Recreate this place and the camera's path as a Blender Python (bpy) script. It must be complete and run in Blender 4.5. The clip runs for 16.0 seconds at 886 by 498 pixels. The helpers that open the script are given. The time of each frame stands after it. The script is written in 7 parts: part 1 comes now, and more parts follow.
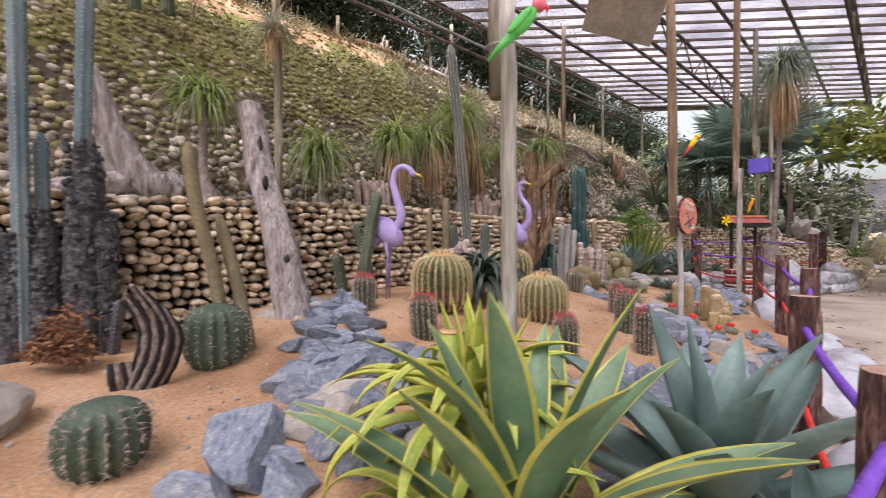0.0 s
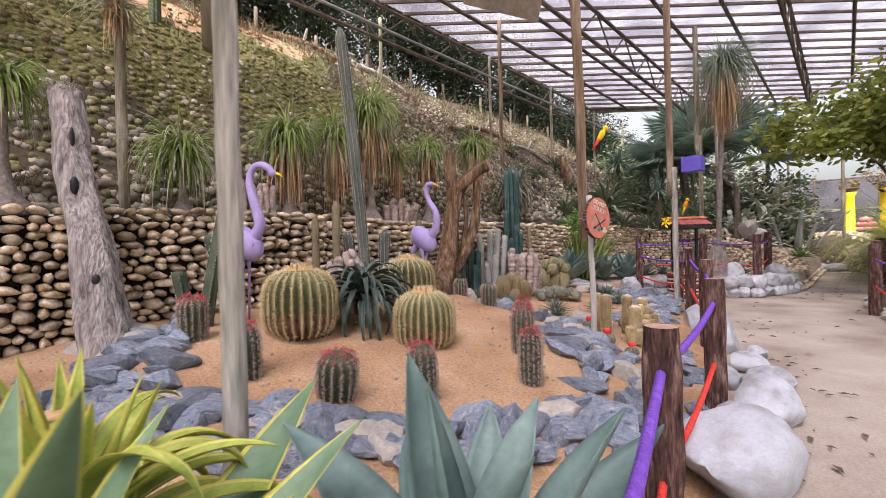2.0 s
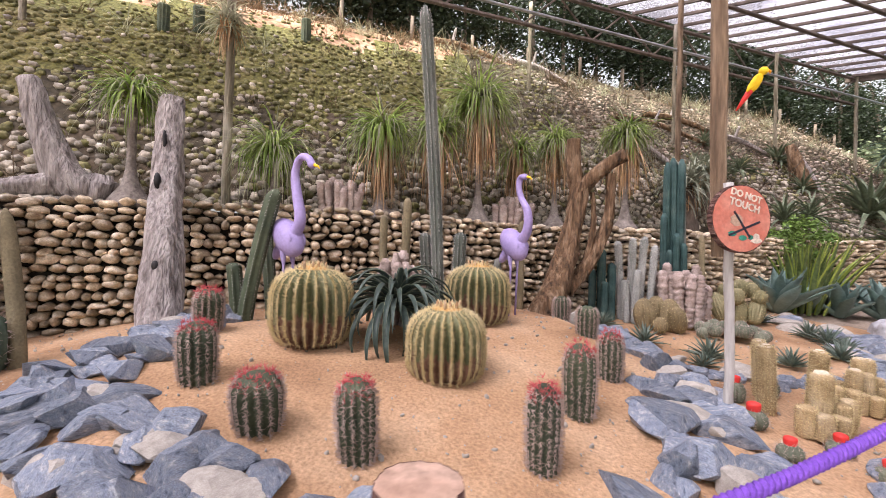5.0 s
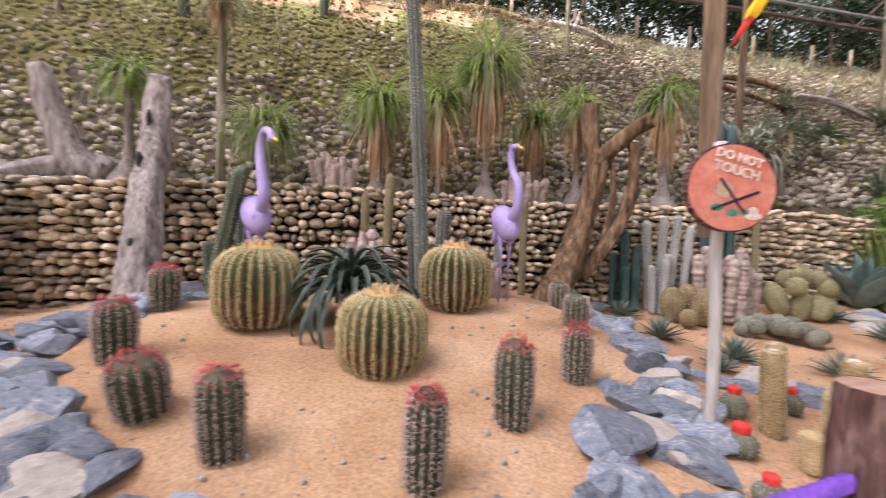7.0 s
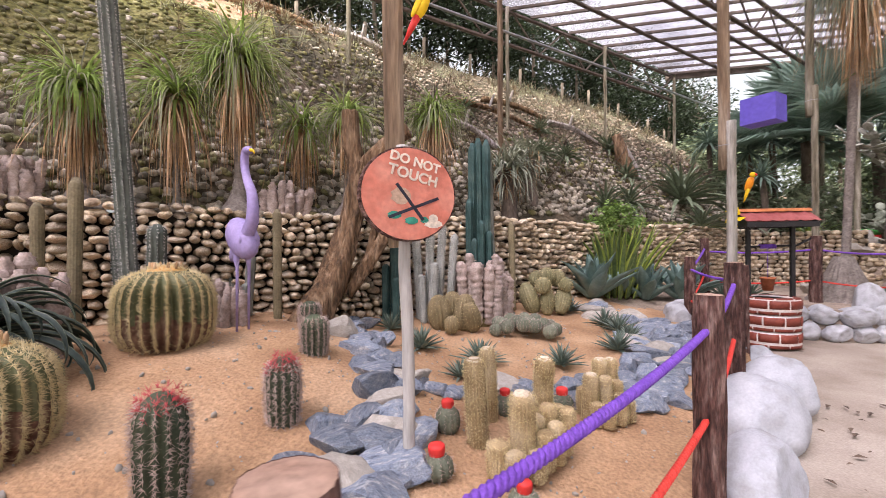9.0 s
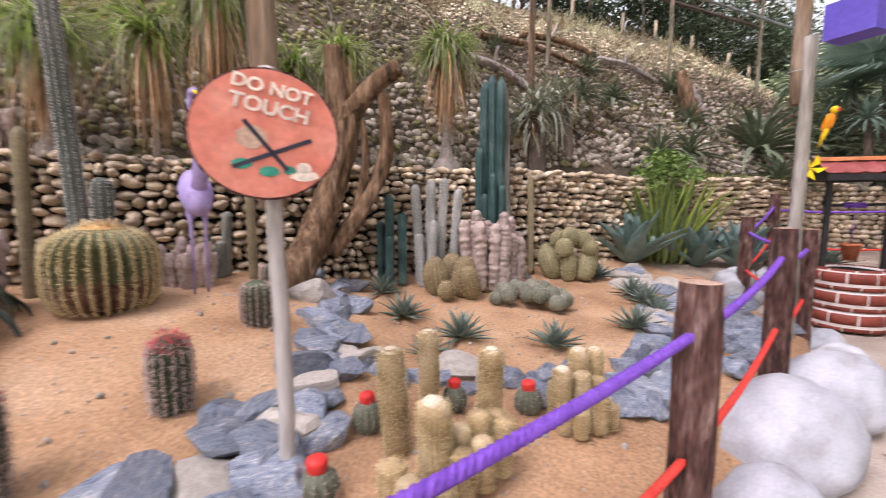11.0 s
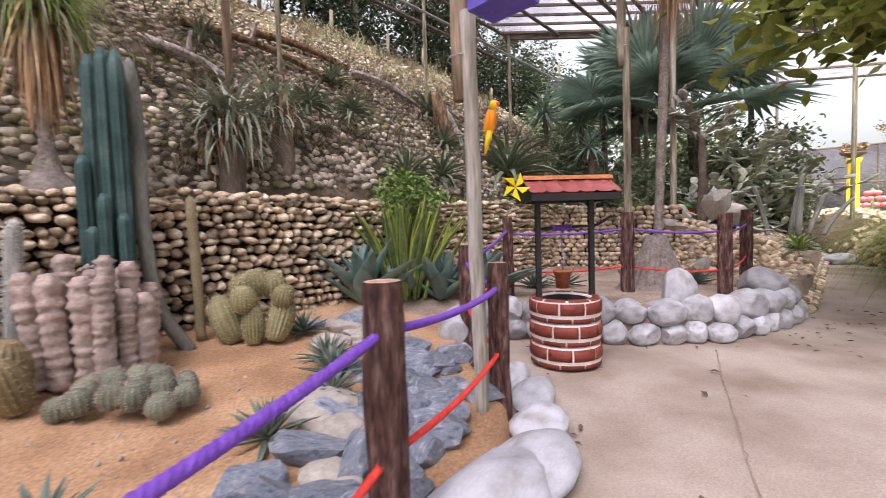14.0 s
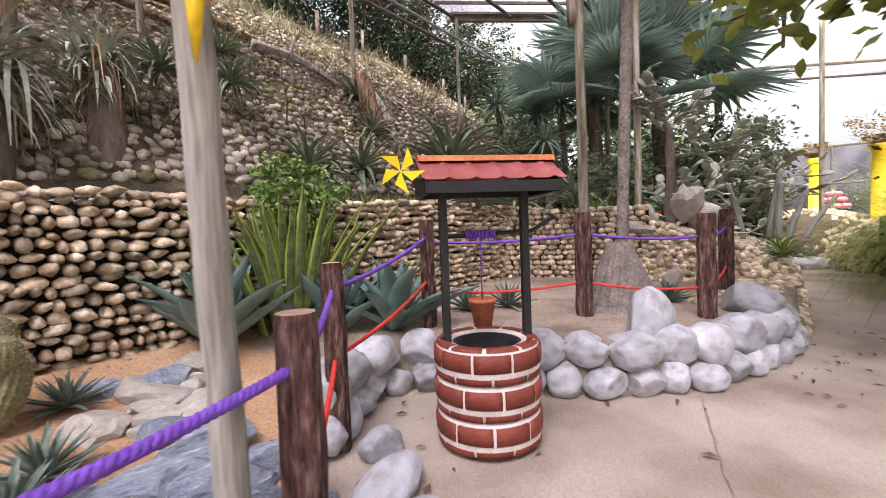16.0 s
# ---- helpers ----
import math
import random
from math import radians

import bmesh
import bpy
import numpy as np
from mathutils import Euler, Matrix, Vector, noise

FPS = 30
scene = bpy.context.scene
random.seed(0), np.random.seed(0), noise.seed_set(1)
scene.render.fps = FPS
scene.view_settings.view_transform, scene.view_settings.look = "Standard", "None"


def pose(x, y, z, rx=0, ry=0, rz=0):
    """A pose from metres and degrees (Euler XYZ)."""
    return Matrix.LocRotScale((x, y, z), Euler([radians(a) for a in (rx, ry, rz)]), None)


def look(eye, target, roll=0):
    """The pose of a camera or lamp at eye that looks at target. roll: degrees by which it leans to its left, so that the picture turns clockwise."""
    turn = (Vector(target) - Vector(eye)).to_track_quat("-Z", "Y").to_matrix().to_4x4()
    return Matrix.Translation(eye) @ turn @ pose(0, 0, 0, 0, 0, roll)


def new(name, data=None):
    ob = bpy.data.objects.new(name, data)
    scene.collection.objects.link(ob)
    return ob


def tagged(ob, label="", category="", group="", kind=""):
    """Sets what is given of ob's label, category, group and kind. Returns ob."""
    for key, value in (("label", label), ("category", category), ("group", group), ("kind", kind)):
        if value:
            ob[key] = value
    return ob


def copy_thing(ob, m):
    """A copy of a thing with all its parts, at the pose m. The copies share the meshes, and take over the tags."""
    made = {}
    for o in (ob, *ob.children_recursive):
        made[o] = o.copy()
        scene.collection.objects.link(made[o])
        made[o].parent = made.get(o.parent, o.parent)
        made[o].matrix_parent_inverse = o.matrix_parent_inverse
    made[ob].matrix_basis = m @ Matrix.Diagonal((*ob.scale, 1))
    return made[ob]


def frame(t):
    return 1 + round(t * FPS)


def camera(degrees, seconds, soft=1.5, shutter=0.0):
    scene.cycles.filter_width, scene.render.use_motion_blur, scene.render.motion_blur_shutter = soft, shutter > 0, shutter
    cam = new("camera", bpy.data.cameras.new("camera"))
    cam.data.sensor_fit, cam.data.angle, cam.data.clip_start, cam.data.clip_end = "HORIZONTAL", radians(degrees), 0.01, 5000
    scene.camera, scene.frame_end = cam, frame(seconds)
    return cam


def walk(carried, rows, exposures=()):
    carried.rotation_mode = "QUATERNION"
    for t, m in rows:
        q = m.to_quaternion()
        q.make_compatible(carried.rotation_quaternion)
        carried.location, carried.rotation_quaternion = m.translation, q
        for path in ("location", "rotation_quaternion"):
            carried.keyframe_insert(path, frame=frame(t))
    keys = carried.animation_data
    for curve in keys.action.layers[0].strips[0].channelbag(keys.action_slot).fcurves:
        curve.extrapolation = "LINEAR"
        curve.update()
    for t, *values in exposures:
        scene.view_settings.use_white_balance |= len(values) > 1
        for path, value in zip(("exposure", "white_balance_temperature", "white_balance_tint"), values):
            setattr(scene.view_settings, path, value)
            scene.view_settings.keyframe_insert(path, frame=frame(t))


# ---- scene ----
cam = camera(91.8, 16.0, soft=0.7, shutter=0.4)
PATH = [
    (0, (0.634, 0.116, 1.318), (0.499, 2.111, 1.279), -0.3),
    (0.5, (0.887, 0.324, 1.307), (0.897, 2.324, 1.281), -0.6),
    (1, (1.186, 0.521, 1.304), (1.237, 2.52, 1.287), -0.9),
    (1.5, (1.413, 0.698, 1.331), (1.461, 2.697, 1.305), -0.7),
    (2, (1.632, 0.893, 1.343), (1.607, 2.892, 1.329), -1.4),
    (2.5, (1.9, 1.042, 1.34), (1.76, 3.037, 1.34), -1.4),
    (3, (2.141, 1.227, 1.302), (1.917, 3.214, 1.306), -0.8),
    (3.5, (2.381, 1.485, 1.322), (2.023, 3.453, 1.33), -1.7),
    (4, (2.607, 1.701, 1.318), (1.938, 3.586, 1.334), -0.1),
    (4.5, (2.713, 1.893, 1.319), (1.87, 3.706, 1.337), 0.0),
    (4.7, (2.737, 1.979, 1.32), (1.874, 3.783, 1.346), 0.8),
    (6.8, (3.262, 2.801, 1.317), (2.030, 4.372, 1.243), 1.5),
    (7, (3.350, 2.879, 1.324), (2.169, 4.492, 1.249), 2.0),
    (7.5, (3.409, 3.106, 1.327), (2.744, 4.992, 1.280), 2.1),
    (8, (3.503, 3.287, 1.344), (3.151, 5.255, 1.304), 0.2),
    (8.5, (3.685, 3.422, 1.353), (3.324, 5.389, 1.340), 0.8),
    (8.7, (3.763, 3.477, 1.347), (3.363, 5.437, 1.349), 0.4),
    (10.8, (4.309, 4.212, 1.365), (3.45, 6.004, 1.143), -0.3),
    (11, (4.356, 4.311, 1.371), (3.61, 6.154, 1.153), -0.0),
    (11.5, (4.547, 4.505, 1.374), (3.903, 6.386, 1.153), 0.8),
    (12, (4.649, 4.744, 1.387), (4.006, 6.628, 1.186), 0.2),
    (12.5, (4.811, 5.042, 1.407), (4.228, 6.947, 1.235), -0.3),
    (13, (5.039, 5.322, 1.423), (4.613, 7.269, 1.262), -0.4),
    (13.5, (5.266, 5.701, 1.408), (5.204, 7.696, 1.273), -1.3),
    (14, (5.479, 6.022, 1.391), (5.504, 8.018, 1.284), -1.8),
    (14.5, (5.693, 6.353, 1.417), (5.884, 8.341, 1.308), -1.6),
    (15, (5.888, 6.749, 1.405), (6.083, 8.737, 1.297), -2.2),
    (15.5, (6.09, 7.083, 1.397), (6.282, 9.071, 1.294), -3.9),
    (16, (6.232, 7.472, 1.383), (6.395, 9.463, 1.29), -2.2),
]
walk(cam, [(t, look(eye, target, roll)) for t, eye, target, roll in PATH],
     [(0, 1.15), (0.5, 1.18), (2.5, 1.17), (3.5, 1.22), (4, 1.25), (4.5, 1.5), (7, 1.51), (8, 1.41), (11, 1.55), (12.5, 1.53), (13.5, 1.45), (14, 1.39), (15, 1.48), (16, 1.49)])

# ---- light ----
world = bpy.data.worlds.new("overcast_sky")
scene.world = world
world.use_nodes = True
wn, wl = world.node_tree.nodes, world.node_tree.links
sky = wn.new("ShaderNodeTexSky")
sky.sky_type = "NISHITA"
sky.sun_disc = False
sky.sun_elevation, sky.sun_rotation = radians(58), radians(200)
sky.air_density, sky.dust_density = 1.0, 6.0
pale = wn.new("ShaderNodeHueSaturation")
pale.inputs["Saturation"].default_value = 0.18
wl.new(sky.outputs[0], pale.inputs["Color"])
wl.new(pale.outputs[0], wn["Background"].inputs[0])
wn["Background"].inputs[1].default_value = 0.14
sun = new("sun", bpy.data.lights.new("sun", "SUN"))
sun.data.energy, sun.data.angle, sun.data.color = 4.4, radians(30), (1.0, 0.96, 0.9)
sun.matrix_world = look((0, 0, 20), (4.5, 12, 0))

# ---- materials ----


def mat(name, cols, scale=6.0, rough=0.75, bump=0.25, fine=60.0, rnd=0.15, grain=0.25, metal=0.0, stretch=(1, 1, 1), island=0.0, depth=0.01, thin=0.0):
    m = bpy.data.materials.new(name)
    m.use_nodes = True
    n, l = m.node_tree.nodes, m.node_tree.links
    b = n["Principled BSDF"]
    b.inputs["Roughness"].default_value, b.inputs["Metallic"].default_value = rough, metal
    b.inputs["Specular IOR Level"].default_value = 0.35
    tc, mp, info = n.new("ShaderNodeTexCoord"), n.new("ShaderNodeMapping"), n.new("ShaderNodeObjectInfo")
    mp.inputs["Scale"].default_value = stretch
    l.new(tc.outputs["Object"], mp.inputs[0])
    big, small = n.new("ShaderNodeTexNoise"), n.new("ShaderNodeTexNoise")
    for t, sc in ((big, scale), (small, fine)):
        t.noise_dimensions = "4D"
        t.inputs["Scale"].default_value, t.inputs["Detail"].default_value = sc, 5
        l.new(mp.outputs[0], t.inputs["Vector"])
        mul = n.new("ShaderNodeMath")
        mul.operation, mul.inputs[1].default_value = "MULTIPLY", 37.0
        l.new(info.outputs["Random"], mul.inputs[0])
        l.new(mul.outputs[0], t.inputs["W"])
    ramp = n.new("ShaderNodeValToRGB")
    e = ramp.color_ramp.elements
    while len(e) < len(cols):
        e.new(0.5)
    for i, c in enumerate(cols):
        e[i].position = 0.3 + 0.4 * i / max(1, len(cols) - 1)
        e[i].color = (*c, 1)
    l.new(big.outputs[0], ramp.inputs[0])
    hsv = n.new("ShaderNodeHueSaturation")
    l.new(ramp.outputs[0], hsv.inputs["Color"])
    var = n.new("ShaderNodeMapRange")
    var.inputs[3].default_value, var.inputs[4].default_value = 1 - rnd, 1 + rnd
    l.new(info.outputs["Random"], var.inputs[0])
    gr = n.new("ShaderNodeMapRange")
    gr.inputs[1].default_value, gr.inputs[2].default_value = 0.3, 0.7
    gr.inputs[3].default_value, gr.inputs[4].default_value = 1 - grain, 1 + grain
    l.new(small.outputs[0], gr.inputs[0])
    mu = n.new("ShaderNodeMath")
    mu.operation = "MULTIPLY"
    l.new(var.outputs[0], mu.inputs[0])
    l.new(gr.outputs[0], mu.inputs[1])
    last = mu
    if island:
        geo, ir, m2 = n.new("ShaderNodeNewGeometry"), n.new("ShaderNodeMapRange"), n.new("ShaderNodeMath")
        ir.inputs[3].default_value, ir.inputs[4].default_value = 1 - island, 1 + island
        l.new(geo.outputs["Random Per Island"], ir.inputs[0])
        m2.operation = "MULTIPLY"
        l.new(mu.outputs[0], m2.inputs[0])
        l.new(ir.outputs[0], m2.inputs[1])
        last = m2
    l.new(last.outputs[0], hsv.inputs["Value"])
    l.new(hsv.outputs[0], b.inputs["Base Color"])
    bp = n.new("ShaderNodeBump")
    bp.inputs["Strength"].default_value, bp.inputs["Distance"].default_value = bump, depth
    l.new(small.outputs[0], bp.inputs["Height"])
    l.new(bp.outputs[0], b.inputs["Normal"])
    if thin:
        tl, mx = n.new("ShaderNodeBsdfTranslucent"), n.new("ShaderNodeMixShader")
        mx.inputs[0].default_value = thin
        l.new(hsv.outputs[0], tl.inputs[0])
        l.new(b.outputs[0], mx.inputs[1])
        l.new(tl.outputs[0], mx.inputs[2])
        l.new(mx.outputs[0], n["Material Output"].inputs[0])
    return m


SOIL = mat("sandy_soil", [(0.25, 0.137, 0.071), (0.41, 0.25, 0.138), (0.50, 0.335, 0.205)], 1.6, 0.95, 0.7, 48, 0.02, 0.28, depth=0.02)
SAND = mat("path_sand", [(0.25, 0.195, 0.15), (0.39, 0.325, 0.265), (0.48, 0.415, 0.35)], 1.1, 0.95, 0.4, 70, 0.02, 0.17)
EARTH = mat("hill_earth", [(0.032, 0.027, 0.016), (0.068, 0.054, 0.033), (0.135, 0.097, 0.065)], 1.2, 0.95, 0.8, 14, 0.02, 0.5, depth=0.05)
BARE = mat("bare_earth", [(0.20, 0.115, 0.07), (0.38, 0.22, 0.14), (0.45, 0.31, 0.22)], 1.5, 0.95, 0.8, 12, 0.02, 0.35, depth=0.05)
# near-black core colour puts the shade into the gaps between wall cobbles
GAPSHADE = mat("wall_mortar", [(0.02, 0.016, 0.012), (0.05, 0.038, 0.028)], 3, 0.95, 0.6, 40, 0.02)
COBBLE = mat("cobble", [(0.17, 0.115, 0.07), (0.38, 0.30, 0.205), (0.58, 0.51, 0.41)], 11, 0.7, 0.4, 70, 0.35, 0.28, island=0.45)
HILLSTONE = mat("hill_stone", [(0.13, 0.11, 0.077), (0.29, 0.25, 0.195), (0.48, 0.43, 0.36)], 5, 0.75, 0.4, 50, 0.1, 0.3, island=0.5)
MOSSSTONE = mat("mossy_stone", [(0.075, 0.075, 0.024), (0.17, 0.155, 0.062), (0.28, 0.245, 0.14)], 6, 0.9, 0.5, 40, 0.1, 0.3, island=0.45)
# brown stone, darkened in colour to stand for shade along the crest
SHADESTONE = mat("earth_stained_stone", [(0.10, 0.072, 0.052), (0.23, 0.175, 0.135), (0.40, 0.33, 0.27)], 6, 0.9, 0.5, 40, 0.1, 0.3, island=0.5)
BLUEROCK = mat("blue_slate", [(0.075, 0.09, 0.125), (0.19, 0.22, 0.275), (0.24, 0.26, 0.30), (0.44, 0.43, 0.43)], 4, 0.55, 0.7, 22, 0.28, 0.38, stretch=(1, 2.2, 1), depth=0.02)
PALEROCK = mat("pale_rock", [(0.30, 0.27, 0.23), (0.45, 0.41, 0.36)], 4, 0.85, 0.4, 30, 0.15, 0.2)
WHITEROCK = mat("whitewashed_stone", [(0.26, 0.25, 0.235), (0.42, 0.42, 0.44), (0.53, 0.53, 0.555)], 2.0, 0.85, 0.4, 30, 0.16, 0.12)
WHITESMOOTH = mat("smooth_whitewash", [(0.27, 0.26, 0.25), (0.40, 0.405, 0.43), (0.49, 0.495, 0.52)], 1.8, 0.85, 0.18, 20, 0.14, 0.09)
BARK = mat("post_bark", [(0.022, 0.011, 0.009), (0.13, 0.062, 0.05), (0.30, 0.20, 0.17)], 34, 0.88, 1.0, 90, 0.15, 0.5, stretch=(1, 1, 0.2), depth=0.04)
CUT = mat("sawn_end", [(0.33, 0.20, 0.14), (0.47, 0.33, 0.25)], 8, 0.85, 0.3, 50, 0.1)
POLEWOOD = mat("weathered_pole", [(0.085, 0.07, 0.042), (0.22, 0.19, 0.135), (0.40, 0.36, 0.30)], 13, 0.85, 0.8, 70, 0.2, 0.35, stretch=(1, 1, 0.1), depth=0.02)
BROWNPOLE = mat("brown_pole", [(0.085, 0.052, 0.03), (0.21, 0.145, 0.092), (0.34, 0.27, 0.20)], 13, 0.85, 0.8, 70, 0.15, 0.35, stretch=(1, 1, 0.1), depth=0.02)
TRUSSWOOD = mat("truss_timber", [(0.06, 0.045, 0.036), (0.13, 0.10, 0.082)], 5, 0.85, 0.4, 40, 0.15)
DRIFT = mat("grey_driftwood", [(0.16, 0.13, 0.115), (0.38, 0.33, 0.31), (0.50, 0.45, 0.42)], 16, 0.85, 1.0, 45, 0.05, 0.4, stretch=(1, 1, 0.2), depth=0.06)
DRIFTBROWN = mat("brown_driftwood", [(0.04, 0.024, 0.013), (0.18, 0.105, 0.055), (0.33, 0.225, 0.14)], 15, 0.8, 1.0, 45, 0.05, 0.45, stretch=(1, 1, 0.2), depth=0.06)
PURPLE = mat("purple_rope", [(0.14, 0.05, 0.36), (0.21, 0.085, 0.48)], 20, 0.75, 0.5, 120, 0.05, 0.2)
REDROPE = mat("red_rope", [(0.55, 0.035, 0.025), (0.75, 0.07, 0.05)], 20, 0.75, 0.5, 120, 0.05, 0.2)
LILAC = mat("lilac_paint", [(0.29, 0.225, 0.44), (0.40, 0.32, 0.57)], 6, 0.6, 0.2, 40, 0.05, 0.1)
YELLOW = mat("yellow_paint", [(0.80, 0.50, 0.01), (0.9, 0.62, 0.02)], 6, 0.55, 0.1, 40, 0.02, 0.08)
ORANGE = mat("orange_paint", [(0.75, 0.25, 0.01), (0.85, 0.36, 0.02)], 6, 0.55, 0.1, 40, 0.02, 0.08)
REDP = mat("red_paint", [(0.55, 0.02, 0.02), (0.68, 0.05, 0.04)], 6, 0.55, 0.1, 40, 0.05, 0.1)
GREENP = mat("green_paint", [(0.08, 0.42, 0.08), (0.14, 0.55, 0.12)], 6, 0.55, 0.1, 40, 0.05, 0.1)
PINKP = mat("pink_paint", [(0.62, 0.13, 0.18), (0.72, 0.22, 0.26)], 6, 0.55, 0.1, 40, 0.05, 0.1)
BLUEP = mat("blue_violet_paint", [(0.10, 0.07, 0.42), (0.15, 0.11, 0.52)], 4, 0.55, 0.15, 30, 0.05, 0.12)
BLACKP = mat("black_paint", [(0.012, 0.011, 0.012), (0.03, 0.027, 0.027)], 6, 0.5, 0.2, 50, 0.05)
BRICKP = mat("painted_brick_red", [(0.17, 0.035, 0.022), (0.26, 0.06, 0.038)], 7, 0.6, 0.3, 60, 0.15, 0.2)
WHITEP = mat("white_line_paint", [(0.62, 0.54, 0.50), (0.78, 0.72, 0.68)], 9, 0.7, 0.2, 60, 0.05, 0.12)
ROOFRED = mat("red_roof_sheet", [(0.28, 0.06, 0.055), (0.40, 0.12, 0.11)], 4, 0.55, 0.2, 40, 0.08, 0.15)
TERRACOTTA = mat("terracotta", [(0.33, 0.09, 0.035), (0.45, 0.15, 0.07)], 6, 0.8, 0.2, 40, 0.08)
SIGNRED = mat("sign_salmon_paint", [(0.48, 0.13, 0.085), (0.60, 0.20, 0.14), (0.68, 0.31, 0.23)], 5, 0.75, 0.3, 30, 0.02, 0.15)
CACTUS = mat("barrel_green", [(0.075, 0.085, 0.034), (0.135, 0.14, 0.066), (0.20, 0.19, 0.105)], 4, 0.65, 0.3, 60, 0.12, 0.2)
CORK = mat("corky_base", [(0.10, 0.045, 0.03), (0.2, 0.11, 0.075), (0.28, 0.19, 0.13)], 12, 0.9, 0.6, 50, 0.1, 0.3)
DARKCACTUS = mat("dark_rib_green", [(0.04, 0.056, 0.032), (0.09, 0.105, 0.06)], 5, 0.65, 0.3, 60, 0.15, 0.25)
BLUECACTUS = mat("blue_green_column", [(0.018, 0.045, 0.042), (0.04, 0.085, 0.078), (0.085, 0.135, 0.12)], 4, 0.6, 0.3, 50, 0.1, 0.2)
GREYCACTUS = mat("grey_column", [(0.11, 0.12, 0.10), (0.22, 0.22, 0.19), (0.30, 0.30, 0.27)], 5, 0.8, 0.4, 60, 0.12, 0.25, stretch=(1, 1, 0.3))
SILVER = mat("silver_wool_column", [(0.22, 0.23, 0.20), (0.36, 0.36, 0.33), (0.48, 0.48, 0.45)], 9, 0.9, 0.5, 70, 0.1, 0.25, stretch=(1, 1, 0.4))
TANCACTUS = mat("tan_column", [(0.16, 0.13, 0.075), (0.27, 0.22, 0.13)], 5, 0.85, 0.4, 60, 0.15, 0.25)
YELLOWCACTUS = mat("golden_column", [(0.22, 0.15, 0.07), (0.38, 0.28, 0.15), (0.50, 0.40, 0.26)], 6, 0.85, 0.4, 90, 0.12, 0.25)
PINKCACTUS = mat("pinkish_knobs", [(0.25, 0.185, 0.15), (0.41, 0.32, 0.28), (0.50, 0.41, 0.37)], 9, 0.9, 0.5, 60, 0.12, 0.25)
GREYBALL = mat("grey_green_ball", [(0.10, 0.11, 0.075), (0.20, 0.21, 0.15)], 8, 0.85, 0.5, 90, 0.15, 0.3)
SPINE = mat("straw_spine", [(0.55, 0.43, 0.20), (0.70, 0.58, 0.34)], 8, 0.7, 0.0, 40, 0.05)
DARKSPINE = mat("grey_spine", [(0.38, 0.28, 0.235), (0.58, 0.46, 0.40)], 8, 0.7, 0.0, 40, 0.05)
PALESPINE = mat("pale_spine", [(0.50, 0.48, 0.44), (0.66, 0.64, 0.60)], 8, 0.75, 0.0, 40, 0.05)
REDSPINE = mat("red_spine", [(0.40, 0.04, 0.05), (0.58, 0.12, 0.12)], 8, 0.7, 0.0, 40, 0.05)
WOOL = mat("straw_wool", [(0.50, 0.27, 0.08), (0.68, 0.43, 0.18)], 30, 0.95, 0.6, 90, 0.05)
PALEWOOL = mat("cream_wool", [(0.55, 0.45, 0.32), (0.72, 0.62, 0.48)], 30, 0.95, 0.6, 90, 0.05)
AGAVE = mat("grey_green_agave", [(0.085, 0.14, 0.12), (0.145, 0.215, 0.19), (0.22, 0.30, 0.27)], 3, 0.5, 0.15, 30, 0.15, 0.12)
AGAVEV = mat("variegated_green", [(0.085, 0.155, 0.085), (0.14, 0.225, 0.125), (0.20, 0.285, 0.17)], 4, 0.45, 0.15, 40, 0.12, 0.12)
AGAVEY = mat("variegated_yellow_edge", [(0.42, 0.40, 0.06), (0.58, 0.54, 0.14)], 5, 0.5, 0.1, 40, 0.1, 0.1)
LIME = mat("lime_leaf", [(0.17, 0.24, 0.035), (0.30, 0.36, 0.06), (0.40, 0.44, 0.10)], 4, 0.5, 0.15, 40, 0.15, 0.15)
BLADE = mat("strap_leaf_green", [(0.14, 0.22, 0.045), (0.28, 0.38, 0.09), (0.42, 0.48, 0.18)], 3, 0.6, 0, 30, 0.1, 0.2, island=0.35, thin=0.4)
PALEBLADE = mat("strap_leaf_pale", [(0.27, 0.27, 0.17), (0.44, 0.43, 0.30)], 3, 0.65, 0, 30, 0.1, 0.2, island=0.35, thin=0.4)
DRYBLADE = mat("dry_thatch", [(0.25, 0.14, 0.06), (0.42, 0.26, 0.14), (0.50, 0.37, 0.24)], 4, 0.9, 0, 30, 0.1, 0.25, island=0.35)
BRUSH = mat("dry_brush", [(0.09, 0.065, 0.042), (0.2, 0.15, 0.1), (0.32, 0.25, 0.17)], 4, 0.9, 0, 30, 0.1, 0.25, island=0.45)
LEAF = mat("tree_leaf", [(0.10, 0.135, 0.025), (0.23, 0.27, 0.055), (0.38, 0.38, 0.10)], 3, 0.55, 0, 30, 0.05, 0.2, island=0.45, thin=0.4)
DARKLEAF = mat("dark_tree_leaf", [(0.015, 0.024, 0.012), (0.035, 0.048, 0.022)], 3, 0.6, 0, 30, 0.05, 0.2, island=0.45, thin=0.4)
MIDLEAF = mat("shrub_leaf", [(0.075, 0.10, 0.055), (0.17, 0.205, 0.12), (0.28, 0.30, 0.19)], 3, 0.6, 0, 30, 0.05, 0.2, island=0.45, thin=0.4)
FAN = mat("fan_palm_leaf", [(0.15, 0.225, 0.17), (0.28, 0.365, 0.30)], 3, 0.5, 0, 30, 0.1, 0.15, island=0.25, thin=0.4)
TRUNK = mat("tree_bark", [(0.08, 0.06, 0.045), (0.18, 0.14, 0.11)], 8, 0.9, 0.7, 35, 0.15, 0.3, stretch=(1, 1, 0.3), depth=0.03)
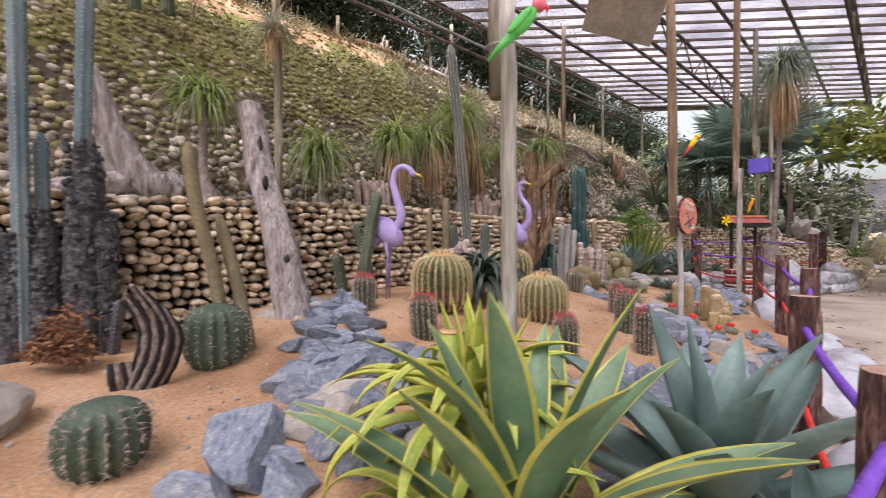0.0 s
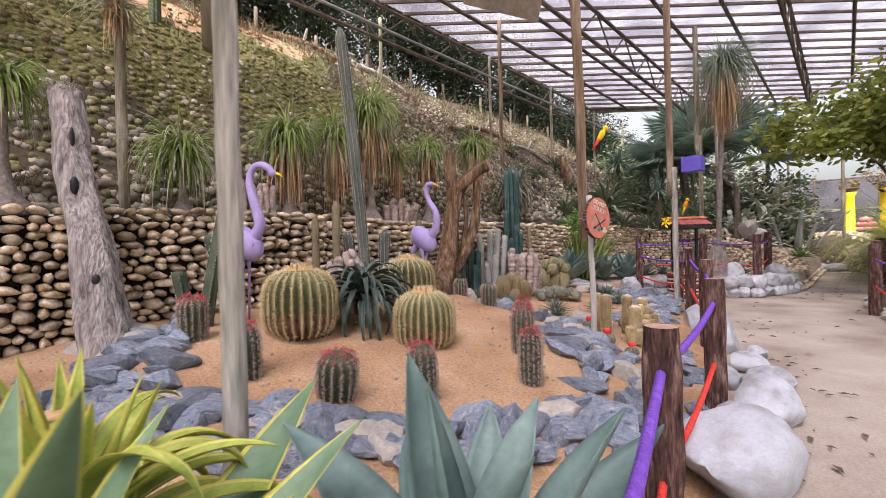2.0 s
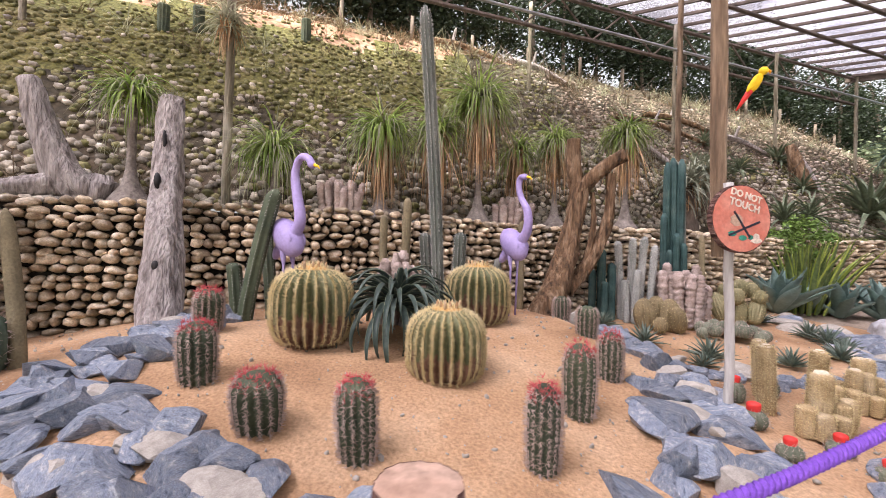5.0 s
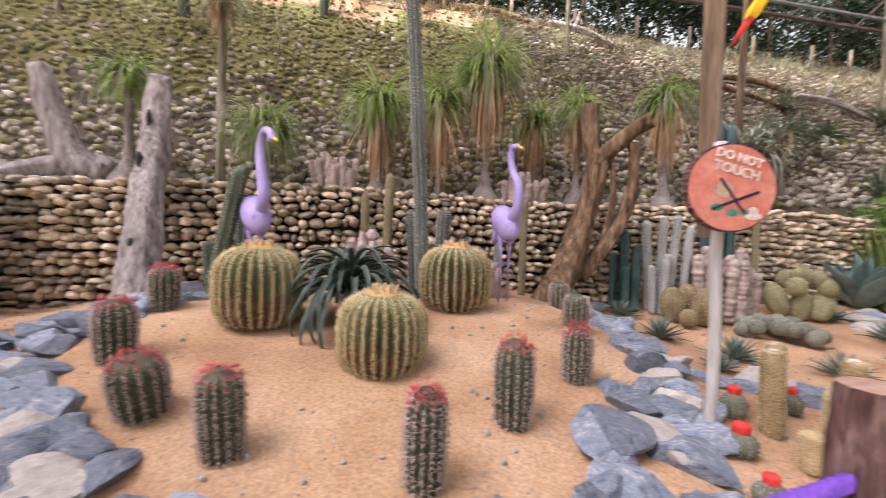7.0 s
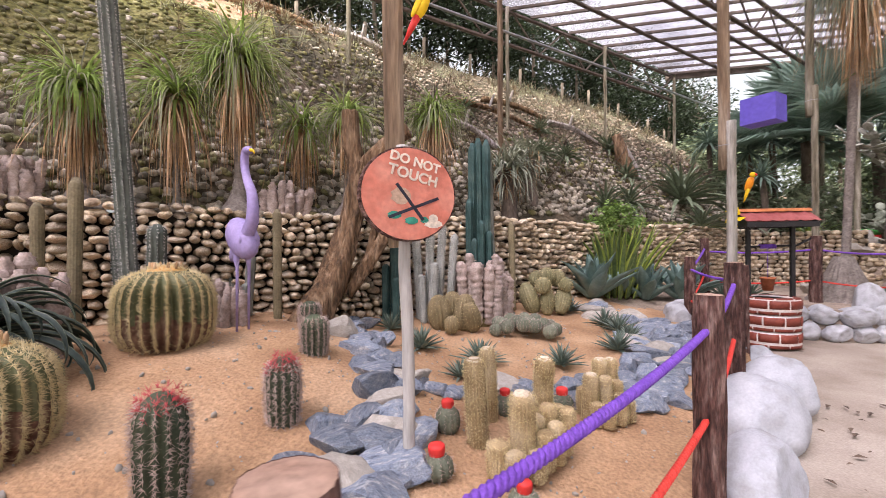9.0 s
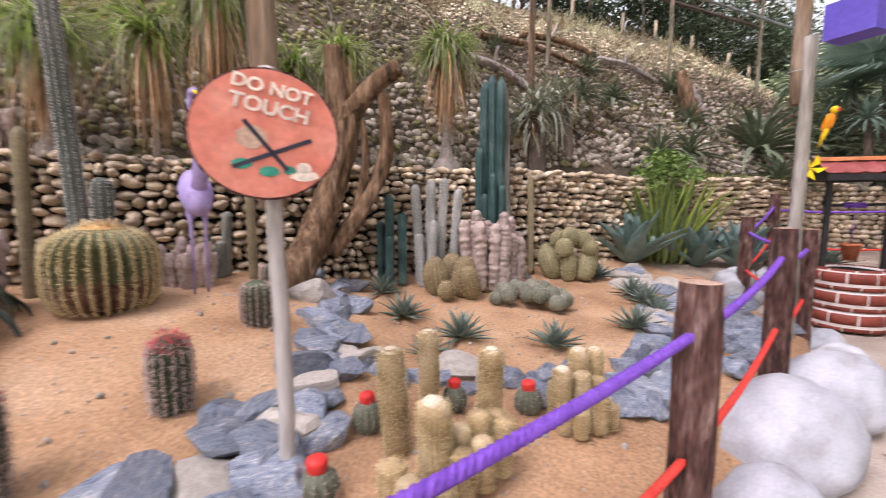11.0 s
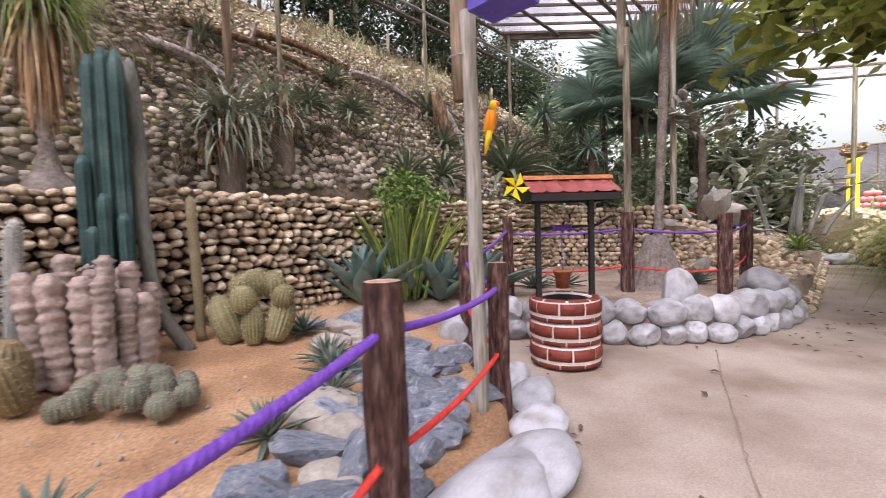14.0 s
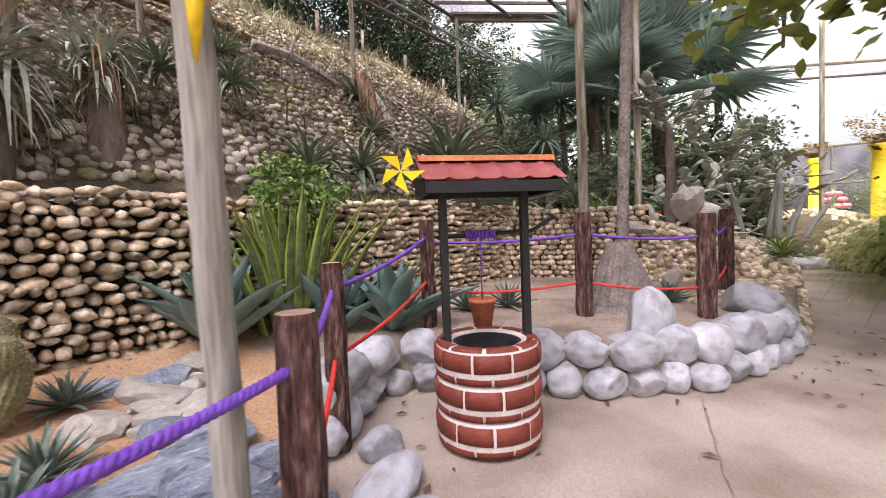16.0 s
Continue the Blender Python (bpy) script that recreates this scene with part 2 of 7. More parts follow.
BULB = mat("bulb_bark", [(0.17, 0.14, 0.12), (0.30, 0.26, 0.23)], 9, 0.9, 0.8, 35, 0.1, 0.3, depth=0.03)
STEEL = mat("galvanised_pipe", [(0.28, 0.28, 0.28), (0.42, 0.42, 0.42)], 6, 0.45, 0.1, 40, 0.1, 0.1, metal=0.6)


def sheet_material():
    m = bpy.data.materials.new("translucent_sheet")
    m.use_nodes = True
    n, l = m.node_tree.nodes, m.node_tree.links
    n.remove(n["Principled BSDF"])
    tc, no, ramp = n.new("ShaderNodeTexCoord"), n.new("ShaderNodeTexNoise"), n.new("ShaderNodeValToRGB")
    no.inputs["Scale"].default_value = 0.7
    no.inputs["Detail"].default_value = 6
    l.new(tc.outputs["Object"], no.inputs["Vector"])
    ramp.color_ramp.elements[0].color, ramp.color_ramp.elements[1].color = (0.54, 0.52, 0.57, 1), (0.74, 0.72, 0.775, 1)
    ramp.color_ramp.elements[0].position, ramp.color_ramp.elements[1].position = 0.35, 0.6
    l.new(no.outputs[0], ramp.inputs[0])
    tr, tl, mix = n.new("ShaderNodeBsdfTransparent"), n.new("ShaderNodeBsdfTranslucent"), n.new("ShaderNodeMixShader")
    l.new(ramp.outputs[0], tr.inputs[0])
    l.new(ramp.outputs[0], tl.inputs[0])
    mix.inputs[0].default_value = 0.16
    l.new(tr.outputs[0], mix.inputs[1])
    l.new(tl.outputs[0], mix.inputs[2])
    l.new(mix.outputs[0], n["Material Output"].inputs[0])
    return m


SHEET = sheet_material()

# ---- mesh helpers ----
RND = random.Random(7)


def thing(name, at, label, category, group="", kind=""):
    ob = new(name)
    ob.empty_display_size = 0.05
    ob.location = at
    return tagged(ob, label, category, group, kind)


def place(name, me, mats, parent=None, label="", at=None, smooth=True):
    ob = new(name, me)
    for m in mats if isinstance(mats, (list, tuple)) else [mats]:
        if len(me.materials) < (len(mats) if isinstance(mats, (list, tuple)) else 1):
            me.materials.append(m)
    if smooth and len(me.polygons):
        me.polygons.foreach_set("use_smooth", [True] * len(me.polygons))
    if parent:
        ob.parent = parent
    if at is not None:
        ob.location = at
    if label:
        ob["label"] = label
    if name in ("spine_coat", "crown_tuft", "blade_mass", "leaves", "dead_leaves"):
        ob["kind"] = "stuff"
    return ob


def part(name, bm, material, parent, label="", smooth=True):
    me = bpy.data.meshes.new(name)
    bm.to_mesh(me)
    bm.free()
    return place(name, me, material, parent, label, smooth=smooth)


def raw(name, verts, faces, material, parent=None, label="", at=None, smooth=True, index=None):
    me = bpy.data.meshes.new(name)
    me.from_pydata([tuple(v) for v in verts], [], [tuple(f) for f in faces])
    ob = place(name, me, material, parent, label, at, smooth)
    if index is not None:
        me.polygons.foreach_set("material_index", index)
    me.update()
    return ob


def tube(path, radii, sides=10, caps=True, wob=0.0, seed=0):
    """Rings of a tapering tube along a list of points."""
    pts = [Vector(p) for p in path]
    rr = random.Random(seed)
    verts, faces = [], []
    ref = Vector((1, 0.13, 0.07))
    for i, p in enumerate(pts):
        way = (pts[min(i + 1, len(pts) - 1)] - pts[max(i - 1, 0)]).normalized()
        a = way.cross(ref)
        if a.length < 0.2:
            a = way.cross(Vector((0, 1, 0)))
        a.normalize()
        b = way.cross(a)
        r = radii[i] if isinstance(radii, (list, tuple)) else radii
        for k in range(sides):
            q = 2 * math.pi * k / sides
            f = 1 + wob * (rr.random() - 0.5) * 2
            verts.append(p + (a * math.cos(q) + b * math.sin(q)) * r * f)
    for i in range(len(pts) - 1):
        for k in range(sides):
            j = (k + 1) % sides
            faces.append((i * sides + k, i * sides + j, (i + 1) * sides + j, (i + 1) * sides + k))
    if caps:
        faces.append(tuple(range(sides))[::-1])
        faces.append(tuple((len(pts) - 1) * sides + k for k in range(sides)))
    return verts, faces


def join(chunks):
    verts, faces = [], []
    for v, f in chunks:
        o = len(verts)
        verts.extend(v)
        faces.extend(tuple(i + o for i in q) for q in f)
    return verts, faces


def box(x0, y0, z0, x1, y1, z1):
    v = [(x, y, z) for z in (z0, z1) for x, y in ((x0, y0), (x1, y0), (x1, y1), (x0, y1))]
    return v, [(3, 2, 1, 0), (4, 5, 6, 7), (0, 1, 5, 4), (1, 2, 6, 5), (2, 3, 7, 6), (3, 0, 4, 7)]


def ball(sub, squash=0.0, rough=0.25, freq=1.4, seed=0, cut=0, near=0.5):
    """A stone: an icosphere pushed about by noise, with some flat faces cut on it."""
    bm = bmesh.new()
    bmesh.ops.create_icosphere(bm, subdivisions=sub, radius=1)
    rr = random.Random(seed)
    planes = [(Vector((rr.gauss(0, 1), rr.gauss(0, 1), rr.gauss(0, 1))).normalized(), rr.uniform(near, near + 0.3)) for _ in range(cut)]
    off = Vector((seed * 3.1, seed * 1.7, seed))
    for v in bm.verts:
        p = v.co.copy()
        p *= 1 + rough * noise.noise(p * freq + off) + rough * 0.35 * noise.noise(p * freq * 3 + off)
        for nrm, dist in planes:
            over = p.dot(nrm) - dist
            if over > 0:
                p -= nrm * over
        v.co = p
    verts = [tuple(v.co) for v in bm.verts]
    faces = [tuple(v.index for v in f.verts) for f in bm.faces]
    bm.free()
    return verts, faces


def mesh_of(name, vf, material, smooth=True):
    me = bpy.data.meshes.new(name)
    me.from_pydata(vf[0], [], vf[1])
    me.materials.append(material)
    if smooth:
        me.polygons.foreach_set("use_smooth", [True] * len(me.polygons))
    return me


def scatter(vf, mats4):
    """Joins many copies of one small mesh, a 4x4 matrix each."""
    base = np.array(vf[0])
    verts, faces = [], []
    for k, m in enumerate(mats4):
        a = np.array(m)
        verts.append(base @ a[:3, :3].T + a[:3, 3])
        o = k * len(base)
        faces.extend(tuple(i + o for i in f) for f in vf[1])
    return np.concatenate(verts), faces


def lerp(x, xs, ys):
    return float(np.interp(x, xs, ys))


# ---- the lie of the land: s runs along the retaining wall, d goes uphill from it ----
WX, WY = -1.65, 4.9
UX, UY, NX, NY = 0.676, 0.737, -0.737, 0.676


def at_sd(s, d, z=0.0):
    return Vector((WX + UX * s + NX * d, WY + UY * s + NY * d, z))


def to_sd(x, y):
    return UX * (x - WX) + UY * (y - WY), NX * (x - WX) + NY * (y - WY)


def edge(s):
    """Where the planted beds end towards the path."""
    return lerp(s, [-6, -0.4, 1.1, 2.9, 5.0, 6.6, 7.9, 8.6, 9.5, 9.9, 10.3, 10.7, 11.3, 12.2, 13.9, 33], [-5.1, -5.0, -4.72, -4.55, -4.1, -3.6, -3.05, -2.0, -1.45, -1.5, -2.2, -3.1, -3.65, -4.05, -4.35, -4.6])


def soil(s, d):
    mound = lerp(d, [-4.9, -4.2, -3.4, -3.0, -2.8, -2.55, -2.24, -1.65, -1.3, 0.1], [0.02, 0.1, 0.22, 0.28, 0.32, 0.39, 0.46, 0.59, 0.65, 0.66])
    flat = lerp(d, [-4.2, -3.6, -2.6, -1.6, -0.7, 0.1], [0.05, 0.14, 0.25, 0.30, 0.38, 0.5])
    left = lerp(d, [-4.9, -3.6, -2.4, -1.5, 0.1], [0.02, 0.15, 0.3, 0.38, 0.42])
    k1, k2, k3 = lerp(s, [-1.2, 0.4], [1, 0]), lerp(s, [3.7, 4.8], [0, 1]), lerp(s, [9.6, 10.6], [0, 1])
    z = left * k1 + mound * (1 - k1)
    z = z * (1 - k2) + flat * k2
    ring = 0.42 + lerp(s, [14.9, 15.15], [0, 0.9]) * lerp(d, [-4.5, -3.7, -2.5], [0, 0.55, 1])
    return z * (1 - k3) + ring * k3


def hill(s, d):
    near = lerp(d, [0, 0.45, 0.8, 2.0, 2.4, 3.0, 3.4, 4.8, 6.5, 12], [1.72, 1.74, 1.85, 3.85, 4.45, 5.1, 5.6, 6.4, 6.7, 6.9])
    far = lerp(d, [0, 0.4, 1.2, 2.2, 3.9, 5.3, 7, 12], [1.72, 1.75, 2.8, 3.9, 5.6, 6.6, 6.9, 7.0])
    k = lerp(s, [4.5, 9], [0, 1])
    z = near * (1 - k) + far * k
    return 1.72 + (z - 1.72) * lerp(s, [16, 30, 45], [1, 0.55, 0.3]) + 0.1 * noise.noise((s * 0.9, d * 0.9, 3)) * min(1, d)


def soil_z(x, y):
    s, d = to_sd(x, y)
    return soil(s, d)

# ---- ground, beds, hill ----
def grid_object(name, rows, material, kind="structure", label="", flip=False):
    nr, nc = len(rows), len(rows[0])
    verts = [p for r in rows for p in r]
    faces = []
    for i in range(nr - 1):
        for j in range(nc - 1):
            q = (i * nc + j, i * nc + j + 1, (i + 1) * nc + j + 1, (i + 1) * nc + j)
            faces.append(q[::-1] if flip else q)
    return tagged(raw(name, verts, faces, material), label, "", "", kind)


def ground_rows():
    xs = [-1500, -200, -40, -12] + [-8 + 0.5 * i for i in range(73)] + [34, 60, 250, 1500]
    out = []
    for y in [-1500, -200, -40, -12] + [-8 + 0.5 * i for i in range(73)] + [34, 60, 250, 1500]:
        out.append([(x, y, 0.012 * noise.noise((x * 0.8, y * 0.8, 0)) if abs(x) < 30 and abs(y) < 30 else 0) for x in xs])
    return out


tagged(grid_object("ground", ground_rows(), SAND), "pale sandy concrete footpath strewn with leaf litter", "ground")


def bed_rows():
    out = []
    ss = [-7 + 0.16 * i for i in range(190)]
    for s in ss:
        e = edge(s)
        row = []
        for k in range(46):
            d = e + (0.15 - e) * k / 45
            z = soil(s, d) + 0.02 * noise.noise((s * 2.3, d * 2.3, 1)) + 0.01 * noise.noise((s * 9, d * 9, 2))
            if k == 0:
                z = -0.05
            row.append(at_sd(s, d, z))
        out.append(row)
    return out


bed = tagged(grid_object("planting_bed", bed_rows(), SOIL), "orange sandy soil of the raised cactus beds", "soil bed")
bed.data.materials.append(mat("grey_brown_soil", [(0.18, 0.135, 0.105), (0.31, 0.24, 0.185), (0.40, 0.32, 0.25)], 1.8, 0.95, 0.6, 40, 0.02, 0.3, depth=0.02))
for poly in bed.data.polygons:
    s, d = to_sd(poly.center.x, poly.center.y)
    poly.material_index = 1 if s > 9.3 + 0.3 * noise.noise((s, d * 2, 7)) else 0


def hill_rows():
    out = []
    for i in range(240):
        s = -12 + 0.25 * i
        row = []
        for k in range(80):
            d = 0.18 + 11.8 * (k / 79) ** 1.5
            row.append(at_sd(s, d, hill(s, d)))
        row.append(at_sd(s, 40, 5))
        out.append(row)
    return out


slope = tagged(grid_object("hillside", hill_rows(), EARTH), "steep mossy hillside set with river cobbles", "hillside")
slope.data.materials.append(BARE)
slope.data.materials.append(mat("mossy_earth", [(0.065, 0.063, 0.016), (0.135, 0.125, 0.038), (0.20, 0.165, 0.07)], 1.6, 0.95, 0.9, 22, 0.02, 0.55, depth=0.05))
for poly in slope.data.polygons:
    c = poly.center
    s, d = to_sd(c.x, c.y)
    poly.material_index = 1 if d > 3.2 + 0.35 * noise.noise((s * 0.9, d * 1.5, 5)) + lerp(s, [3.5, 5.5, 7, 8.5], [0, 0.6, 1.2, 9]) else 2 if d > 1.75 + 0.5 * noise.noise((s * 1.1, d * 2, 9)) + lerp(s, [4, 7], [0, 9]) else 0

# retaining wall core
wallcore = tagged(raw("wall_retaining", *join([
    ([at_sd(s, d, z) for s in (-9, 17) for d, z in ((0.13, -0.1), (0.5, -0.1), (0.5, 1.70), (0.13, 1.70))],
     [(0, 1, 2, 3), (7, 6, 5, 4), (0, 4, 5, 1), (1, 5, 6, 2), (2, 6, 7, 3), (3, 7, 4, 0)])]), GAPSHADE, smooth=False),
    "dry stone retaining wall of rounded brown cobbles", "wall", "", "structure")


def wall_stones():
    """Courses of cobbles on the wall's face: the nearest stretch as single stones, the rest joined."""
    shapes = [ball(2, 0, 0.34, 1.2, 30 + i) for i in range(8)]
    meshes = [mesh_of("cobble", v, COBBLE) for v in shapes]
    rr = random.Random(11)
    near, rest = [], [[] for _ in shapes]
    z, course = 0.28, 0
    while z < 1.78:
        h = rr.uniform(0.075, 0.11)
        s = -6.0 + rr.random() * 0.2
        while s < 16.5:
            w = rr.choice((rr.uniform(0.07, 0.12), rr.uniform(0.11, 0.2)))
            mid = s + w / 2
            s += w * 1.02
            zz = z + h / 2 + rr.uniform(-0.022, 0.022) + (0.035 * math.sin(mid * 1.1))
            if zz < soil(mid, 0) - 0.06:
                continue
            top = z + h > 1.70
            m = Matrix.LocRotScale(at_sd(mid, 0.05 + rr.uniform(-0.015, 0.02) + (0.07 if top and rr.random() < 0.5 else 0), zz),
                                   Euler((rr.uniform(-0.2, 0.2), rr.uniform(-0.25, 0.25), math.atan2(UY, UX) + rr.uniform(-0.2, 0.2))),
                                   (w * 0.50, rr.uniform(0.085, 0.125), h * rr.uniform(0.42, 0.56)))
            k = rr.randrange(len(shapes))
            if 0.6 < mid < 3.9 and len(near) < 300:
                near.append((k, m))
            else:
                rest[k].append(m)
        z += h * 0.97
    chunks = [scatter(shapes[k], ms) for k, ms in enumerate(rest) if ms]
    ob = raw("cobbles", *join([(list(map(tuple, v)), f) for v, f in chunks]), COBBLE, wallcore)
    tagged(ob, "", "", "", "stuff")
    for k, m in near:
        o = new("cobble", meshes[k])
        o.parent = wallcore
        o.matrix_basis = m


wall_stones()


def hill_stones():
    shapes = [ball(1, 0, 0.25, 1.2, 60 + i) for i in range(4)]
    rr = random.Random(5)
    lots, mossy, shaded = [[] for _ in shapes], [[] for _ in shapes], [[] for _ in shapes]
    s = -5.0
    while s < 20:
        step = 0.107 if s < 8 else 0.118 if s < 13 else 0.15
        d = 0.25
        while d < 4.3:
            z0, z1 = hill(s, d), hill(s, d + 0.1)
            inc = math.atan2(z1 - z0, 0.1)
            keep = lerp(d, [0, 2.2, 3.0, 3.3, 4.2], [0.97, 0.9, 0.6, 0.2, 0.05]) if s < 6 else lerp(d, [0, 2.8, 4.2], [0.97, 0.85, 0.5])
            if rr.random() < keep and not 0.25 < d < 0.55:
                ss, dd = s + rr.uniform(-0.045, 0.045), d + rr.uniform(-0.03, 0.03)
                size = rr.uniform(0.034, 0.062) * lerp(d, [0, 1.0, 2.0, 4], [1.35, 1.12, 0.85, 0.7]) * (1.0 if s < 13 else 1.2)
                m = Matrix.LocRotScale(at_sd(ss, dd, hill(ss, dd) + 0.012), Euler((inc, rr.uniform(-0.4, 0.4), math.atan2(UY, UX) + rr.uniform(-0.5, 0.5)), "XYZ"),
                                       (size * rr.uniform(1.0, 1.45), size, size * rr.uniform(0.6, 0.85)))
                # crest stones beyond the roof edge take the darker colour as painted shade
                green = lerp(d, [0.8, 1.8, 2.8], [0.1, 0.8, 0.95]) * lerp(s, [4, 7], [1, 0.5])
                (shaded if s > 6.5 and dd > 2.2 + rr.uniform(-0.5, 0.5) else mossy if rr.random() < green else lots)[rr.randrange(4)].append(m)
            d += step * max(0.35, math.cos(inc)) * 0.9
        s += step
    for pile, material, label in ((lots, HILLSTONE, "rounded river cobbles set into the earth slope"), (mossy, MOSSSTONE, "small moss-covered cobbles high on the earth slope"), (shaded, SHADESTONE, "small brown cobbles high on the slope, shade mixed into their colour")):
        chunks = [scatter(shapes[k], ms) for k, ms in enumerate(pile)]
        tagged(raw("hill_cobbles", *join([(list(map(tuple, v)), f) for v, f in chunks]), material), label, "cobbles", "", "stuff")


hill_stones()

# ---- stones along the beds ----
STONES = {}


def stone_meshes(key, material, sub, rough, cut, n, near=0.5):
    STONES[key] = [mesh_of("stone_" + key, ball(sub, 0, rough, 1.3, 200 + 17 * len(key) + i, cut, near), material, smooth=(cut == 0)) for i in range(n)]


stone_meshes("slate", BLUEROCK, 4, 0.2, 18, 12, 0.42)
stone_meshes("pale", PALEROCK, 3, 0.25, 5, 5)
stone_meshes("crag", PALEROCK, 3, 0.3, 14, 5)
stone_meshes("white", WHITEROCK, 4, 0.16, 4, 9, 0.7)
stone_meshes("boulder", WHITESMOOTH, 4, 0.15, 2, 6)
for me in STONES["slate"] + STONES["crag"] + STONES["pale"] + STONES["white"] + STONES["boulder"]:
    me.polygons.foreach_set("use_smooth", [True] * len(me.polygons))
    me.set_sharp_from_angle(angle=radians(34 if "white" in me.name or "boulder" in me.name else 20))


def stone(key, x, y, z, sx, sy, sz, label, group, name="rock", turn=None):
    me = RND.choice(STONES[key])
    ob = new("slate_rock" if key == "slate" and name == "rock" else name, me)
    ob.location = (x, y, z)
    ob.rotation_euler = (RND.uniform(-0.15, 0.15), RND.uniform(-0.15, 0.15), RND.uniform(0, 6.28) if turn is None else turn)
    ob.scale = (sx, sy, sz)
    return tagged(ob, label, "rock", group)


def rock_band(line, width, count, size, key="slate", label="blue-grey angular slate rock edging the cactus bed", group="slate edging rocks", lift=0.0):
    """Rocks heaped along a line of (x, y) points."""
    pts = [Vector(p) for p in line]
    lens = [0]
    for a, b in zip(pts, pts[1:]):
        lens.append(lens[-1] + (b - a).length)
    for i in range(count):
        q = lens[-1] * (i + RND.random()) / count
        k = max(j for j in range(len(pts) - 1) if lens[j] <= q)
        a, b = pts[k], pts[k + 1]
        p = a.lerp(b, (q - lens[k]) / (lens[k + 1] - lens[k]))
        side = (b - a).normalized()
        p = p + Vector((-side.y, side.x)) * RND.uniform(-width, width)
        r = RND.uniform(*size)
        use = key if key != "slate" or RND.random() > 0.09 else "pale"
        lab = label if use == key else "pale buff rock among the slate edging"
        r *= 1.22 if use == "slate" else 1.1
        stone(use, p.x, p.y, soil_z(p.x, p.y) + r * 0.12 + lift, r * RND.uniform(0.9, 1.4), r * RND.uniform(0.7, 1.0), r * RND.uniform(0.4, 0.68), lab, group)


# edging between the path side and the first bed, then up the gully between the two beds
rock_band([(-0.9, 4.75), (-0.75, 4.1), (-0.45, 3.4), (-0.25, 2.7), (0.0, 2.1)], 0.32, 56, (0.10, 0.22))
rock_band([(-0.35, 3.2), (0.35, 3.2), (1.1, 3.25), (1.75, 3.3)], 0.24, 40, (0.13, 0.23))
rock_band([(1.75, 3.3), (2.3, 3.45), (2.75, 3.9), (3.05, 4.5), (3.1, 5.1)], 0.24, 36, (0.11, 0.2))
rock_band([(3.0, 5.1), (2.95, 5.7), (2.75, 6.3), (2.4, 6.9), (1.9, 7.6), (1.5, 8.15)], 0.22, 46, (0.10, 0.2))
rock_band([(2.7, 6.4), (3.2, 6.6), (3.7, 6.85), (4.1, 7.0), (4.5, 7.1)], 0.13, 22, (0.10, 0.19))
rock_band([(4.35, 6.9), (4.75, 7.6), (5.1, 8.2), (5.35, 8.9), (5.35, 9.6)], 0.28, 42, (0.12, 0.21))
rock_band([(2.6, 3.2), (3.2, 3.8), (3.6, 4.6), (4.1, 5.4)], 0.12, 15, (0.09, 0.16))
rock_band([(-0.2, 2.6), (0.4, 2.2), (1.0, 2.0), (1.7, 2.1), (2.2, 2.6)], 0.25, 20, (0.11, 0.2))
rock_band([(5.15, 7.65), (5.5, 8.25), (5.68, 8.9), (5.62, 9.6)], 0.17, 16, (0.10, 0.17))
rock_band([(4.95, 8.4), (5.0, 9.2), (4.9, 9.9), (4.55, 10.3), (4.3, 10.7)], 0.3, 22, (0.14, 0.24), lift=-0.03)
rock_band([(5.1, 9.6), (4.8, 10.2), (4.5, 10.8)], 0.16, 8, (0.08, 0.15), "pale", "buff rounded stone edging the agave bed")
for x, y, z, a, b, c in ((-1.35, 4.45, 0.45, 0.3, 0.2, 0.18), (-1.05, 4.3, 0.42, 0.22, 0.2, 0.2), (2.78, 5.2, 0.3, 0.26, 0.18, 0.18), (2.66, 5.75, 0.32, 0.27, 0.19, 0.18), (-0.45, 2.12, 0.3, 0.3, 0.24, 0.24), (-0.28, 2.42, 0.32, 0.28, 0.2, 0.22), (-0.5, 1.8, 0.22, 0.24, 0.2, 0.16), (-0.2, 1.95, 0.22, 0.26, 0.22, 0.2), (3.02, 5.85, 0.28, 0.2, 0.26, 0.18), (2.95, 4.75, 0.27, 0.24, 0.18, 0.15)):
    stone("pale" if x < -1 else "slate", x, y, z, a, b, c, "large weathered rock half sunk in the sandy bed", "large bed rocks")

# white boulders along the path
for x, y, a, b, c in ((2.35, 1.75, 0.26, 0.2, 0.15), (2.72, 2.45, 0.3, 0.24, 0.2), (3.22, 3.32, 0.62, 0.32, 0.27), (4.02, 4.2, 0.42, 0.26, 0.19), (3.62, 3.85, 0.25, 0.22, 0.15), (4.5, 4.8, 0.34, 0.22, 0.13),
                      (4.12, 4.85, 0.2, 0.16, 0.13), (4.68, 5.35, 0.26, 0.2, 0.13), (4.95, 6.2, 0.34, 0.25, 0.22), (5.22, 7.0, 0.47, 0.35, 0.31), (5.66, 7.68, 0.46, 0.33, 0.3), (5.95, 8.25, 0.34, 0.24, 0.17),
                      (6.1, 8.75, 0.27, 0.2, 0.14), (6.17, 9.25, 0.24, 0.17, 0.13), (6.08, 9.68, 0.27, 0.17, 0.12), (6.02, 10.1, 0.16, 0.13, 0.12), (5.05, 5.75, 0.16, 0.13, 0.1)):
    stone("boulder", x, y, c * 0.5, a * 0.97, b * 0.92, c * 0.9, "large whitewashed rounded boulder edging the sandy path", "white path boulders", "boulder", turn=radians(52) + RND.uniform(-0.3, 0.3))


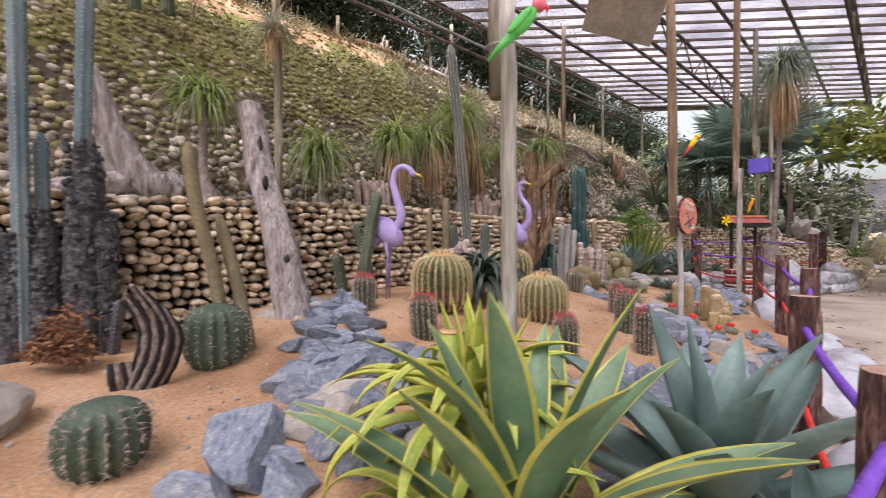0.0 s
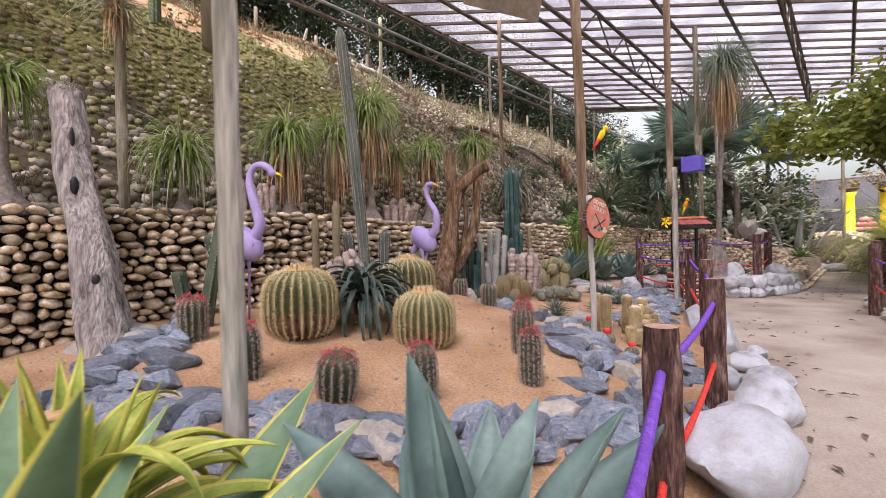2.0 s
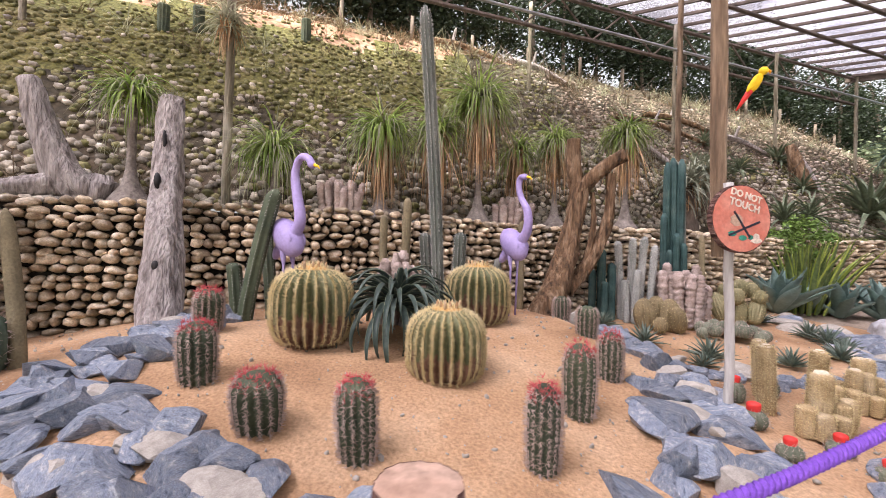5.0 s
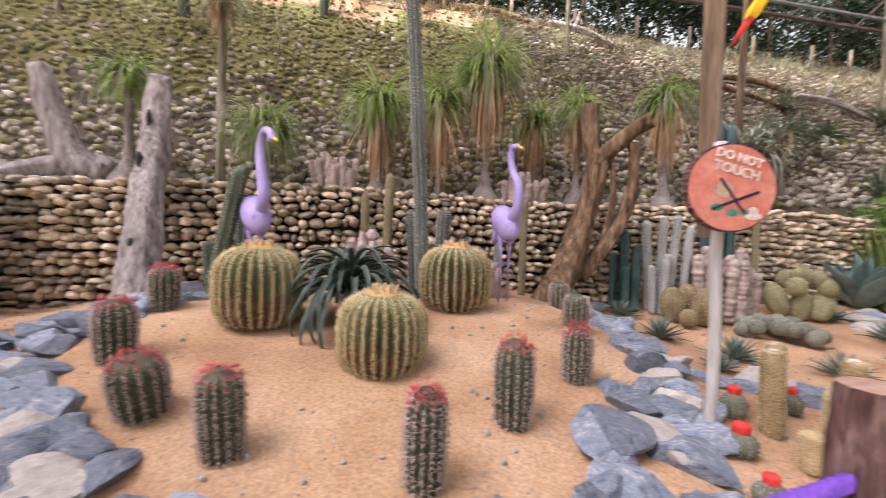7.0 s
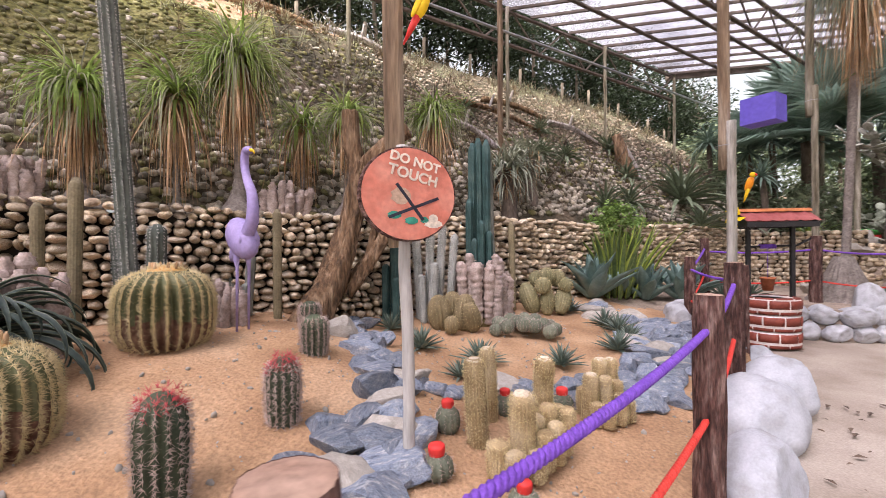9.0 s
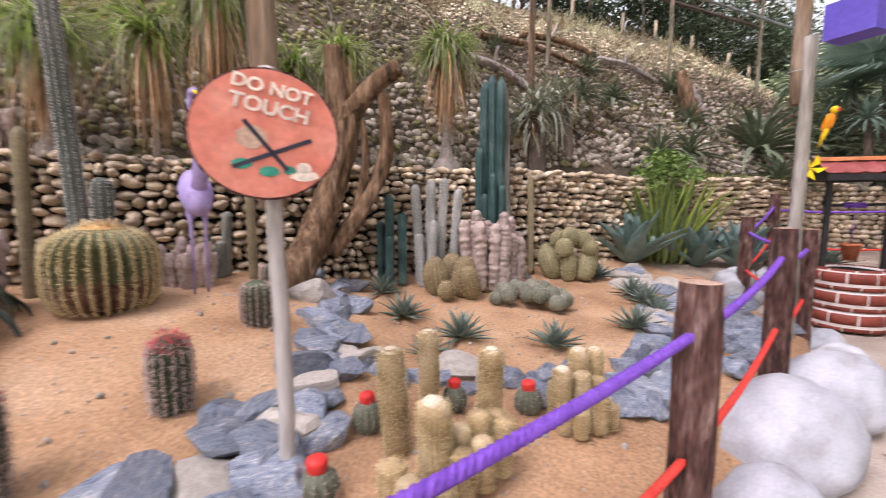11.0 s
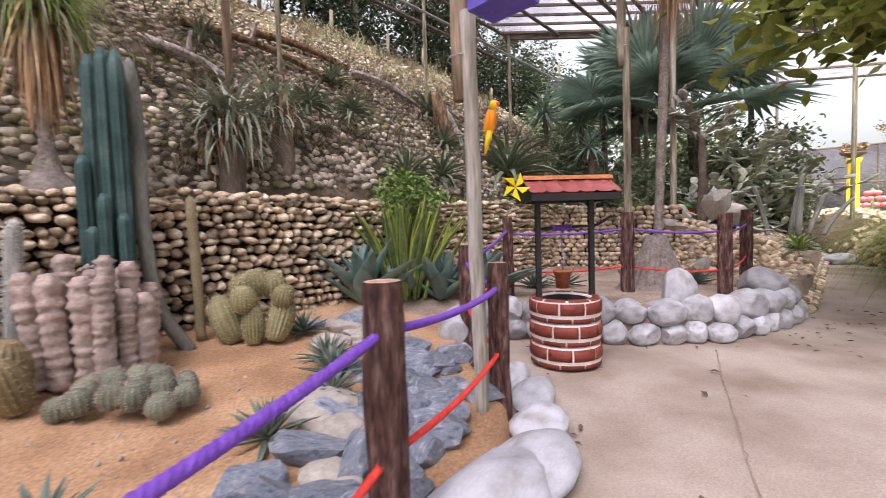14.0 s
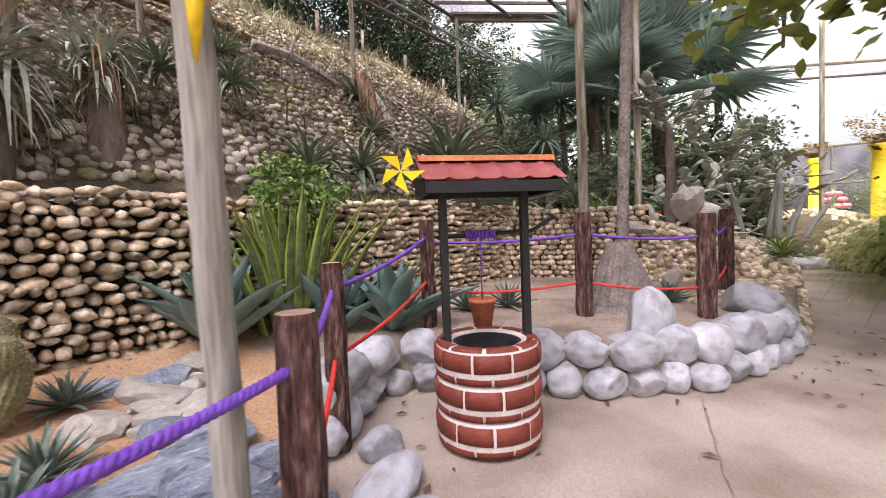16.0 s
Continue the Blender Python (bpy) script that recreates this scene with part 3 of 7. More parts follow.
def stone_ring():
    """The kerb of piled white stones round the palm bed beside the well."""
    line = [at_sd(s, edge(s)).to_2d() for s in (8.7, 9.1, 9.5, 9.9, 10.1, 10.3, 10.5, 10.7, 11.0, 11.3, 11.7, 12.2, 12.7, 13.1)]
    lens = [0]
    for a, b in zip(line, line[1:]):
        lens.append(lens[-1] + (b - a).length)
    for row, (z, lo, hi) in enumerate(((0.11, 0.12, 0.165), (0.34, 0.15, 0.22))):
        q = 0.08 * row
        while q < lens[-1]:
            r = RND.uniform(lo, hi)
            q += r * 1.02
            if q >= lens[-1]:
                break
            k = max(j for j in range(len(line) - 1) if lens[j] <= q)
            p = line[k].lerp(line[k + 1], (q - lens[k]) / (lens[k + 1] - lens[k]))
            way = (line[k + 1] - line[k]).normalized()
            inward = Vector((-way.y, way.x)) * 0.07 * row
            stone("white", p.x + inward.x, p.y + inward.y, z + RND.uniform(-0.015, 0.02), r * 1.1, r * 1.0, (0.14 if row == 0 else 0.175) * RND.uniform(0.82, 1.12), "whitewashed stone in the low kerb of the palm bed", "white kerb stones", "kerb_stone", turn=math.atan2(way.y, way.x) + RND.uniform(-0.25, 0.25))
            q += r * 1.02
    stone("white", 8.3, 11.0, 0.46, 0.25, 0.2, 0.35, "tall whitewashed boulder on the palm bed's kerb", "white kerb stones", "boulder")
    stone("white", 9.75, 11.6, 0.5, 0.3, 0.26, 0.22, "large whitewashed boulder on the palm bed's kerb", "white kerb stones", "boulder")


stone_ring()

# ---- fence of bark posts and ropes ----
POSTS = [(0.2, 0.02, 0.98), (1.70, 1.27, 0.98), (2.48, 2.63, 1.0), (3.55, 4.03, 1.06), (4.62, 5.92, 1.11), (5.29, 7.45, 1.215), (5.87, 8.85, 1.14), (5.75, 10.2, 1.2), (6.42, 11.75, 1.48)]
RING = [(8.05, 11.8, 1.5), (9.15, 11.45, 1.44), (10.3, 12.65, 1.5), (11.4, 14.6, 1.5)]
FAR = [(7.48, 6.47, 1.2), (8.8, 8.2, 1.2), (10.2, 9.6, 1.24), (12.7, 12.0, 1.27), (14.4, 13.8, 1.27), (16.6, 16.0, 1.3)]


def bark_post(x, y, top, r, group="bark fence posts"):
    base = min(0.0, soil_z(x, y)) - 0.05 if not (x, y, top) in RING else 0.25
    post = thing("fence_post", (x, y, base), "rough dark-brown bark-covered timber fence post with sawn top", "post", group)
    h = top - base
    rr = random.Random(int(x * 100 + y))
    verts, faces = [], []
    n, rings = 56, 30
    for i in range(rings):
        z = h * i / (rings - 1)
        for k in range(n):
            q = 2 * math.pi * k / n
            ridge = noise.noise((math.cos(q) * 6 + x, math.sin(q) * 6 + y, z * 1.8)) + 0.8 * noise.noise((math.cos(q) * 14 + x, math.sin(q) * 14 + y, z * 4))
            rad = r * (1 + (0.17 if i < rings - 3 else 0.06) * ridge + 0.06 * (1 - i / rings))
            if i == rings - 1:
                rad *= 0.95
            verts.append((rad * math.cos(q), rad * math.sin(q), z))
    for i in range(rings - 1):
        for k in range(n):
            j = (k + 1) % n
            faces.append((i * n + k, i * n + j, (i + 1) * n + j, (i + 1) * n + k))
    raw("trunk", verts, faces, BARK, post)
    tv = [v for v in verts[-n:]]
    raw("sawn_top", [(a * 0.99, b * 0.99, h - 0.001) for a, b, c in tv] + [(0, 0, h + 0.006)], [(k, (k + 1) % n, n) for k in range(n)], CUT, post, "pale sawn end grain")
    return post


for p in POSTS:
    bark_post(*p, 0.066)
for p in RING:
    bark_post(*p, 0.08, "palm bed posts")
for p in FAR:
    bark_post(*p, 0.08, "posts across the path")


def rope(a, b, sag, r, material, label, name="rope", twist=True):
    """A twisted three-strand rope hung between two points."""
    a, b = Vector(a), Vector(b)
    base = thing(name, a, label, "rope", "fence ropes")
    length = (b - a).length
    n = max(12, int(length / 0.012)) if twist else 14
    way = (b - a).normalized()
    side = way.cross(Vector((0, 0, 1))).normalized()
    up = side.cross(way)
    chunks = []
    mids = [(b - a) * (i / n) - Vector((0, 0, 4 * sag * (i / n) * (1 - i / n))) for i in range(n + 1)]
    if twist:
        for k in range(3):
            pts = []
            for i, p in enumerate(mids):
                q = 2 * math.pi * (k / 3 + i * length / n / 0.07)
                pts.append(p + (side * math.cos(q) + up * math.sin(q)) * r * 0.5)
            raw("strand", *tube(pts, r * 0.62, 7), material, base)
    else:
        raw("cord", *tube(mids, r, 8), material, base)


def ropes(line, r, hi, lo, twist=True):
    for p, q in zip(line, line[1:]):
        near = p[1] < 8.5 and twist
        rope((p[0], p[1], p[2] - hi), (q[0], q[1], q[2] - hi), 0.04, r, PURPLE, "thick purple twisted rope strung between bark fence posts", twist=near)
        rope((p[0], p[1], p[2] - lo), (q[0], q[1], q[2] - lo), 0.05, r * 0.88, REDROPE, "red twisted rope strung low between bark fence posts", twist=near)


ropes(POSTS, 0.0175, 0.17, 0.60)
ropes([POSTS[-1]] + RING, 0.015, 0.22, 0.72, False)
ropes(FAR, 0.015, 0.25, 0.7, False)

# ---- roof of translucent sheets on timber ----
RZ = 6.85


def roof_left(y):
    """x of the roof's uphill edge at y."""
    return WX + UX * ((y - WY - NY * 2.4) / UY) + NX * 2.4


def roof():
    y0, y1, xr = -9.0, 18.6, 16.5
    raw_sheet = [(roof_left(y0), y0, RZ), (xr, y0, RZ), (xr, y1 - 0.6, RZ), (roof_left(y1), y1, RZ)]
    sh = raw("ceiling", raw_sheet + [(x, y, z + 0.006) for x, y, z in raw_sheet], [(3, 2, 1, 0), (4, 5, 6, 7), (0, 1, 5, 4), (1, 2, 6, 5), (2, 3, 7, 6), (3, 0, 4, 7)], SHEET, smooth=False)
    tagged(sh, "translucent lilac-white corrugated plastic roof sheets", "roof", "", "structure")
    chunks = []
    y = y0
    while y <= y1:
        a = roof_left(y)
        chunks.append(box(a, y - 0.025, RZ - 0.07, xr, y + 0.025, RZ - 0.01))
        y += 0.5
    for k in range(12):
        off = 1.5 * k
        p, q = Vector((roof_left(y0) + off, y0, RZ - 0.11)), Vector((roof_left(y1) + off, y1, RZ - 0.11))
        chunks.append(tube([p, q], 0.045, 6))
        if k % 3 == 0:
            chunks.append(tube([p - Vector((0, 0, 0.75)), q - Vector((0, 0, 0.75))], 0.045, 6))
            n = 22
            for i in range(n):
                a, b, c = p.lerp(q, i / n), p.lerp(q, (i + 0.5) / n), p.lerp(q, (i + 1) / n)
                chunks.append(tube([a, b - Vector((0, 0, 0.75))], 0.022, 5))
                chunks.append(tube([b - Vector((0, 0, 0.75)), c], 0.022, 5))
    chunks.append(box(roof_left(y1) - 0.2, y1 - 0.05, RZ - 0.2, xr, y1 + 0.05, RZ - 0.02))
    tagged(raw("ceiling_frame", *join(chunks), TRUSSWOOD, smooth=False), "weathered timber battens, rafters and trusses under the sheets", "roof frame", "", "structure")
    pipe = tube([at_sd(-3, 2.0, 6.0), at_sd(6, 2.0, 6.0), at_sd(14, 2.1, 6.05), at_sd(21, 2.1, 6.0)], 0.03, 8)
    tagged(raw("eaves_pipe", *pipe, STEEL), "long galvanised steel pipe under the roof edge", "pipe")


roof()


def far_bay():
    """The next greenhouse bay: sloping sheets on a frame, and a sheeted side wall."""
    ch = [tube([(19, 26, 7.9), (42, 20, 7.3)], 0.06, 6), tube([(22, 30, 8.6), (46, 24, 8.2)], 0.06, 6)] + [tube([(x, y, 0), (x, y, 7.6)], 0.06, 6) for x, y in ((21, 25.5), (27, 24), (33, 22.4))]
    a, b = Vector((22, 42, 0)), Vector((46, 25, 0))
    for k in range(9):
        p = a.lerp(b, k / 8)
        ch.append(tube([p, p + Vector((0, 0, 5.8))], 0.07, 6))
    for z in (1.0, 3.4, 5.8):
        ch.append(tube([a + Vector((0, 0, z)), b + Vector((0, 0, z))], 0.07, 6))
    tagged(raw("canopy_frame", *join(ch), TRUSSWOOD, smooth=False), "thin dark beams and posts of the next greenhouse bay", "roof frame", "", "structure")
    slab = [(19, 26, 7.95), (42, 20, 7.35), (46, 24, 8.27), (22, 30, 8.67)]
    tagged(raw("canopy_sheet", slab + [(x, y, z + 0.01) for x, y, z in slab], [(3, 2, 1, 0), (4, 5, 6, 7), (0, 1, 5, 4), (1, 2, 6, 5), (2, 3, 7, 6), (3, 0, 4, 7)], SHEET, smooth=False), "lilac-white plastic roof sheets of the next bay", "roof", "", "structure")
    off = Vector((0.06, 0.08, 0))
    wv = [p + q + Vector((0, 0, z)) for q in (off, off * 1.15) for p, z in ((a, 0.4), (b, 0.4), (b, 5.8), (a, 5.8))]
    tagged(raw("wall_greenhouse", wv, [(3, 2, 1, 0), (4, 5, 6, 7), (0, 1, 5, 4), (1, 2, 6, 5), (2, 3, 7, 6), (3, 0, 4, 7)], SHEET, smooth=False), "lilac-white plastic side wall of the far greenhouse", "wall", "", "structure")


far_bay()


def pole(x, y, z0, z1, r, material, lean=(0, 0), label="tall weathered timber pole carrying the roof", splice=None, low=None):
    ob = thing("roof_pole", (x, y, z0), label, "pole", "roof poles")
    n = 14
    h = z1 - z0

    def shaft(a, b, rad, seed):
        pts = [Vector((lean[0] * (a + (b - a) * i / n) + 0.012 * noise.noise((x, y, i * 0.6)), lean[1] * (a + (b - a) * i / n), a + (b - a) * i / n)) for i in range(n + 1)]
        return tube(pts, [rad * (1 + 0.07 * noise.noise((x, i * 0.9, seed))) for i in range(n + 1)], 12, True, 0.04, seed)

    if splice:
        raw("lower_shaft", *shaft(0, splice + 0.5, r * (0.55 if splice < 1.5 else 0.8), 1), low or material, ob, "pale bare lower length of pole" if low else "")
        v, f = shaft(splice, h, r * 0.95, 2)
        raw("upper_shaft", [Vector(p) + Vector((-0.05, 0.045, 0)) for p in v], f, material, ob)
        raw("wire_tie", *tube([Vector((lean[0] * splice - 0.03 + 0.1 * math.cos(q * 0.5), 0.02 + 0.1 * math.sin(q * 0.5), splice + 0.25)) for q in range(14)], 0.004, 5), STEEL, ob)
    else:
        raw("shaft", *shaft(0, h, r, 1), material, ob)
    return ob


GREYPOLE = mat("pale_grey_pole", [(0.17, 0.155, 0.12), (0.33, 0.305, 0.265), (0.50, 0.465, 0.44)], 11, 0.85, 0.8, 60, 0.1, 0.35, stretch=(1, 1, 0.1), depth=0.02)
pole(0.83, 2.46, 0.15, 6.8, 0.055, POLEWOOD, splice=1.95, low=GREYPOLE)
pole(3.20, 5.56, 0.2, 6.8, 0.055, BROWNPOLE, (-0.02, 0.0), splice=1.15, low=mat("limewashed_pole", [(0.34, 0.31, 0.28), (0.5, 0.47, 0.44)], 6, 0.85, 0.4, 50, 0.02, 0.2, stretch=(1, 1, 0.15)), label="tall brown timber pole that carries the warning sign")
pole(5.73, 8.68, 0.1, 6.8, 0.058, BROWNPOLE, (-0.012, -0.02), splice=2.05, low=GREYPOLE)
pole(-1.80, 5.42, 1.6, 6.8, 0.05, POLEWOOD)
for s in (-2.5, 5.8, 9.36, 12.9, 16.4, 19.5):
    p = at_sd(s, 2.35 if s != 5.8 else 2.9)
    pole(p.x, p.y, hill(*to_sd(p.x, p.y)) - 0.2, 6.8, 0.042, POLEWOOD)
pole(3.0, 11.42, 2.3, 6.8, 0.05, BROWNPOLE)
pole(8.14, 11.98, 0.3, 6.8, 0.062, POLEWOOD, splice=3.2, low=POLEWOOD)
for x, y in ((10.4, 14.9), (11.3, 17.9), (14.5, 18.3), (17.5, 18.3), (9.9, 8.4), (14.2, 12.4)):
    pole(x, y, 0, 6.8, 0.06, POLEWOOD)

# ---- cacti ----


def body(R, H, ribs, depth, prof, rings=18, per=6):
    """A ribbed cactus body; prof gives the radius share over the height share."""
    verts, faces = [], []
    n = ribs * per
    for i in range(rings + 1):
        u = i / rings
        rad = R * prof(u)
        for k in range(n):
            q = 2 * math.pi * k / n
            c = math.cos(ribs * q)
            w = 1 - depth * (0.5 - 0.5 * c) ** 0.7 * min(1, 3 * (1 - u) + 0.15)
            verts.append((rad * w * math.cos(q), rad * w * math.sin(q), H * u))
    for i in range(rings):
        for k in range(n):
            j = (k + 1) % n
            faces.append((i * n + k, i * n + j, (i + 1) * n + j, (i + 1) * n + k))
    faces.append(tuple(range(n))[::-1])
    verts.append((0, 0, H * 0.985))
    faces.extend((rings * n + k, rings * n + (k + 1) % n, rings * n + n) for k in range(n))
    return verts, faces


def spines(R, H, ribs, prof, rows, count, length, seed=1, lo=0.03, hi=0.99, thick=0.0016):
    rr = random.Random(seed)
    verts, faces = [], []
    for i in range(rows):
        u = lo + (hi - lo) * (i + 0.5) / rows
        rad = R * prof(u)
        du = 0.01
        slope = math.atan2(-(prof(min(1, u + du)) - prof(max(0, u - du))) * R, 2 * du * H)
        for k in range(ribs):
            q = 2 * math.pi * k / ribs
            out = Vector((math.cos(q) * math.cos(slope), math.sin(q) * math.cos(slope), math.sin(slope)))
            p = Vector((rad * math.cos(q), rad * math.sin(q), H * u + rr.uniform(-0.3, 0.3) * H / rows))
            for _ in range(count):
                way = (out * 0.75 + Vector((rr.uniform(-1, 1), rr.uniform(-1, 1), rr.uniform(-1, 1))) * 0.85).normalized()
                tip = p + way * length * rr.uniform(0.6, 1.1)
                a = way.cross(Vector((0.3, 0.2, 1))).normalized() * thick
                b = way.cross(a).normalized() * thick
                o = len(verts)
                verts += [p + a, p - a * 0.5 + b, p - a * 0.5 - b, tip]
                faces += [(o, o + 1, o + 3), (o + 1, o + 2, o + 3), (o + 2, o, o + 3)]
    return verts, faces


def barrel_profile(u):
    v = abs(2 * u - 0.96) / 1.04
    return max(0.3 if u > 0.5 else 0.72, (1 - min(1, v) ** 3.4) ** (1 / 2.3)) if u < 0.97 else 0.33


def stub_profile(u):
    return (0.86 + 0.14 * math.sin(min(1, u * 1.6) * math.pi / 2)) * (1 if u < 0.72 else max(0.12, (1 - ((u - 0.72) / 0.285) ** 2.2)) ** 0.5)


def column_profile(u):
    return (0.92 + 0.08 * u) * (1 if u < 0.93 else max(0.08, 1 - ((u - 0.93) / 0.075) ** 2) ** 0.5)


def barrel(x, y, z, R, H, label):
    ob = thing("barrel_cactus", (x, y, z), label, "cactus", "golden barrel cacti")
    seed = int(x * 100)
    v, f = body(R, H, 26, 0.26, barrel_profile, 24, 6)
    cork = [1 if sum(v[q][2] for q in p[:4]) / 4 / H < 0.4 + 0.2 * noise.noise((v[p[0]][0] * 6 / R, v[p[0]][1] * 6 / R, seed)) else 0 for p in f]
    raw("body", v, f, [CACTUS, CORK], ob, index=cork)
    raw("spine_coat", *spines(R, H, 26, barrel_profile, 44, 9, 0.042, seed, 0.05, 0.97, 0.0019), SPINE, ob, "straw-yellow spines along the ribs")
    crown = [(p[0], p[1], p[2] + 0.004) for p in body(R * 0.42, 0.05, 26, 0.05, lambda u: math.cos(u * 1.45), 5, 2)[0]]
    raw("woolly_crown", [(a, b, c + H * 0.965) for a, b, c in crown], body(R * 0.42, 0.05, 26, 0.05, lambda u: 1, 5, 2)[1], WOOL, ob, "straw-coloured woolly crown")
    raw("crown_tuft", *join([([(a, b, c + H * 0.97) for a, b, c in spines(R * 0.42, 0.05, 26, lambda u: math.cos(u * 1.3), 3, 5, 0.05, seed + 5)[0]], spines(R * 0.42, 0.05, 26, lambda u: math.cos(u * 1.3), 3, 5, 0.05, seed + 5)[1])]), SPINE, ob)
    rr = random.Random(seed)
    for k in range(9):
        q = 2 * math.pi * k / 9 + rr.uniform(-0.2, 0.2)
        r = R * rr.uniform(0.2, 0.36)
        raw("bud", *tube([(r * math.cos(q), r * math.sin(q), H * 0.98), (r * math.cos(q), r * math.sin(q), H * 0.98 + 0.05), (r * 1.02 * math.cos(q), r * 1.02 * math.sin(q), H * 0.98 + 0.07)], [0.010, 0.011, 0.004], 6), DRYBLADE, ob, "dry brown flower bud")
    return ob


barrel(0.31, 4.68, 0.57, 0.31, 0.6, "large golden barrel cactus with straw spines on orange sand")
barrel(1.39, 4.91, 0.39, 0.275, 0.53, "golden barrel cactus with a yellow woolly crown on sand")
barrel(1.13, 6.12, 0.62, 0.315, 0.58, "golden barrel cactus with rusty base beside the flamingo statue")


def ferocactus(x, y, z, top, R, lean=0.0, red=True, name="ribbed_cactus"):
    H = top - z
    ob = thing(name, (x, y, z), "short dark ribbed cactus with red-spined crown on sand" if red else "short dark ribbed cactus with grey spines on sand", "cactus", "red-crowned ribbed cacti")
    ob.rotation_euler = (lean * 0.4, lean, RND.uniform(0, 6))
    seed = int(x * 100 + y * 7)
    raw("body", *body(R, H, 14, 0.26, stub_profile, 14, 6), DARKCACTUS, ob)
    raw("spine_coat", *spines(R, H, 14, stub_profile, 18, 11, 0.037, seed, 0.03, 0.93, 0.0016), DARKSPINE, ob, "grey-brown spine clusters")
    if red:
        raw("crown_tuft", *spines(R, H, 14, stub_profile, 4, 9, 0.042, seed + 1, 0.86, 1.0, 0.0017), REDSPINE, ob, "tuft of red spines")
    return ob


for x, y, top, R, lean, red in ((-0.44, 4.32, 0.98, 0.12, 0, 1), (0.22, 3.81, 0.85, 0.125, 0.05, 1), (0.86, 3.74, 0.67, 0.145, 0.2, 1), (1.44, 3.85, 0.68, 0.11, -0.05, 1), (2.26, 4.29, 0.67, 0.095, 0, 1),
                                (2.32, 4.98, 0.76, 0.115, 0, 1), (2.44, 5.63, 0.75, 0.1, 0, 1), (2.14, 6.46, 0.85, 0.11, 0, 0), (1.79, 6.97, 0.88, 0.10, 0, 0)):
    ferocactus(x, y, soil_z(x, y) - 0.03, top, R * 0.88, lean, red)


def columns(name, at, specs, material, label, category="cactus", ribs=9, depth=0.22, spine=None, group="", gap=0.07, quills=3, quill=0.018):
    """A clump of ribbed columns: specs hold dx, dy, height, radius, lean x, lean y."""
    ob = thing(name, at, label, category, group)
    for i, (dx, dy, h, r, lx, ly) in enumerate(specs):
        v, f = body(r, h, ribs, depth, column_profile, 22, 4)
        bend = [Vector((p[0] + dx + lx * (p[2] / h) ** 1.3 * h, p[1] + dy + ly * (p[2] / h) ** 1.3 * h, p[2])) for p in v]
        col = raw("column", bend, f, material, ob)
        if spine:
            sv, sf = spines(r, h, ribs, column_profile, max(6, int(h / gap)), quills, quill, i, thick=0.001 if gap > 0.05 else 0.0017)
            raw("spine_coat", [Vector((p[0] + dx + lx * (max(0, p[2]) / h) ** 1.3 * h, p[1] + dy + ly * (max(0, p[2]) / h) ** 1.3 * h, p[2])) for p in sv], sf, spine, col)
    return ob


tall = mat("tall_column_green", [(0.045, 0.055, 0.045), (0.10, 0.11, 0.09), (0.17, 0.175, 0.15)], 3, 0.7, 0.4, 50, 0.05, 0.3, stretch=(1, 1, 0.4))
columns("column_cactus", (0.60, 6.3, 0.6), [(0, 0, 3.5, 0.07, -0.075, -0.01), (-0.18, 0.1, 0.95, 0.07, -0.08, 0), (0.2, 0.03, 0.95, 0.07, 0.03, 0)], tall, "tall ridged grey-green column cactus rising above the wall", ribs=9, depth=0.38, spine=PALESPINE, gap=0.024, quills=6, quill=0.02)
columns("column_cactus", (-0.6, 4.78, 0.62), [(0, 0, 1.25, 0.075, 0.13, 0.13), (-0.22, 0.1, 0.55, 0.07, -0.15, 0), (0.1, 0.22, 0.9, 0.06, -0.25, 0.1)], DARKCACTUS, "leaning green column cactus beside the flamingo statue", ribs=6, depth=0.36, spine=PALESPINE, gap=0.03, quills=5, quill=0.014)
columns("column_cactus", (0.05, 6.0, 0.62), [(0, 0, 1.1, 0.045, 0, 0), (0.22, 0.1, 1.3, 0.05, 0, 0.02)], TANCACTUS, "pair of slim tan woolly column cacti by the wall", ribs=14, depth=0.08)
columns("column_cactus", (1.2, 7.35, 0.6), [(0, 0, 1.15, 0.045, 0, 0)], TANCACTUS, "slim tan woolly column cactus by the wall", ribs=14, depth=0.08)
columns("column_cactus", (0.85, 7.35, 0.66), [(0, 0, 0.62, 0.05, 0.08, 0), (-0.15, 0.05, 0.5, 0.045, -0.35, 0), (0.05, -0.12, 0.35, 0.05, 0.1, 0)], GREYCACTUS, "low grey-green column cactus with spreading arms", ribs=7, depth=0.3)
columns("column_cactus", (2.02, 8.5, 0.45), [(0, 0, 1.0, 0.06, 0, 0), (0.13, 0.05, 0.8, 0.06, 0, 0), (-0.12, 0.02, 0.7, 0.055, 0, 0), (0.06, -0.12, 0.55, 0.05, 0, 0)], BLUECACTUS, "clump of dark blue-green ribbed columns by the wall", ribs=6, depth=0.3)
columns("column_cactus", (2.38, 8.78, 0.42), [(0, 0, 1.2, 0.052, 0.02, 0), (0.11, 0.04, 1.22, 0.05, 0.05, 0), (-0.12, 0.0, 1.15, 0.052, -0.05, 0), (0.24, 0.1, 1.1, 0.048, 0.06, 0.02), (0.07, -0.13, 0.75, 0.05, 0.05, 0), (-0.03, -0.14, 0.6, 0.045, -0.06, 0)], SILVER, "clump of silvery woolly column cacti of differing height", ribs=14, depth=0.16, spine=PALESPINE, gap=0.028, quills=5, quill=0.024)
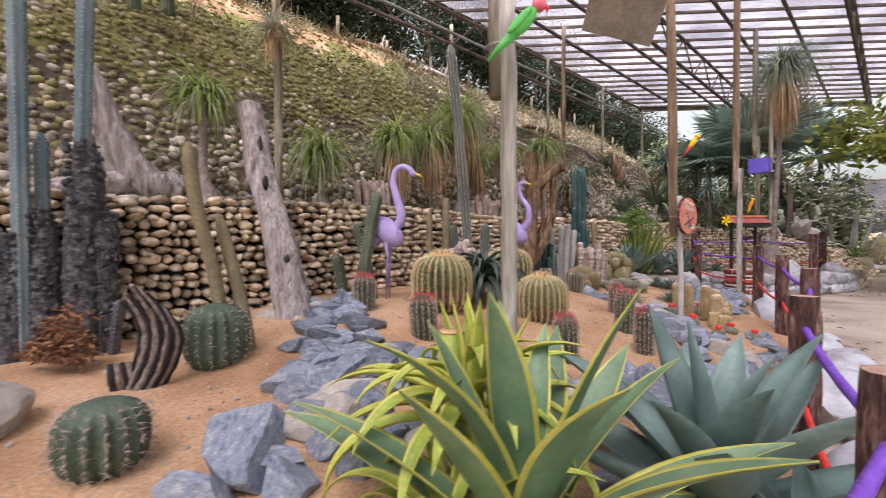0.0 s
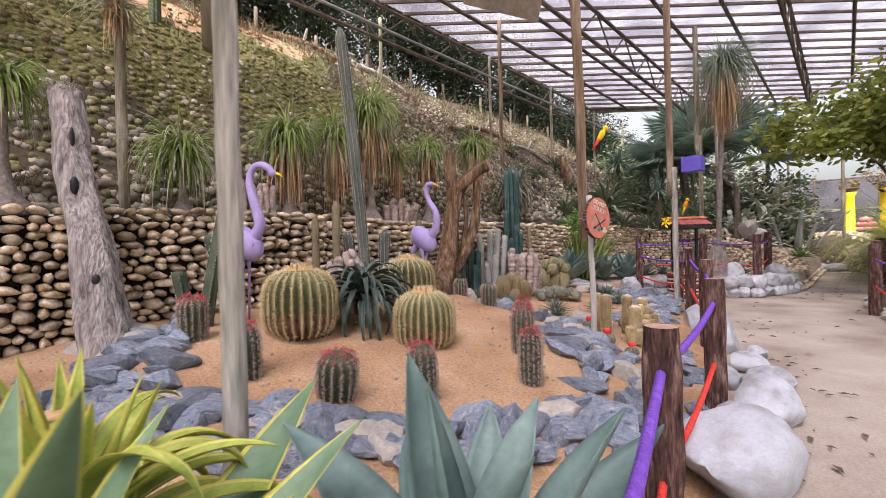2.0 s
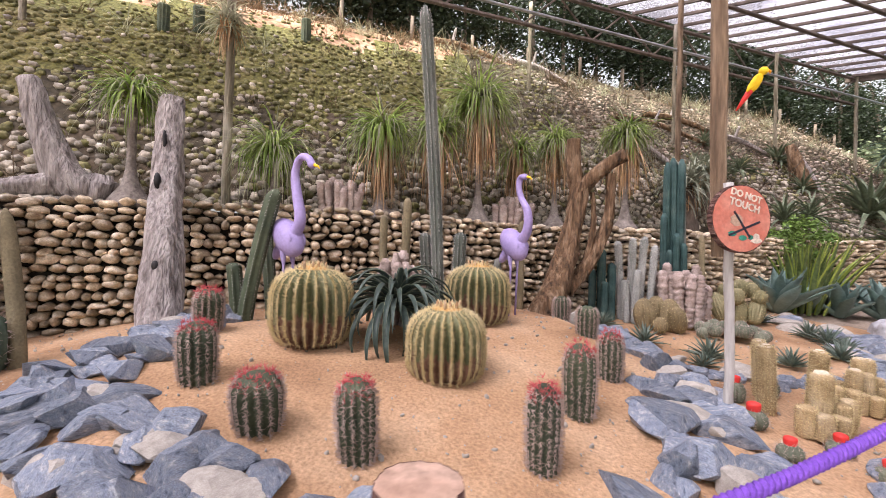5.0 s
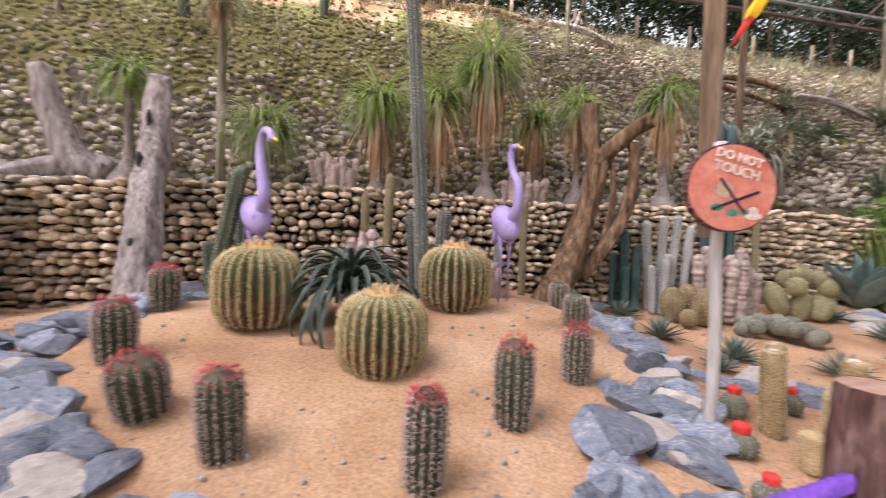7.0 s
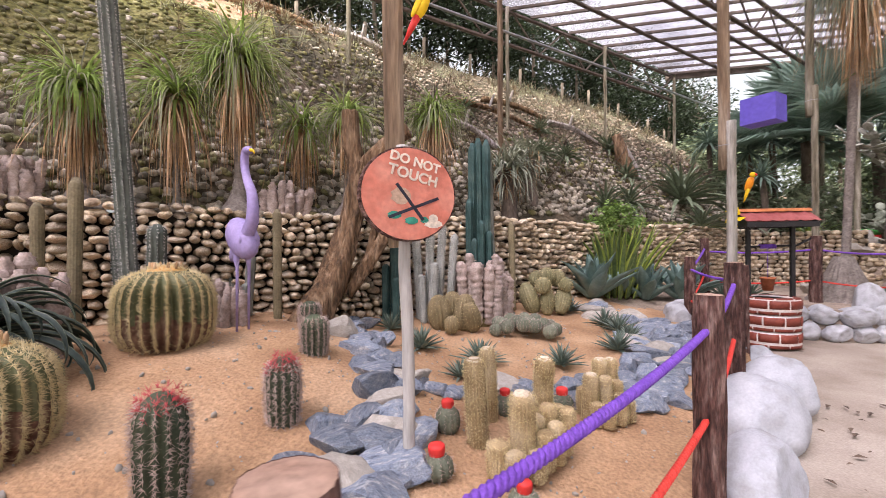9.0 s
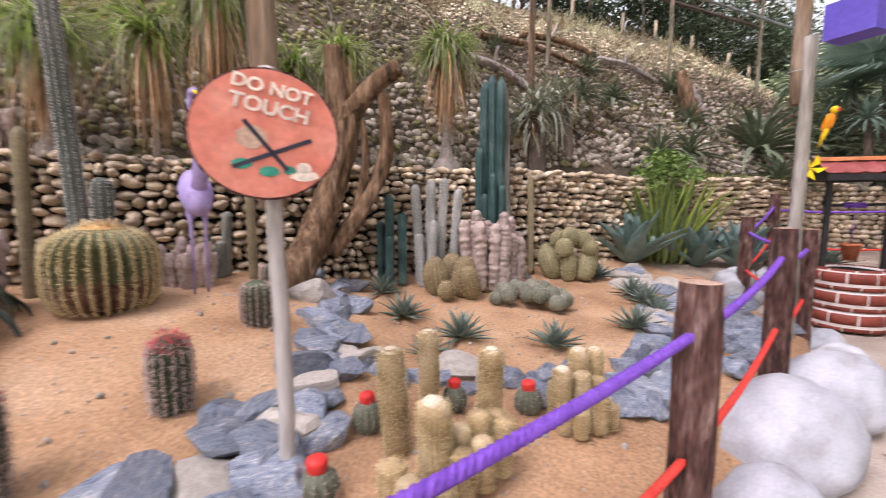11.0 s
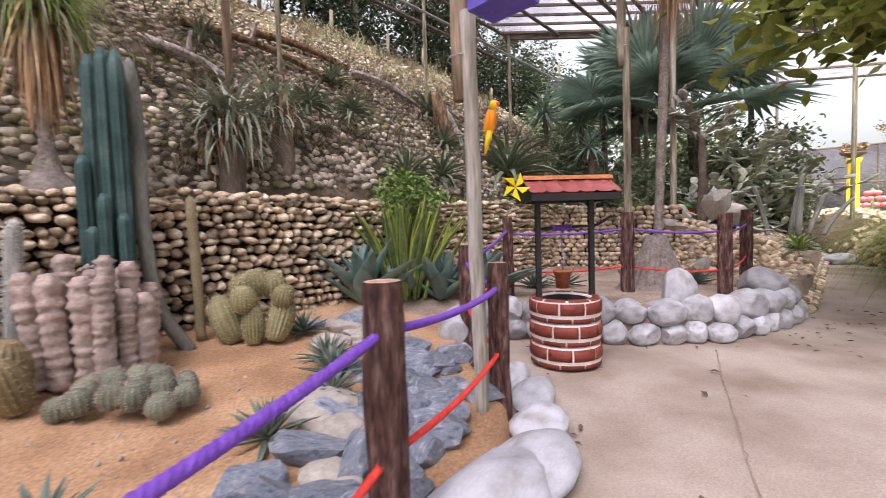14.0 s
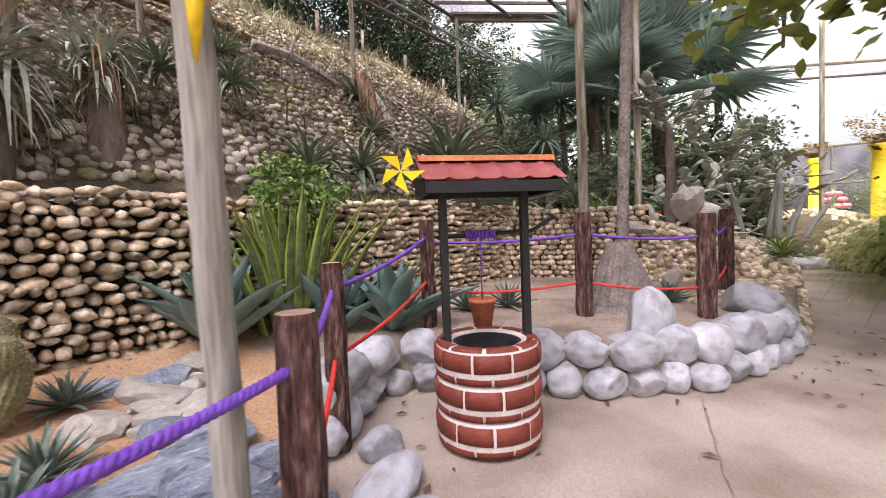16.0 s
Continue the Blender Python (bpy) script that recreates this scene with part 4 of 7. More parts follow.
columns("column_cactus", (2.92, 9.45, 0.42), [(0, 0, 2.45, 0.068, -0.01, 0.02), (-0.1, -0.02, 2.38, 0.06, 0, 0.01), (0.09, 0.03, 2.42, 0.06, 0, 0), (-0.13, -0.08, 1.6, 0.055, 0, 0), (0.04, -0.12, 1.3, 0.05, 0, 0), (0.14, -0.06, 1.15, 0.05, 0, 0), (-0.05, -0.13, 1.05, 0.05, 0, 0)], BLUECACTUS, "tall blue-green ribbed column cactus with lower side columns", ribs=7, depth=0.42)
columns("column_cactus", (3.36, 9.85, 0.44), [(-0.02, 0, 1.28, 0.045, -0.02, 0.0)], TANCACTUS, "short tan woolly column cactus by the wall", ribs=14, depth=0.08)


def bent_column(name, pts, r, material, label):
    pts = [Vector(p) for p in pts]
    ob = thing(name, pts[0], label, "cactus")
    fine = []
    for i in range(len(pts) - 1):
        for k in range(8):
            u = k / 8
            a, b, c, d = pts[max(0, i - 1)], pts[i], pts[i + 1], pts[min(len(pts) - 1, i + 2)]
            fine.append(0.5 * (2 * b + (c - a) * u + (2 * a - 5 * b + 4 * c - d) * u * u + (3 * b - a - 3 * c + d) * u ** 3) - pts[0])
    fine.append(pts[-1] - pts[0])
    n = len(fine)
    v, f = tube(fine, [r * (1 if i < n - 3 else (0.9, 0.65, 0.2)[i - n + 3]) for i in range(n)], 28)
    for i in range(n):
        for k in range(28):
            if k % 2:
                v[i * 28 + k] = v[i * 28 + k].lerp(fine[i], 0.12)
    raw("stem", v, f, material, ob)
    return ob


bent_column("column_cactus", [(3.34, 9.68, 0.38), (3.14, 9.62, 0.78), (3.05, 9.62, 1.4), (3.03, 9.65, 2.2), (2.99, 9.66, 2.85)], 0.056, GREYCACTUS, "bowed grey-green woolly column cactus taller than the wall")
bent_column("column_cactus", [(-1.28, 3.35, 0.35), (-1.34, 3.3, 1.0), (-1.42, 3.2, 1.6), (-1.45, 3.15, 2.05)], 0.05, TANCACTUS, "slim tan woolly column cactus leaning before the cobble wall")
bent_column("column_cactus", [(-1.12, 3.42, 0.35), (-1.22, 3.42, 0.9), (-1.38, 3.40, 1.55)], 0.05, TANCACTUS, "slim tan woolly column cactus leaning before the cobble wall")
bluegrey = mat("blue_grey_column", [(0.07, 0.10, 0.11), (0.13, 0.18, 0.2), (0.2, 0.24, 0.25)], 3, 0.65, 0.4, 50, 0.1, 0.2, stretch=(1, 1, 0.4))
columns("column_cactus", (-2.83, 3.2, 0.35), [(0, 0, 3.2, 0.062, 0.0, 0)], bluegrey, "tall blue-grey ribbed column cactus with rough grey base", ribs=6, depth=0.3, spine=PALESPINE, gap=0.04, quills=4, quill=0.014)
columns("column_cactus", (-2.66, 3.5, 0.35), [(0, 0, 3.4, 0.064, 0.04, 0)], bluegrey, "tall blue-grey ribbed column cactus with rough grey base", ribs=6, depth=0.3, spine=PALESPINE, gap=0.04, quills=4, quill=0.014)
columns("column_cactus", (-2.86, 3.35, 0.35), [(0.05, 0, 1.85, 0.052, 0.0, 0)], bluegrey, "blue-grey ribbed column cactus shorter than its neighbours", ribs=6, depth=0.3, spine=PALESPINE, gap=0.04, quills=4, quill=0.014)
columns("column_cactus", (-2.5, 3.52, 0.35), [(0, 0, 1.6, 0.06, 0, 0), (0.07, -0.06, 1.15, 0.06, 0, 0), (0.2, -0.1, 0.5, 0.045, 0.15, 0), (-0.06, -0.1, 1.2, 0.05, 0, 0)], mat("dark_grey_column", [(0.05, 0.05, 0.055), (0.11, 0.11, 0.12)], 8, 0.85, 0.6, 50, 0.05, 0.3), "cluster of dark grey corky column cacti by the wall", ribs=6, depth=0.25, spine=DARKSPINE, gap=0.04, quills=4, quill=0.02)


def globe_cluster(name, at, specs, material, label, ribs=16, spine=SPINE, spread=stub_profile, group=""):
    ob = thing(name, at, label, "cactus", group)
    for i, (dx, dy, dz, r, h, lx, ly) in enumerate(specs):
        v, f = body(r, h, ribs, 0.24 if name == "barrel_cluster" else 0.13, spread, 14, 4)
        rot = Euler((ly, lx, i)).to_matrix()
        head = raw("head", [rot @ Vector(p) + Vector((dx, dy, dz)) for p in v], f, material, ob)
        dense = name == "golden_column_cactus"
        sv, sf = spines(r, h, ribs, spread, max(9, int(h / 0.02)) if dense else 9, 4 if dense else 3, min(0.03, r * (0.4 if dense else 0.28)), i + 3, thick=0.0011)
        raw("spine_coat", [rot @ Vector(p) + Vector((dx, dy, dz)) for p in sv], sf, spine, head)
        if name == "golden_column_cactus" and h > 0.3:
            raw("woolly_top", [rot @ Vector((p[0], p[1], p[2] + h * 0.97)) + Vector((dx, dy, dz)) for p in ball(2, 0, 0.2, 2, i)[0] for p in [(p[0] * r * 0.72, p[1] * r * 0.72, p[2] * r * 0.35)]], ball(2, 0, 0.2, 2, i)[1], PALEWOOL, head, "cream woolly top")
    return ob


def ball_profile(u):
    return max(0.05, 1 - abs(2 * u - 0.94) ** 2.1 / 1.12) ** 0.5


zz = soil_z(2.74, 8.5)
globe_cluster("barrel_cluster", (2.74, 8.5, zz), [(-0.13, 0, 0, 0.145, 0.42, -0.12, 0), (0.12, 0.05, 0, 0.135, 0.43, 0.12, 0), (0.03, -0.17, 0, 0.085, 0.2, 0, 0), (-0.02, 0.16, 0, 0.14, 0.45, 0, -0.1), (0.26, 0.02, 0, 0.11, 0.35, 0.25, 0)], mat("olive_barrel", [(0.13, 0.10, 0.05), (0.25, 0.19, 0.10)], 5, 0.7, 0.3, 60, 0.1), "cluster of olive ribbed barrel cacti with straw spines", 16, SPINE, ball_profile)
rr = random.Random(3)
specs = []
for i in range(19):
    a, b = -0.3 + 0.148 * (i % 5) + 0.07 * (i // 5 % 2) + rr.uniform(-0.015, 0.015), -0.18 + 0.125 * (i // 5) + rr.uniform(-0.015, 0.015)
    q = rr.uniform(0.066, 0.084)
    specs.append((a, b, 0.10 * max(0, 1 - (a / 0.4) ** 2 - (b / 0.32) ** 2), q, q * 1.9, rr.uniform(-0.15, 0.15), rr.uniform(-0.15, 0.15)))
globe_cluster("globe_cactus_mound", (3.56, 8.66, soil_z(3.56, 8.66)), specs, GREYBALL, "mound of small grey-green globe cacti on orange sand", 14, DARKSPINE, ball_profile)
zz = soil_z(3.82, 9.9)
globe_cluster("lobed_cactus", (3.82, 9.84, zz), [(-0.17, 0, 0.02, 0.13, 0.46, -0.35, 0), (0.17, 0, 0.02, 0.12, 0.43, 0.4, 0), (0.0, -0.02, 0.0, 0.1, 0.4, 0, 0), (0.0, 0.05, 0.42, 0.12, 0.25, 0, 0), (-0.16, 0.12, 0.38, 0.12, 0.24, -0.2, 0), (0.13, 0.14, 0.4, 0.12, 0.24, 0.2, 0), (0.22, 0.06, 0.32, 0.1, 0.21, 0.3, 0), (-0.06, -0.06, 0.3, 0.11, 0.24, 0, 0.1)], mat("lobed_green", [(0.14, 0.13, 0.06), (0.26, 0.23, 0.125)], 6, 0.7, 0.3, 60, 0.1), "lobed olive-green cactus with fine pale ribs on sand", 18, SPINE, ball_profile)
z1 = soil_z(3.5, 6.0)
for cx, cy, hs in ((3.6, 6.1, [(-0.13, -0.15, 0.52, 0.06), (-0.11, 0.18, 0.5, 0.052), (0.21, 0.14, 0.47, 0.058), (0.13, -0.31, 0.4, 0.066), (0.2, -0.2, 0.24, 0.05), (0.26, -0.14, 0.28, 0.048), (0.3, -0.22, 0.22, 0.046), (0.34, -0.1, 0.26, 0.044), (0.24, -0.3, 0.2, 0.05), (0.3, -0.02, 0.24, 0.042), (0.02, -0.46, 0.2, 0.055), (0.1, -0.5, 0.17, 0.052), (0.2, -0.42, 0.15, 0.045)]),
                   (4.17, 6.66, [(-0.06, -0.1, 0.33, 0.05), (0.02, 0.02, 0.4, 0.05), (0.1, 0.1, 0.38, 0.05), (0.06, -0.06, 0.3, 0.045), (0.13, 0.0, 0.26, 0.045), (-0.02, -0.17, 0.16, 0.04), (0.06, -0.18, 0.15, 0.04), (0.14, -0.1, 0.2, 0.045), (-0.1, 0.0, 0.2, 0.04), (0.2, -0.04, 0.14, 0.04)])):
    globe_cluster("golden_column_cactus", (cx, cy, soil_z(cx, cy)), [(a, b, -0.01, r, h, RND.uniform(-0.06, 0.06), RND.uniform(-0.06, 0.06)) for a, b, h, r in hs], YELLOWCACTUS, "clump of golden-spined finger columns on the sandy bed", 20, SPINE, lambda u: (0.85 + 0.15 * min(1, 3 * u)) * (1 if u < 0.9 else max(0.3, 1 - ((u - 0.9) / 0.11) ** 2) ** 0.5), "golden column clumps")


def pink_stack(x, y, z, h, w, seed, label="pinkish corky clustered column cactus with a yellowed base"):
    ob = thing("corky_cactus", (x, y, z), label, "cactus", "pinkish corky cacti")
    rr = random.Random(seed)
    for i in range(22):
        a = i * 2.39996
        rad = w * 0.44 * math.sqrt((i + 0.5) / 22)
        hh = h * rr.uniform(0.6, 1.0) * (1 - 0.45 * rad / w)
        r = w * rr.uniform(0.075, 0.11)
        n = max(5, int(hh / rr.uniform(0.05, 0.08)))
        lean = rr.uniform(0.0, 0.12) * rad
        pts = [((rad + lean * k / n) * math.cos(a), (rad + lean * k / n) * math.sin(a), hh * (k + rr.uniform(-0.25, 0.25) * (0 < k < n * 3)) / (n * 3)) for k in range(n * 3 + 1)]
        v, f = tube(pts, [r * (0.88, 1.06, 1.0)[k % 3] * rr.uniform(0.9, 1.1) * (1 if k < n * 3 - 1 else 0.6) for k in range(n * 3 + 1)], 14, True, 0.16, i + seed)
        raw("column", v, f, PINKCACTUS, ob)
    raw("base_mound", *ball(3, 0, 0.2, 2, seed), mat("yellowed_base", [(0.16, 0.12, 0.05), (0.28, 0.22, 0.1)], 8, 0.9, 0.6, 40), ob, "yellowed dry base").scale = (w * 0.4, w * 0.38, h * 0.14)
    return ob


pink_stack(3.02, 9.1, soil_z(3.02, 9.1), 1.0, 0.72, 1)
pink_stack(0.53, 5.6, 0.63, 0.74, 0.5, 2)
pink_stack(0.95, 6.9, 0.63, 0.5, 0.4, 5)
p = at_sd(1.6, 0.35)
pink_stack(p.x, p.y, 1.72, 0.6, 0.5, 3, "pinkish corky cactus on the wall's ledge")
p = at_sd(4.0, 0.35)
pink_stack(p.x, p.y, 1.72, 0.5, 0.55, 4, "pinkish corky cactus on the wall's ledge")


def melon(x, y, r, h):
    ob = thing("melocactus", (x, y, soil_z(x, y) - 0.01), "small round cactus with a bright red cap", "cactus", "red-capped cacti")
    raw("body", *body(r, h, 12, 0.2, ball_profile, 10, 4), GREYBALL, ob)
    raw("spine_coat", *spines(r, h, 12, ball_profile, 7, 4, 0.025, int(x * 99), thick=0.001), DARKSPINE, ob)
    v, f = body(r * 0.5, r * 0.75, 12, 0.04, stub_profile, 8, 3)
    raw("red_cap", [(a, b, c + h * 0.9) for a, b, c in v], f, REDP, ob, "woolly bright red cap")


for x, y, r, h in ((3.28, 6.0, 0.075, 0.17), (3.57, 6.42, 0.07, 0.15), (3.94, 6.6, 0.08, 0.15), (3.33, 5.56, 0.085, 0.13), (3.45, 5.22, 0.07, 0.1), (3.75, 5.5, 0.075, 0.1), (3.9, 5.3, 0.07, 0.1)):
    melon(x, y, r, h)

g0 = mat("old_barrel_green", [(0.05, 0.075, 0.05), (0.10, 0.13, 0.09)], 4, 0.7, 0.4, 50, 0.05, 0.25)
for x, y, R, top in ((-1.28, 3.2, 0.225, 0.85), (-1.05, 1.95, 0.185, 0.6)):
    z = soil_z(x, y) - 0.02
    ob = thing("barrel_cactus", (x, y, z), "dull green ribbed barrel cactus with grey spines on sand", "cactus", "green barrel cacti")
    raw("body", *body(R, top - z, 16, 0.2, barrel_profile, 16, 6), g0, ob)
    raw("spine_coat", *spines(R, top - z, 16, barrel_profile, 9, 5, 0.05, 4, 0.05, 0.95, 0.002), DARKSPINE, ob)


def dead_pads():
    ob = thing("withered_cactus", (-1.5, 2.75, soil_z(-1.5, 2.75) - 0.03), "withered black and grey striped cactus stump leaning on sand", "cactus")
    black = mat("blackened_flesh", [(0.006, 0.005, 0.006), (0.03, 0.024, 0.024)], 20, 0.9, 0.8, 60, 0.02, 0.4, depth=0.02)
    tan = mat("dried_rib", [(0.12, 0.09, 0.075), (0.3, 0.24, 0.2)], 20, 0.9, 0.8, 60, 0.02, 0.4, depth=0.02)
    rr = random.Random(9)
    for k in range(9):
        u = (k - 4) / 4
        side, deep = 0.115 * u, -0.05 * (1 - u * u)
        pts = [((a + side * w) * 0.78 - deep * 0.6, (a + side * w) * 0.63 + deep * 0.78, z * (1 - 0.1 * abs(u) + rr.uniform(-0.04, 0.04))) for a, w, z in ((-0.02, 0.9, 0.0), (0.05, 1.0, 0.15), (0.1, 1.0, 0.34), (0.07, 0.85, 0.52), (-0.04, 0.6, 0.7))]
        raw("withered_rib", *tube(smooth_line(pts), [0.019 * rr.uniform(0.8, 1.2) * (1 if i < 14 else 0.7) for i in range(17)], 8, True, 0.25, k), tan if k % 2 else black, ob)
    for k in range(4):
        raw("withered_stub", *tube([((-0.14 + 0.035 * k) * 0.78, (-0.14 + 0.035 * k) * 0.63, -0.01), ((-0.16 + 0.035 * k) * 0.78, (-0.16 + 0.035 * k) * 0.63, 0.1), ((-0.17 + 0.03 * k) * 0.78, (-0.17 + 0.03 * k) * 0.63, 0.21)], [0.024, 0.026, 0.014], 8, True, 0.2, k), tan if k % 2 else black, ob)


def smooth_line(pts):
    pts = [Vector(p) for p in pts]
    out = []
    for i in range(len(pts) - 1):
        a, b, c, d = pts[max(0, i - 1)], pts[i], pts[i + 1], pts[min(len(pts) - 1, i + 2)]
        for k in range(4):
            u = k / 4
            out.append(0.5 * (2 * b + (c - a) * u + (2 * a - 5 * b + 4 * c - d) * u * u + (3 * b - a - 3 * c + d) * u ** 3))
    return out + [pts[-1]]


dead_pads()

# ---- leafy plants ----


def leaf_mesh(name, L, W, curve, wide=0.4, fold=0.35, thick=0.02, mats=None, seg=12, tip=0.02, base=0.6, edge_share=0.16):
    """A thick leaf along +x that bends down by curve degrees in all; the outer strips take the second material."""
    xs = [-1, -1 + 2 * edge_share, -0.4, 0, 0.4, 1 - 2 * edge_share, 1]
    verts, faces, idx = [], [], []
    x = z = 0.0
    for i in range(seg + 1):
        u = i / seg
        ang = -radians(curve) * u ** 1.5
        if i:
            x += L / seg * math.cos(ang)
            z += L / seg * math.sin(ang)
        w = W * 0.5 * (base + (1 - base) * math.sin(min(1, u / wide) * math.pi / 2)) * (1 if u < wide else max(tip, 1 - ((u - wide) / (1 - wide)) ** 1.8))
        for t in xs:
            verts.append((x - math.sin(ang) * fold * w * t * t, w * t, z + math.cos(ang) * fold * w * t * t))
        for t in xs:
            th = thick * (1 - t * t) * (1 - 0.8 * u) + 0.0015
            verts.append((x + math.sin(ang) * th - math.sin(ang) * fold * w * t * t, w * t, z - math.cos(ang) * th + math.cos(ang) * fold * w * t * t))
    n = len(xs)
    for i in range(seg):
        a, b = i * 2 * n, (i + 1) * 2 * n
        for k in range(n - 1):
            e = 1 if k in (0, n - 2) else 0
            faces.append((a + k, b + k, b + k + 1, a + k + 1))
            faces.append((a + n + k, a + n + k + 1, b + n + k + 1, b + n + k))
            idx += [e, e]
        faces.append((a, a + n, b + n, b))
        faces.append((a + n - 1, b + n - 1, b + 2 * n - 1, a + 2 * n - 1))
        idx += [1, 1]
    me = bpy.data.meshes.new(name)
    me.from_pydata(verts, [], faces)
    for m in mats:
        me.materials.append(m)
    me.polygons.foreach_set("material_index", idx if len(mats) > 1 else [0] * len(idx))
    me.polygons.foreach_set("use_smooth", [True] * len(faces))
    return me


def rosette(name, at, leaves, n, size, lo, hi, label, category="agave", group="", seed=0, spread=0.04, phi0=0.0, jitter=0.12):
    ob = thing(name, at, label, category, group)
    rr = random.Random(seed)
    for i in range(n):
        u = i / max(1, n - 1)
        phi = phi0 + i * 2.39996 + rr.uniform(-jitter, jitter)
        el = radians(lo + (hi - lo) * u ** 1.15 + rr.uniform(-5, 5))
        o = new("leaf", rr.choice(leaves))
        o.parent = ob
        k = size * rr.uniform(0.85, 1.08) * (1 - 0.25 * u)
        o.matrix_basis = Matrix.LocRotScale(Vector((spread * (1 - u) * math.cos(phi), spread * (1 - u) * math.sin(phi), 0.02 + 0.1 * u * size)), Euler((rr.uniform(-0.15, 0.15), -el, phi)), (k, k, k))
    return ob


BIGV = [leaf_mesh("variegated_leaf", 1, 0.17, c, 0.5, 0.3, 0.02, [AGAVEV, AGAVEY], 14, base=0.75, edge_share=0.085) for c in (4, 12, 24, 50)]
FLOPPY = [leaf_mesh("lime_leaf", 1, 0.11, c, 0.5, 0.5, 0.012, [LIME, AGAVEY], 16, base=0.7, edge_share=0.12) for c in (70, 110, 150)]
YOUNG = [leaf_mesh("young_leaf", 1, 0.15, c, 0.35, 0.5, 0.014, [LIME, AGAVEY], 10, base=0.8, edge_share=0.2) for c in (0, 12)]
GREY = [leaf_mesh("agave_leaf", 1, 0.26, c, 0.45, 0.45, 0.035, [AGAVE], 12, base=0.65) for c in (-5, 8, 22)]
SMALLG = [leaf_mesh("small_agave_leaf", 1, 0.16, c, 0.35, 0.4, 0.04, [mat("small_agave_green", [(0.085, 0.12, 0.095), (0.18, 0.22, 0.175)], 3, 0.55, 0.1, 30, 0.2)], 6) for c in (0, 12)]
STRAP = [leaf_mesh("snake_leaf", 1, 0.075, c, 0.5, 0.5, 0.01, [mat("snake_plant_green", [(0.06, 0.105, 0.035), (0.19, 0.235, 0.085)], 12, 0.5, 0.1, 30, 0.2), LIME], 8, base=0.6) for c in (0, 15, 30)]
DRAPE = [leaf_mesh("draping_leaf", 1, 0.075, c, 0.4, 0.6, 0.012, [mat("dark_draping_green", [(0.022, 0.038, 0.03), (0.07, 0.095, 0.08)], 4, 0.5, 0.1, 30, 0.2), mat("pale_leaf_edge", [(0.12, 0.14, 0.09), (0.2, 0.22, 0.15)], 5)], 14, edge_share=0.05) for c in (120, 150, 170)]
HILLAG = [leaf_mesh("aloe_leaf", 1, 0.09, c, 0.25, 0.4, 0.02, [mat("aloe_green", [(0.09, 0.12, 0.07), (0.18, 0.21, 0.13)], 4, 0.55, 0.1, 30, 0.2)], 8) for c in (20, 50, 80)]

rosette("variegated_agave", (0.8, 1.58, 0.16), BIGV, 21, 1.17, 24, 84, "large variegated agave with yellow-edged green leaves", seed=4, phi0=0.4)
rosette("variegated_agave", (0.62, 1.98, 0.5), FLOPPY, 34, 0.75, 25, 80, "lime and yellow striped agave with drooping leaves", seed=5, phi0=1.0)
rosette("variegated_agave", (0.55, 1.55, 0.22), FLOPPY, 24, 0.8, 20, 70, "lime and yellow striped agave with drooping leaves", seed=6, phi0=2.0)
rosette("variegated_agave", (0.64, 1.98, 0.55), YOUNG, 9, 0.56, 66, 88, "young upright yellow-edged agave growing from the drooping one", seed=9)
stalk = thing("cut_flower_stalk", (0.52, 2.08, 0.4), "thick sawn-off flower stalk standing in the drooping agave", "stalk")
raw("stalk", *tube([(0, 0, 0), (0.01, 0, 0.25), (0.02, 0, 0.5)], [0.065, 0.06, 0.058], 18), LIME, stalk)
raw("cut_end", *tube([(0.02, 0, 0.498), (0.02, 0, 0.506)], [0.06, 0.056], 18), DRYBLADE, stalk, "dry brown cut end")
rosette("grey_agave", (1.68, 2.02, 0.1), GREY, 19, 1.0, 18, 84, "large grey-green agave with broad pointed leaves", group="grey agaves", seed=7)
rosette("grey_agave", (1.86, 1.72, 0.05), GREY, 12, 0.55, 10, 65, "grey-green agave with broad pointed leaves by the rope", group="grey agaves", seed=8)
for x, y, size, n, sd in ((4.55, 11.3, 0.85, 22, 1), (5.5, 11.75, 0.72, 20, 2), (6.05, 11.75, 0.78, 20, 3), (5.1, 11.85, 0.6, 16, 4)):
    rosette("grey_agave", (x, y, soil_z(x, y)), GREY, n, size * 1.12, 28, 82, "broad-leaved grey-green agave beside the cobble wall", group="grey agaves", seed=sd)
for i, (x, y, size) in enumerate(((2.09, 8.2, 0.25), (2.61, 7.68, 0.27), (3.24, 7.44, 0.27), (3.96, 7.58, 0.24), (4.54, 8.28, 0.26), (4.67, 9.2, 0.28), (4.55, 9.5, 0.27), (4.14, 10.2, 0.26), (4.75, 8.85, 0.22), (3.15, 7.0, 0.18), (6.9, 12.4, 0.35), (7.4, 12.5, 0.35), (8.9, 12.9, 0.3), (9.3, 12.3, 0.3))):
    rosette("small_agave", (x, y, soil_z(x, y)), SMALLG, 34, size, 5, 80, "small spiky grey-green agave rosette on orange sand", group="small agaves", seed=20 + i, spread=0.03)
rosette("draping_aloe", (0.76, 5.2, 0.80), DRAPE, 84, 0.86, 10, 82, "dark draping aloe with long curling leaves between barrels", "aloe", seed=31)
rosette("snake_plant", (5.0, 11.95, 0.4), STRAP, 80, 1.45, 68, 88, "clump of upright yellow-green snake plant leaves", "snake plant", seed=32, spread=0.4)
